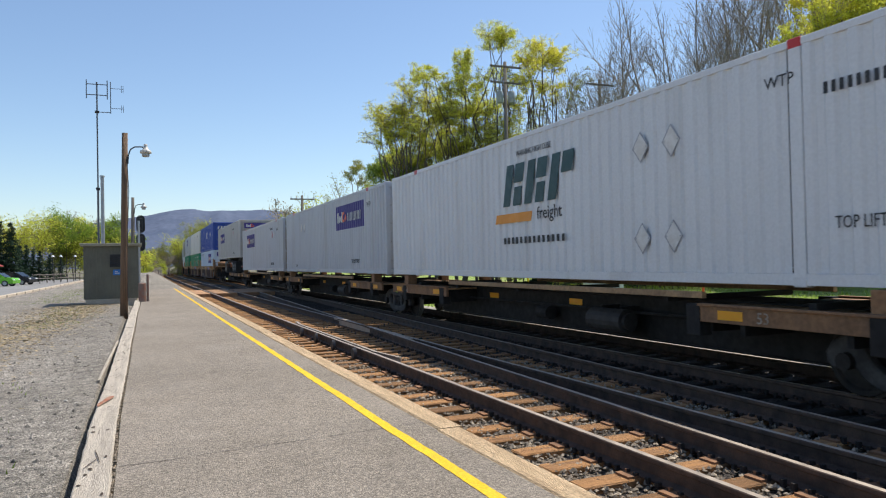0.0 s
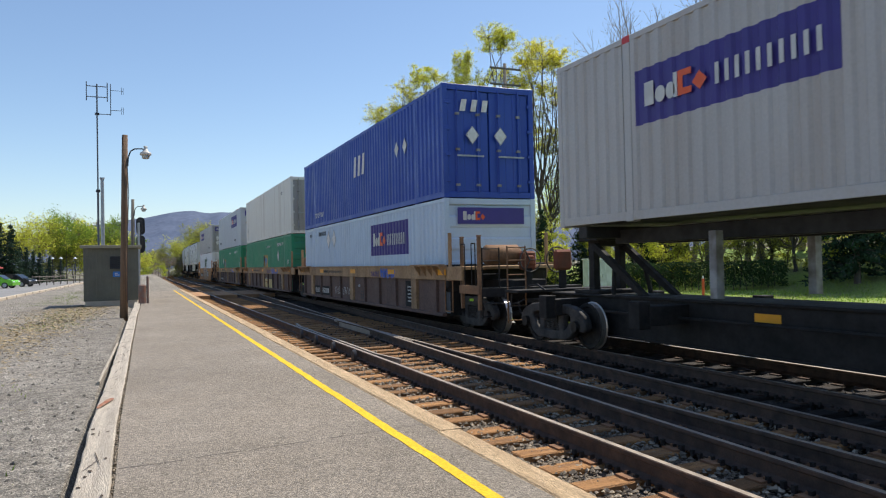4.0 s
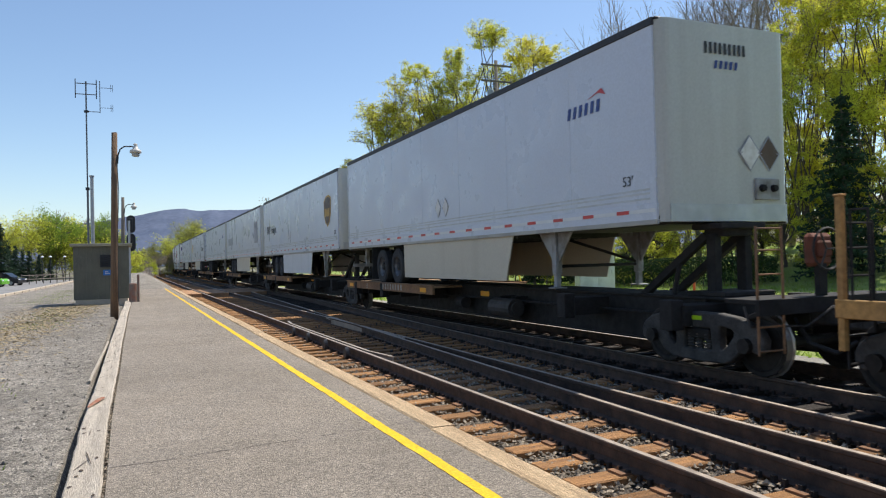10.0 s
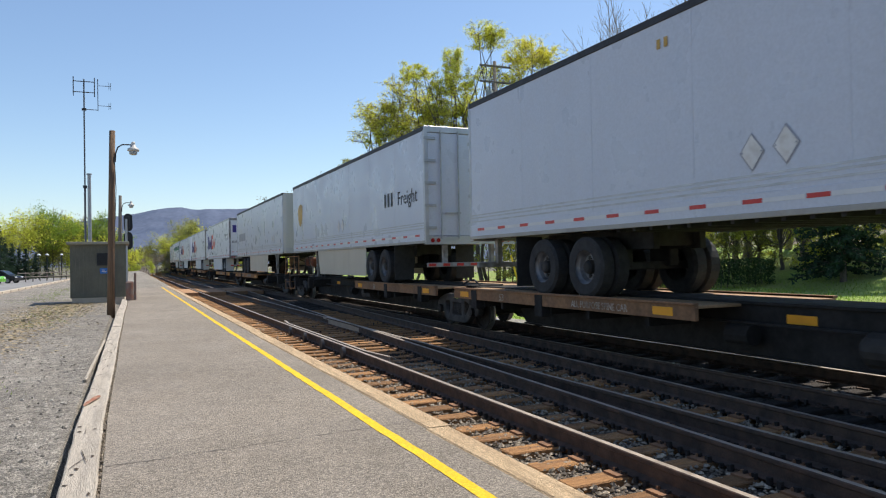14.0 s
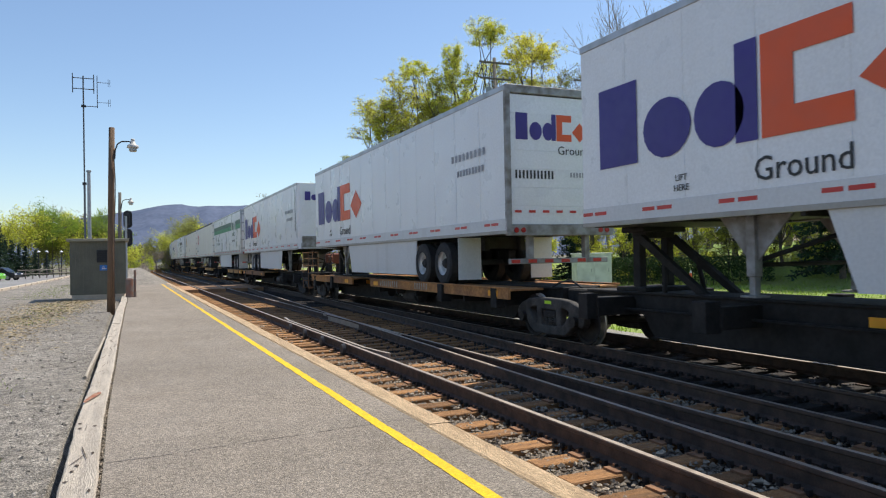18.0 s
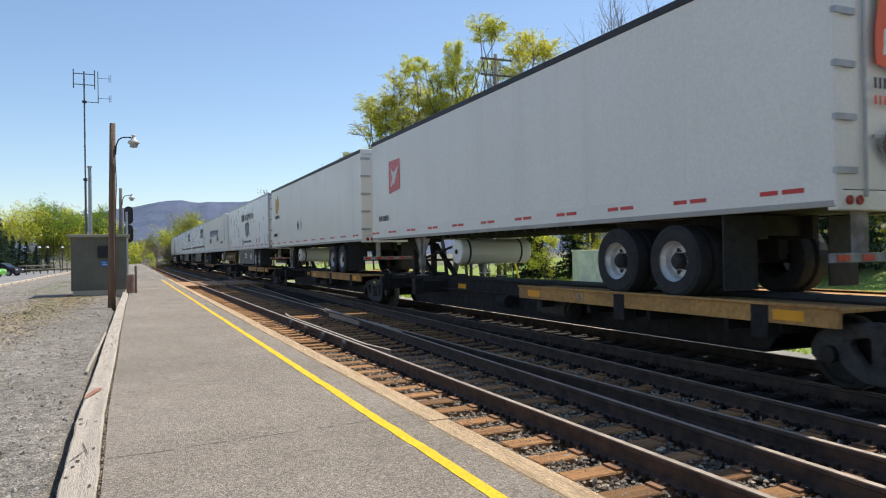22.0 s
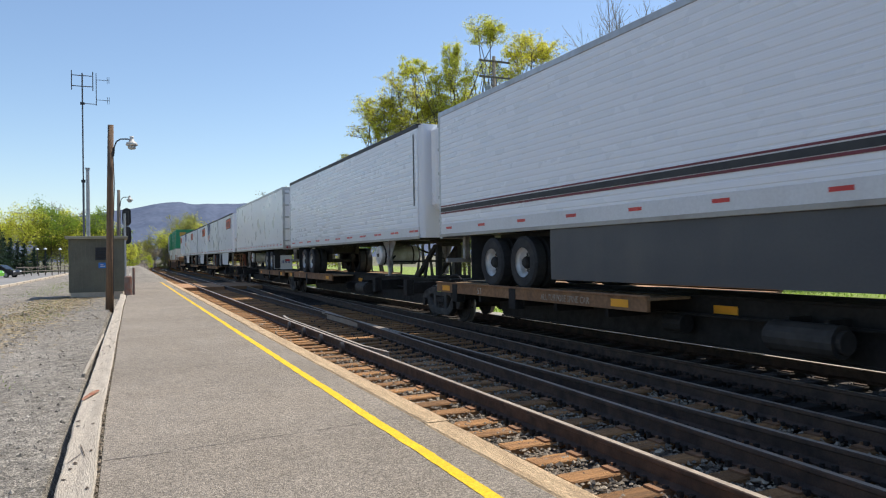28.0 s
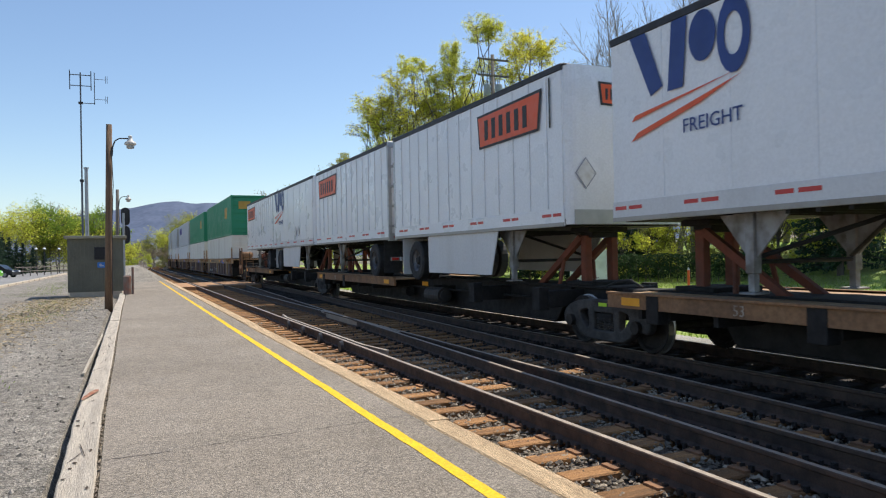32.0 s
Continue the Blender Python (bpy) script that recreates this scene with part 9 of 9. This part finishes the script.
# the stand beyond the train
clump_tree(901, 26.9, 56, ((27.67, 18.95, 1.62, 1.0, 1700), (26.1, 15.6, 1.0, 1.1, 500), (28.4, 16.6, 0.7, 0.7, 160)), "tall slender tree with a round yellow-green head", LIME_LEAF)
clump_tree(902, 30.6, 57, ((30.3, 17.8, 1.35, 1.15, 1400), (31.7, 17.3, 1.5, 1.3, 1700), (29.9, 15.6, 1.0, 1.0, 500), (31.6, 15.2, 1.2, 0.9, 600)), "tree with golden young leaves on upright limbs", GOLD_LEAF)
clump_tree(903, 24.4, 56, ((24.96, 17.2, 0.95, 1.6, 1300), (24.7, 14.6, 1.9, 1.2, 1700), (23.3, 15.3, 1.0, 0.9, 350), (24.2, 12.6, 1.8, 1.3, 1800)), "narrow upright tree with yellow-green spring leaves", LIME_LEAF)
clump_tree(904, 23.7, 55, ((21.7, 16.4, 1.25, 0.85, 1000), (21.1, 15.7, 0.55, 0.5, 160)), "leaning tree with one arching limb in yellow-green leaf", LIME_LEAF, stem=0.3)
clump_tree(905, 19.9, 55, ((20.1, 12.4, 2.1, 1.5, 2700), (18.7, 11.2, 1.2, 1.1, 1300), (20.4, 14.6, 1.5, 0.95, 420), (18.3, 12.9, 1.4, 1.0, 420), (21.6, 13.9, 1.3, 0.9, 420), (17.1, 11.5, 0.8, 0.55, 110), (22.9, 12.8, 1.5, 1.0, 1300)), "broad low tree with dense yellow-green leaves", GOLD_LEAF)
clump_tree(906, 21.3, 57, ((21.0, 10.4, 2.3, 1.4, 2600), (23.2, 10.4, 1.9, 1.3, 1900), (19.6, 9.4, 1.8, 1.1, 1800)), "bushy tree with yellow-green spring leaves", LIME_LEAF)
clump_tree(907, 25.9, 57, ((24.8, 10.9, 2.1, 1.5, 2300), (27.3, 12.2, 1.9, 1.6, 1900), (26.1, 13.4, 1.3, 1.1, 700), (28.3, 10.2, 1.9, 1.4, 1700)), "tree with yellow-green spring leaves", LIME_LEAF)
clump_tree(911, 22.6, 58, ((22.5, 14.4, 1.4, 1.2, 700), (21.6, 12.0, 1.6, 1.2, 1000), (23.6, 11.8, 1.6, 1.3, 1000), (22.2, 9.2, 2.0, 1.3, 1300)), "tree with a loose yellow-green crown", LIME_LEAF)
clump_tree(912, 27.4, 59, ((26.4, 14.6, 1.5, 1.4, 750), (28.4, 14.6, 1.7, 1.5, 800), (27.6, 16.9, 0.9, 0.8, 240), (29.4, 16.4, 0.9, 0.9, 280), (27.0, 10.0, 2.2, 1.5, 1500), (29.6, 11.6, 1.9, 1.4, 1000)), "tree with a loose yellow-green crown", LIME_LEAF)
clump_tree(908, 19.0, 58, ((19.2, 10.1, 1.6, 0.95, 1700), (18.2, 8.8, 1.5, 1.1, 1500), (20.2, 8.4, 1.7, 1.2, 1600)), "small tree in fresh green leaf", GREEN_LEAF)
clump_tree(909, 31.5, 59, ((30.1, 13.4, 1.7, 1.5, 700), (32.9, 14.5, 1.6, 1.5, 560), (34.1, 16.0, 1.0, 0.9, 200), (31.5, 11.6, 1.9, 1.4, 900), (33.8, 12.0, 1.6, 1.3, 600)), "tree with a thin haze of olive buds", OLIVE_LEAF)
clump_tree(910, 16.6, 75, ((16.3, 11.6, 1.0, 0.7, 500), (15.6, 10.6, 1.0, 0.6, 350), (16.9, 10.2, 1.2, 0.9, 600)), "small tree with sparse olive leaves", OLIVE_LEAF)


def woodland(seed, h, heads, leaf, leaves, wide):
    """Meshes of a tall woodland-edge tree with leaf heads up its whole height."""
    rng = random.Random(seed)
    rows = []
    for k in range(heads):
        f = 0.22 + 0.76 * (k + rng.random()) / heads
        reach = wide * (1.15 - 0.75 * f)
        a = rng.uniform(0, math.tau)
        rr = rng.uniform(0.45, 0.8) * wide * 0.62
        rows.append((reach * math.cos(a), reach * math.sin(a), h * f - 0.6, rr, rr * rng.uniform(0.6, 0.9), int(leaves * rng.uniform(0.6, 1.3))))
    return clump_meshes(seed, h, rows, BARK, leaf, 0.08, 0.012, bare=0.8)


KINDS["woodland"] = [woodland(1101, 18, 19, LIME_LEAF, 1250, 3.1), woodland(1102, 18, 18, GOLD_LEAF, 1150, 3.0), woodland(1103, 18, 19, LIME_LEAF, 1250, 3.2)]
KINDS["bank_shrub"] = [woodland(1104, 6, 11, LIME_LEAF, 420, 2.0), woodland(1105, 6, 11, OLIVE_LEAF, 380, 2.2)]
BASE_H["woodland"], BASE_H["bank_shrub"] = 18, 6
TREE_LABELS["woodland"], TREE_LABELS["bank_shrub"] = "tall woodland tree in fresh lime-green leaf", "leafy shrub at the wood's edge"
for kind, which, az, d, h, turn in (("leafy", 1, 19.2, 60, 9.5, 1), ("leafy", 2, 23.0, 60, 11.5, 5), ("leafy", 0, 25.6, 60, 12.0, 2), ("leafy", 1, 28.6, 61, 12.0, 0), ("green", 0, 18.4, 62, 8.5, 0),
                                    ("green", 0, 20.4, 62, 9.5, 2), ("green", 0, 22.4, 64, 10, 1), ("green", 0, 24.6, 63, 10.5, 3), ("leafy", 2, 31.2, 62, 11.5, 2)):
    tree(kind, *polar(az, d), h, turn, which)
for kind, az, d, h in (("hazy", 15.6, 84, 12.2), ("far", 14.4, 95, 10.5), ("farbare", 10.4, 110, 12.0), ("far", 12.4, 110, 10.0), ("hazy", 13.2, 100, 10.5), ("far", 11.3, 120, 9.0), ("far", 16.2, 90, 10.0)):
    tree(kind, *polar(az, d), h)
# tall leafless trees behind
for k in range(22):
    az = 33.6 + k * 0.8 + tree_rng.uniform(-0.3, 0.3)
    d = tree_rng.uniform(54, 70)
    tree("bare", *polar(az, d), d * math.tan(radians(15.6 + (az - 33) * 0.36 + tree_rng.uniform(-2.6, 1.6))) + 1.6)
for az, d, h in ((46.0, 54, 9), (47.6, 52, 12), (49.0, 50, 14.5), (50.4, 49, 16.5), (51.6, 52, 18.5), (53.0, 50, 18), (54.4, 51, 20), (55.8, 48, 19), (57.4, 50, 20), (50.6, 58, 18)):
    tree("woodland", *polar(az, d), h)
for k in range(24):
    az = 27.5 + k * 1.5 + tree_rng.uniform(-0.3, 0.3)
    d = tree_rng.uniform(48, 58) - (az - 25) * 0.12
    tree("bank_shrub", *polar(az, d), tree_rng.uniform(4.0, 7.0))
for az, d, h in ((52.9, 44, 10.3), (38.5, 50, 6), (40.2, 53, 7), (30.8, 50, 5.8), (34.0, 52, 6.0)):
    tree("spruce", *polar(az, d), h)
# up the line and beyond the car park
for az, d, h in ((0.6, 190, 6.0), (1.2, 175, 6.5), (1.9, 170, 7.5), (2.6, 185, 9.5), (3.3, 195, 10.5), (4.0, 200, 11.5), (4.8, 205, 12), (5.6, 210, 12), (6.6, 200, 11), (7.6, 190, 11), (8.6, 180, 11), (9.6, 170, 11)):
    tree("far" if h > 7 else "farbare", *polar(az, d), h)
for az, d in ((0.2, 150), (0.8, 155), (1.4, 150), (2.0, 160), (2.5, 150), (-0.3, 160), (3.0, 165)):
    tree("farbare" if az > 0.9 else "far", *polar(az, d), 4.6)
for az, d in ((0.5, 140), (1.7, 145), (2.9, 150), (-0.6, 145)):
    tree("far", *polar(az, d), 3.2)
for k, (az, zc, r, n) in enumerate(((-6.34, 8.0, 2.9, 900), (-4.85, 7.6, 3.4, 1300), (-3.1, 6.2, 2.8, 900), (-4.3, 4.0, 3.0, 900), (-7.6, 5.7, 2.4, 500), (-1.98, 8.4, 2.3, 600), (-1.5, 7.0, 2.1, 600), (-5.3, 4.2, 2.6, 700),
                                    (-8.9, 7.4, 3.0, 800), (-10.4, 7.6, 3.0, 800), (-3.6, 8.0, 2.4, 700), (-5.6, 6.6, 2.6, 800), (-2.6, 5.0, 2.6, 700), (-1.0, 5.6, 2.2, 500), (-0.4, 4.2, 2.0, 450))):
    round_tree(950 + k, az, 133 + 3 * (k % 4), zc - 1.1, r * 1.15, r * 1.0, n * 7, 0.14, TREE_LABELS["far"], (LIME_LEAF, GREEN_LEAF, LIME_LEAF, OLIVE_LEAF)[k % 4], twig=0.025)
for k, (az, zc, r, n) in enumerate(((-0.6, 2.6, 2.0, 450), (0.2, 2.8, 2.2, 300), (3.3, 3.4, 2.4, 600), (2.9, 5.2, 2.6, 700), (4.2, 8.6, 2.8, 600), (5.0, 7.0, 3.0, 700), (1.0, 3.0, 2.2, 200))):
    round_tree(980 + k, az, 172, zc, r * 1.25, r * 1.1, int(n * 5), 0.17, TREE_LABELS["far"], LIME_LEAF if k % 2 else OLIVE_LEAF, twig=0.03)
tree("farbare", *polar(-4.4, 170), 14.0)
tree("farbare", *polar(-3.2, 175), 13.0)
for az, d, h in ((-6.5, 112, 4.4), (-7.3, 112, 5.2), (-8.2, 106, 8.0), (-8.9, 106, 8.2), (-7.7, 118, 5.4), (-5.9, 118, 3.9), (-6.9, 116, 4.6), (-5.2, 122, 3.4)):
    tree("spruce", *polar(az, d), h)

# clipped hedge
hw = Wood(9)
for _ in range(9000):
    x, y, z = hw.rng.uniform(-4.6, 4.6), hw.rng.uniform(-0.9, 0.9), hw.rng.uniform(0.05, 1)
    z = z ** 0.6 * (1.75 + 0.12 * noise.noise((x, 0, 0)))
    if abs(y) < 0.6 and z < 1.3 and abs(x) < 4.3:
        y = math.copysign(0.75 + 0.15 * hw.rng.random(), y)
    hw.leaf(Vector((x, y, z)), hw.rng.uniform(0.05, 0.1))
for k in range(24):
    x = -4.4 + k * 0.38
    hw.limb(Vector((x, hw.rng.uniform(-0.3, 0.3), -0.1)), Vector((x + hw.rng.gauss(0, 0.2), hw.rng.uniform(-0.5, 0.5), 1.5)), 0.03, 0.01, 4)
stems, leaves = hw.meshes(BARK, HEDGE_LEAF)
hedge = thing("hedge", "dark clipped evergreen hedge on the grass", "hedge", Matrix.Translation((31.0, 33.5, -0.4)) @ Matrix.Rotation(radians(-40), 4, "Z"))
again("stem", stems, hedge)
tagged(again("crown", leaves, hedge), kind="stuff")


# blades of the verge
def verge():
    rng = random.Random(15)
    verts, faces = [], []
    for _ in range(26000):
        x = 11.5 + 24 * rng.random() ** 1.25
        y = rng.uniform(2, 55)
        z = ground_height(x, y)
        s = rng.uniform(0.05, 0.16)
        t = rng.uniform(0, 6.28)
        o = len(verts)
        verts += [(x - 0.025 * math.cos(t), y - 0.025 * math.sin(t), z), (x + 0.025 * math.cos(t), y + 0.025 * math.sin(t), z), (x + rng.uniform(-0.08, 0.08), y + rng.uniform(-0.08, 0.08), z + s)]
        faces.append((o, o + 1, o + 2))
    me = bpy.data.meshes.new("verge_grass")
    me.from_pydata(verts, [], faces)
    me.materials.append(leaf_mat("bright grass blade", (0.24, 0.37, 0.05), (0.28, 0.35, 0.07), 0.5))
    tagged(new("verge_grass", me), "bright spring grass of the verge", "grass", kind="stuff")


verge()


# far ridge
def ridge():
    prof = [(-40, 1.2), (-20, 1.6), (-9, 2.3), (-6, 2.6), (-3, 3.2), (0, 3.75), (2, 4.15), (3.5, 4.3), (5.5, 4.2), (7, 4.25), (9, 4.2), (12, 4.1), (16, 3.8), (22, 3.4), (35, 2.6), (60, 2.0)]
    bm = bmesh.new()
    D = 3200.0
    prev = None
    n = 240
    for i in range(n + 1):
        az = -40 + 100 * i / n
        for (a0, e0), (a1, e1) in zip(prof, prof[1:]):
            if a0 <= az <= a1:
                e = e0 + (e1 - e0) * (az - a0) / (a1 - a0)
                break
        top = D * math.tan(radians(e)) + 4 * noise.noise((az * 3, 0, 0)) + 9 * noise.noise((az * 0.5, 2, 0))
        col = []
        for f, dd in ((0.0, -900), (0.3, -600), (0.62, -330), (0.86, -120), (1.0, 0), (0.6, 500)):
            x, y = polar(az, D + dd + 60 * noise.noise((az * 0.8, f * 3, 1)))
            col.append(bm.verts.new((x, y, -5 + (top + 5) * f + (10 * noise.noise((az * 1.5, f * 5, 4)) if 0 < f < 1 else 0))))
        if prev:
            for k in range(5):
                bm.faces.new((prev[k], col[k], col[k + 1], prev[k + 1]))
        prev = col
    # the haze of distance is mixed into the ridge's own colour
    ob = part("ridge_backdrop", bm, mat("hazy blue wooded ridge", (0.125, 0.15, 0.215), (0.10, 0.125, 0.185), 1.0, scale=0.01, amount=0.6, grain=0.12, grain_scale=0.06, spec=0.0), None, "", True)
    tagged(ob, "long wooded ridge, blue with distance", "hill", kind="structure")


ridge()


# ---- car park ----
def parked_car(label, x, y, turn, body, group="parked cars"):
    th = thing("parked_car", label, "car", Matrix.Translation((x, y, -0.1)) @ Matrix.Rotation(radians(turn), 4, "Z"), group)
    bm = bmesh.new()
    prism(bm, [(-2.1, 0.3), (-2.15, 0.62), (-2.0, 0.85), (-1.1, 0.95), (1.7, 0.98), (2.1, 0.9), (2.18, 0.55), (2.1, 0.3)], "x", -0.88, 0.88)
    part("body", bm, body, th)
    bm = bmesh.new()
    lo = [(-1.25, 0.94), (1.75, 0.96), (1.45, 1.38), (0.9, 1.47), (-0.1, 1.47), (-0.55, 1.4)]
    prism(bm, lo, "x", -0.72, 0.72)
    part("cabin", bm, body, th)
    glass = mat("dark car glass", (0.02, 0.025, 0.03), None, 0.08, scale=2)
    for s in (-1, 1):
        bm = bmesh.new()
        prism(bm, [(-0.95, 0.99), (0.2, 1.0), (0.2, 1.38), (-0.5, 1.36)], "x", *sorted((s * 0.722, s * 0.73)))
        part("side_window", bm, glass, th)
        bm = bmesh.new()
        prism(bm, [(0.28, 1.0), (1.5, 1.0), (1.3, 1.33), (0.28, 1.38)], "x", *sorted((s * 0.722, s * 0.73)))
        part("side_window", bm, glass, th)
        for yy in (-1.35, 1.35):
            bm = bmesh.new()
            lathe(bm, [(-0.1, 0.0), (-0.1, 0.3), (-0.06, 0.33), (0.06, 0.33), (0.1, 0.3), (0.1, 0.0)], (s * 0.8, yy, 0.33), "x", 18)
            wl = part("wheel", bm, RUBBER, th)
            bm = bmesh.new()
            lathe(bm, [(-0.11, 0.0), (-0.11, 0.2), (0.11, 0.2), (0.11, 0.0)], (s * 0.8, yy, 0.33), "x", 14)
            part("rim", bm, GALV, wl)
    part("windscreen", prism(bmesh.new(), [(-1.27, 0.96), (-0.6, 1.4), (-0.62, 1.42), (-1.3, 0.97)], "x", -0.66, 0.66), glass, th)
    each("headlight", [(-0.8, -0.45, -2.14, -2.08, 0.62, 0.76), (0.45, 0.8, -2.14, -2.08, 0.62, 0.76)], TAPE_WHITE, th, 0.01)
    each("tail_light", [(-0.82, -0.6, 2.1, 2.19, 0.68, 0.85), (0.6, 0.82, 2.1, 2.19, 0.68, 0.85)], LAMP_RED, th, 0.01)
    return th


def gloss(name, c):
    return mat(name, c, tuple(v * 0.9 for v in c), 0.2, 0.1, scale=1)


parked_car("black parked estate car", -13.0, 92.0, 68, gloss("black car paint", (0.02, 0.021, 0.024)))
parked_car("bright green parked small car", -13.9, 86.0, 75, gloss("lime car paint", (0.16, 0.5, 0.03)))
parked_car("silver parked saloon car", -16.0, 88.5, 72, gloss("silver car paint", (0.45, 0.47, 0.5)))
parked_car("dark grey parked car", -16.0, 101.0, 70, gloss("grey car paint", (0.06, 0.065, 0.07)))

fence = thing("rail_fence", "dark timber rail fence along the car park", "fence")
for k in range(14):
    part("post", boxes((-11.6 + k * 0.62 - 0.05, -11.6 + k * 0.62 + 0.05, 95.0 + k * 1.2, 95.1 + k * 1.2, -0.2, 1.1)), GREY_POLE, fence)
for z in (0.5, 0.95):
    bm = bmesh.new()
    rod(bm, (-11.6, 95.0, z), (-3.5, 110.7, z), 0.06, n=6)
    part("rail", bm, GREY_POLE, fence)
for az, d in ((-6.6, 112), (-5.7, 114), (-5.2, 114), (-4.3, 116), (-3.7, 118)):
    x, y = polar(az, d)
    pk = thing("park_lamp", "slim park lamp with a white dome head", "lamp post", Matrix.Translation((x, y, -0.1)), "park lamps")
    part("post", rods(((0, 0, 0), (0, 0, 3.4), 0.06, 0.045), n=8), DARK_METAL, pk)
    bm = bmesh.new()
    lathe(bm, [(0.0, 0.0), (0.0, 0.24), (0.08, 0.2), (0.2, 0.08), (0.24, 0.0)], (0, 0, 3.4), "z", 14)
    part("dome", bm, plain("white lamp dome", (0.75, 0.75, 0.72), 0.4), pk)
hut = thing("small_building", "small pale building with a red metal roof", "building", Matrix.Translation((-17.2, 92.0, -0.1)))
part("wall", boxes((-3.2, 2.4, -2.2, 2.2, 0, 2.1)), mat("pale render", (0.55, 0.52, 0.46), None, 0.8, scale=1), hut)
bm = bmesh.new()
prism(bm, [(-3.6, 2.1), (2.8, 2.1), (2.8, 2.2), (-0.4, 3.7), (-3.6, 2.2)], "y", -2.6, 2.6)
part("roof", bm, mat("red metal roof", (0.40, 0.045, 0.03), None, 0.5, scale=2), hut)
for x in (-1.8, 0.6):
    w = part("window_frame", boxes((x - 0.5, x + 0.5, -2.26, -2.2, 0.9, 1.8), bevel=0.01), CHALK, hut)
    part("pane", boxes((x - 0.42, x + 0.42, -2.275, -2.262, 0.98, 1.72)), mat("dark car glass", (0.02, 0.025, 0.03)), w)



# ---- movement ----
def travel(ob, s0):
    """Keys a thing that rides the line towards the platform at an even speed."""
    bend_t = (s0 - BEND) / SPEED
    ts = {0.0, 32.0}
    if bend_t > 0:
        k = 0.0
        while k < min(bend_t, 32.0):
            ts.add(round(k, 2))
            k += 1.0
        for d in (0.0, 1.0, 2.0, 4.0):
            if bend_t + d < 31.5:
                ts.add(round((bend_t + d) * FPS) / FPS)
    rows = []
    for t in sorted(ts):
        c, a = along(s0 - SPEED * t, TC)
        rows.append((t, Matrix.Translation(c) @ Matrix.Rotation(a, 4, "Z")))
    walk(ob, rows)


def roll(ob, s0, rest):
    """Keys a wheelset that turns on the rail while it is near the platform."""
    k0 = max(0, math.floor((s0 - 34.0) / SPEED * FPS))
    k1 = min(960, math.ceil((s0 - 2.0) / SPEED * FPS))
    place = Matrix.Translation(rest)
    step = SPEED / FPS / WR
    rows = [(0.0, place)]
    if k1 > k0 + 1:
        if k0 > 0:
            rows.append((k0 / FPS, place))
        for k in range(k0 + 1, k1 + 1):
            rows.append((k / FPS, place @ Matrix.Rotation(step * (k - k0), 4, "X")))
        if k1 < 960:
            rows.append((32.0, place @ Matrix.Rotation(step * (k1 - k0), 4, "X")))
    else:
        rows.append((32.0, place))
    walk(ob, rows)


def motions():
    for ob, s in MOVERS:
        travel(ob, s)
    for ob, s, rest in SPINNERS:
        roll(ob, s, rest)


motions()
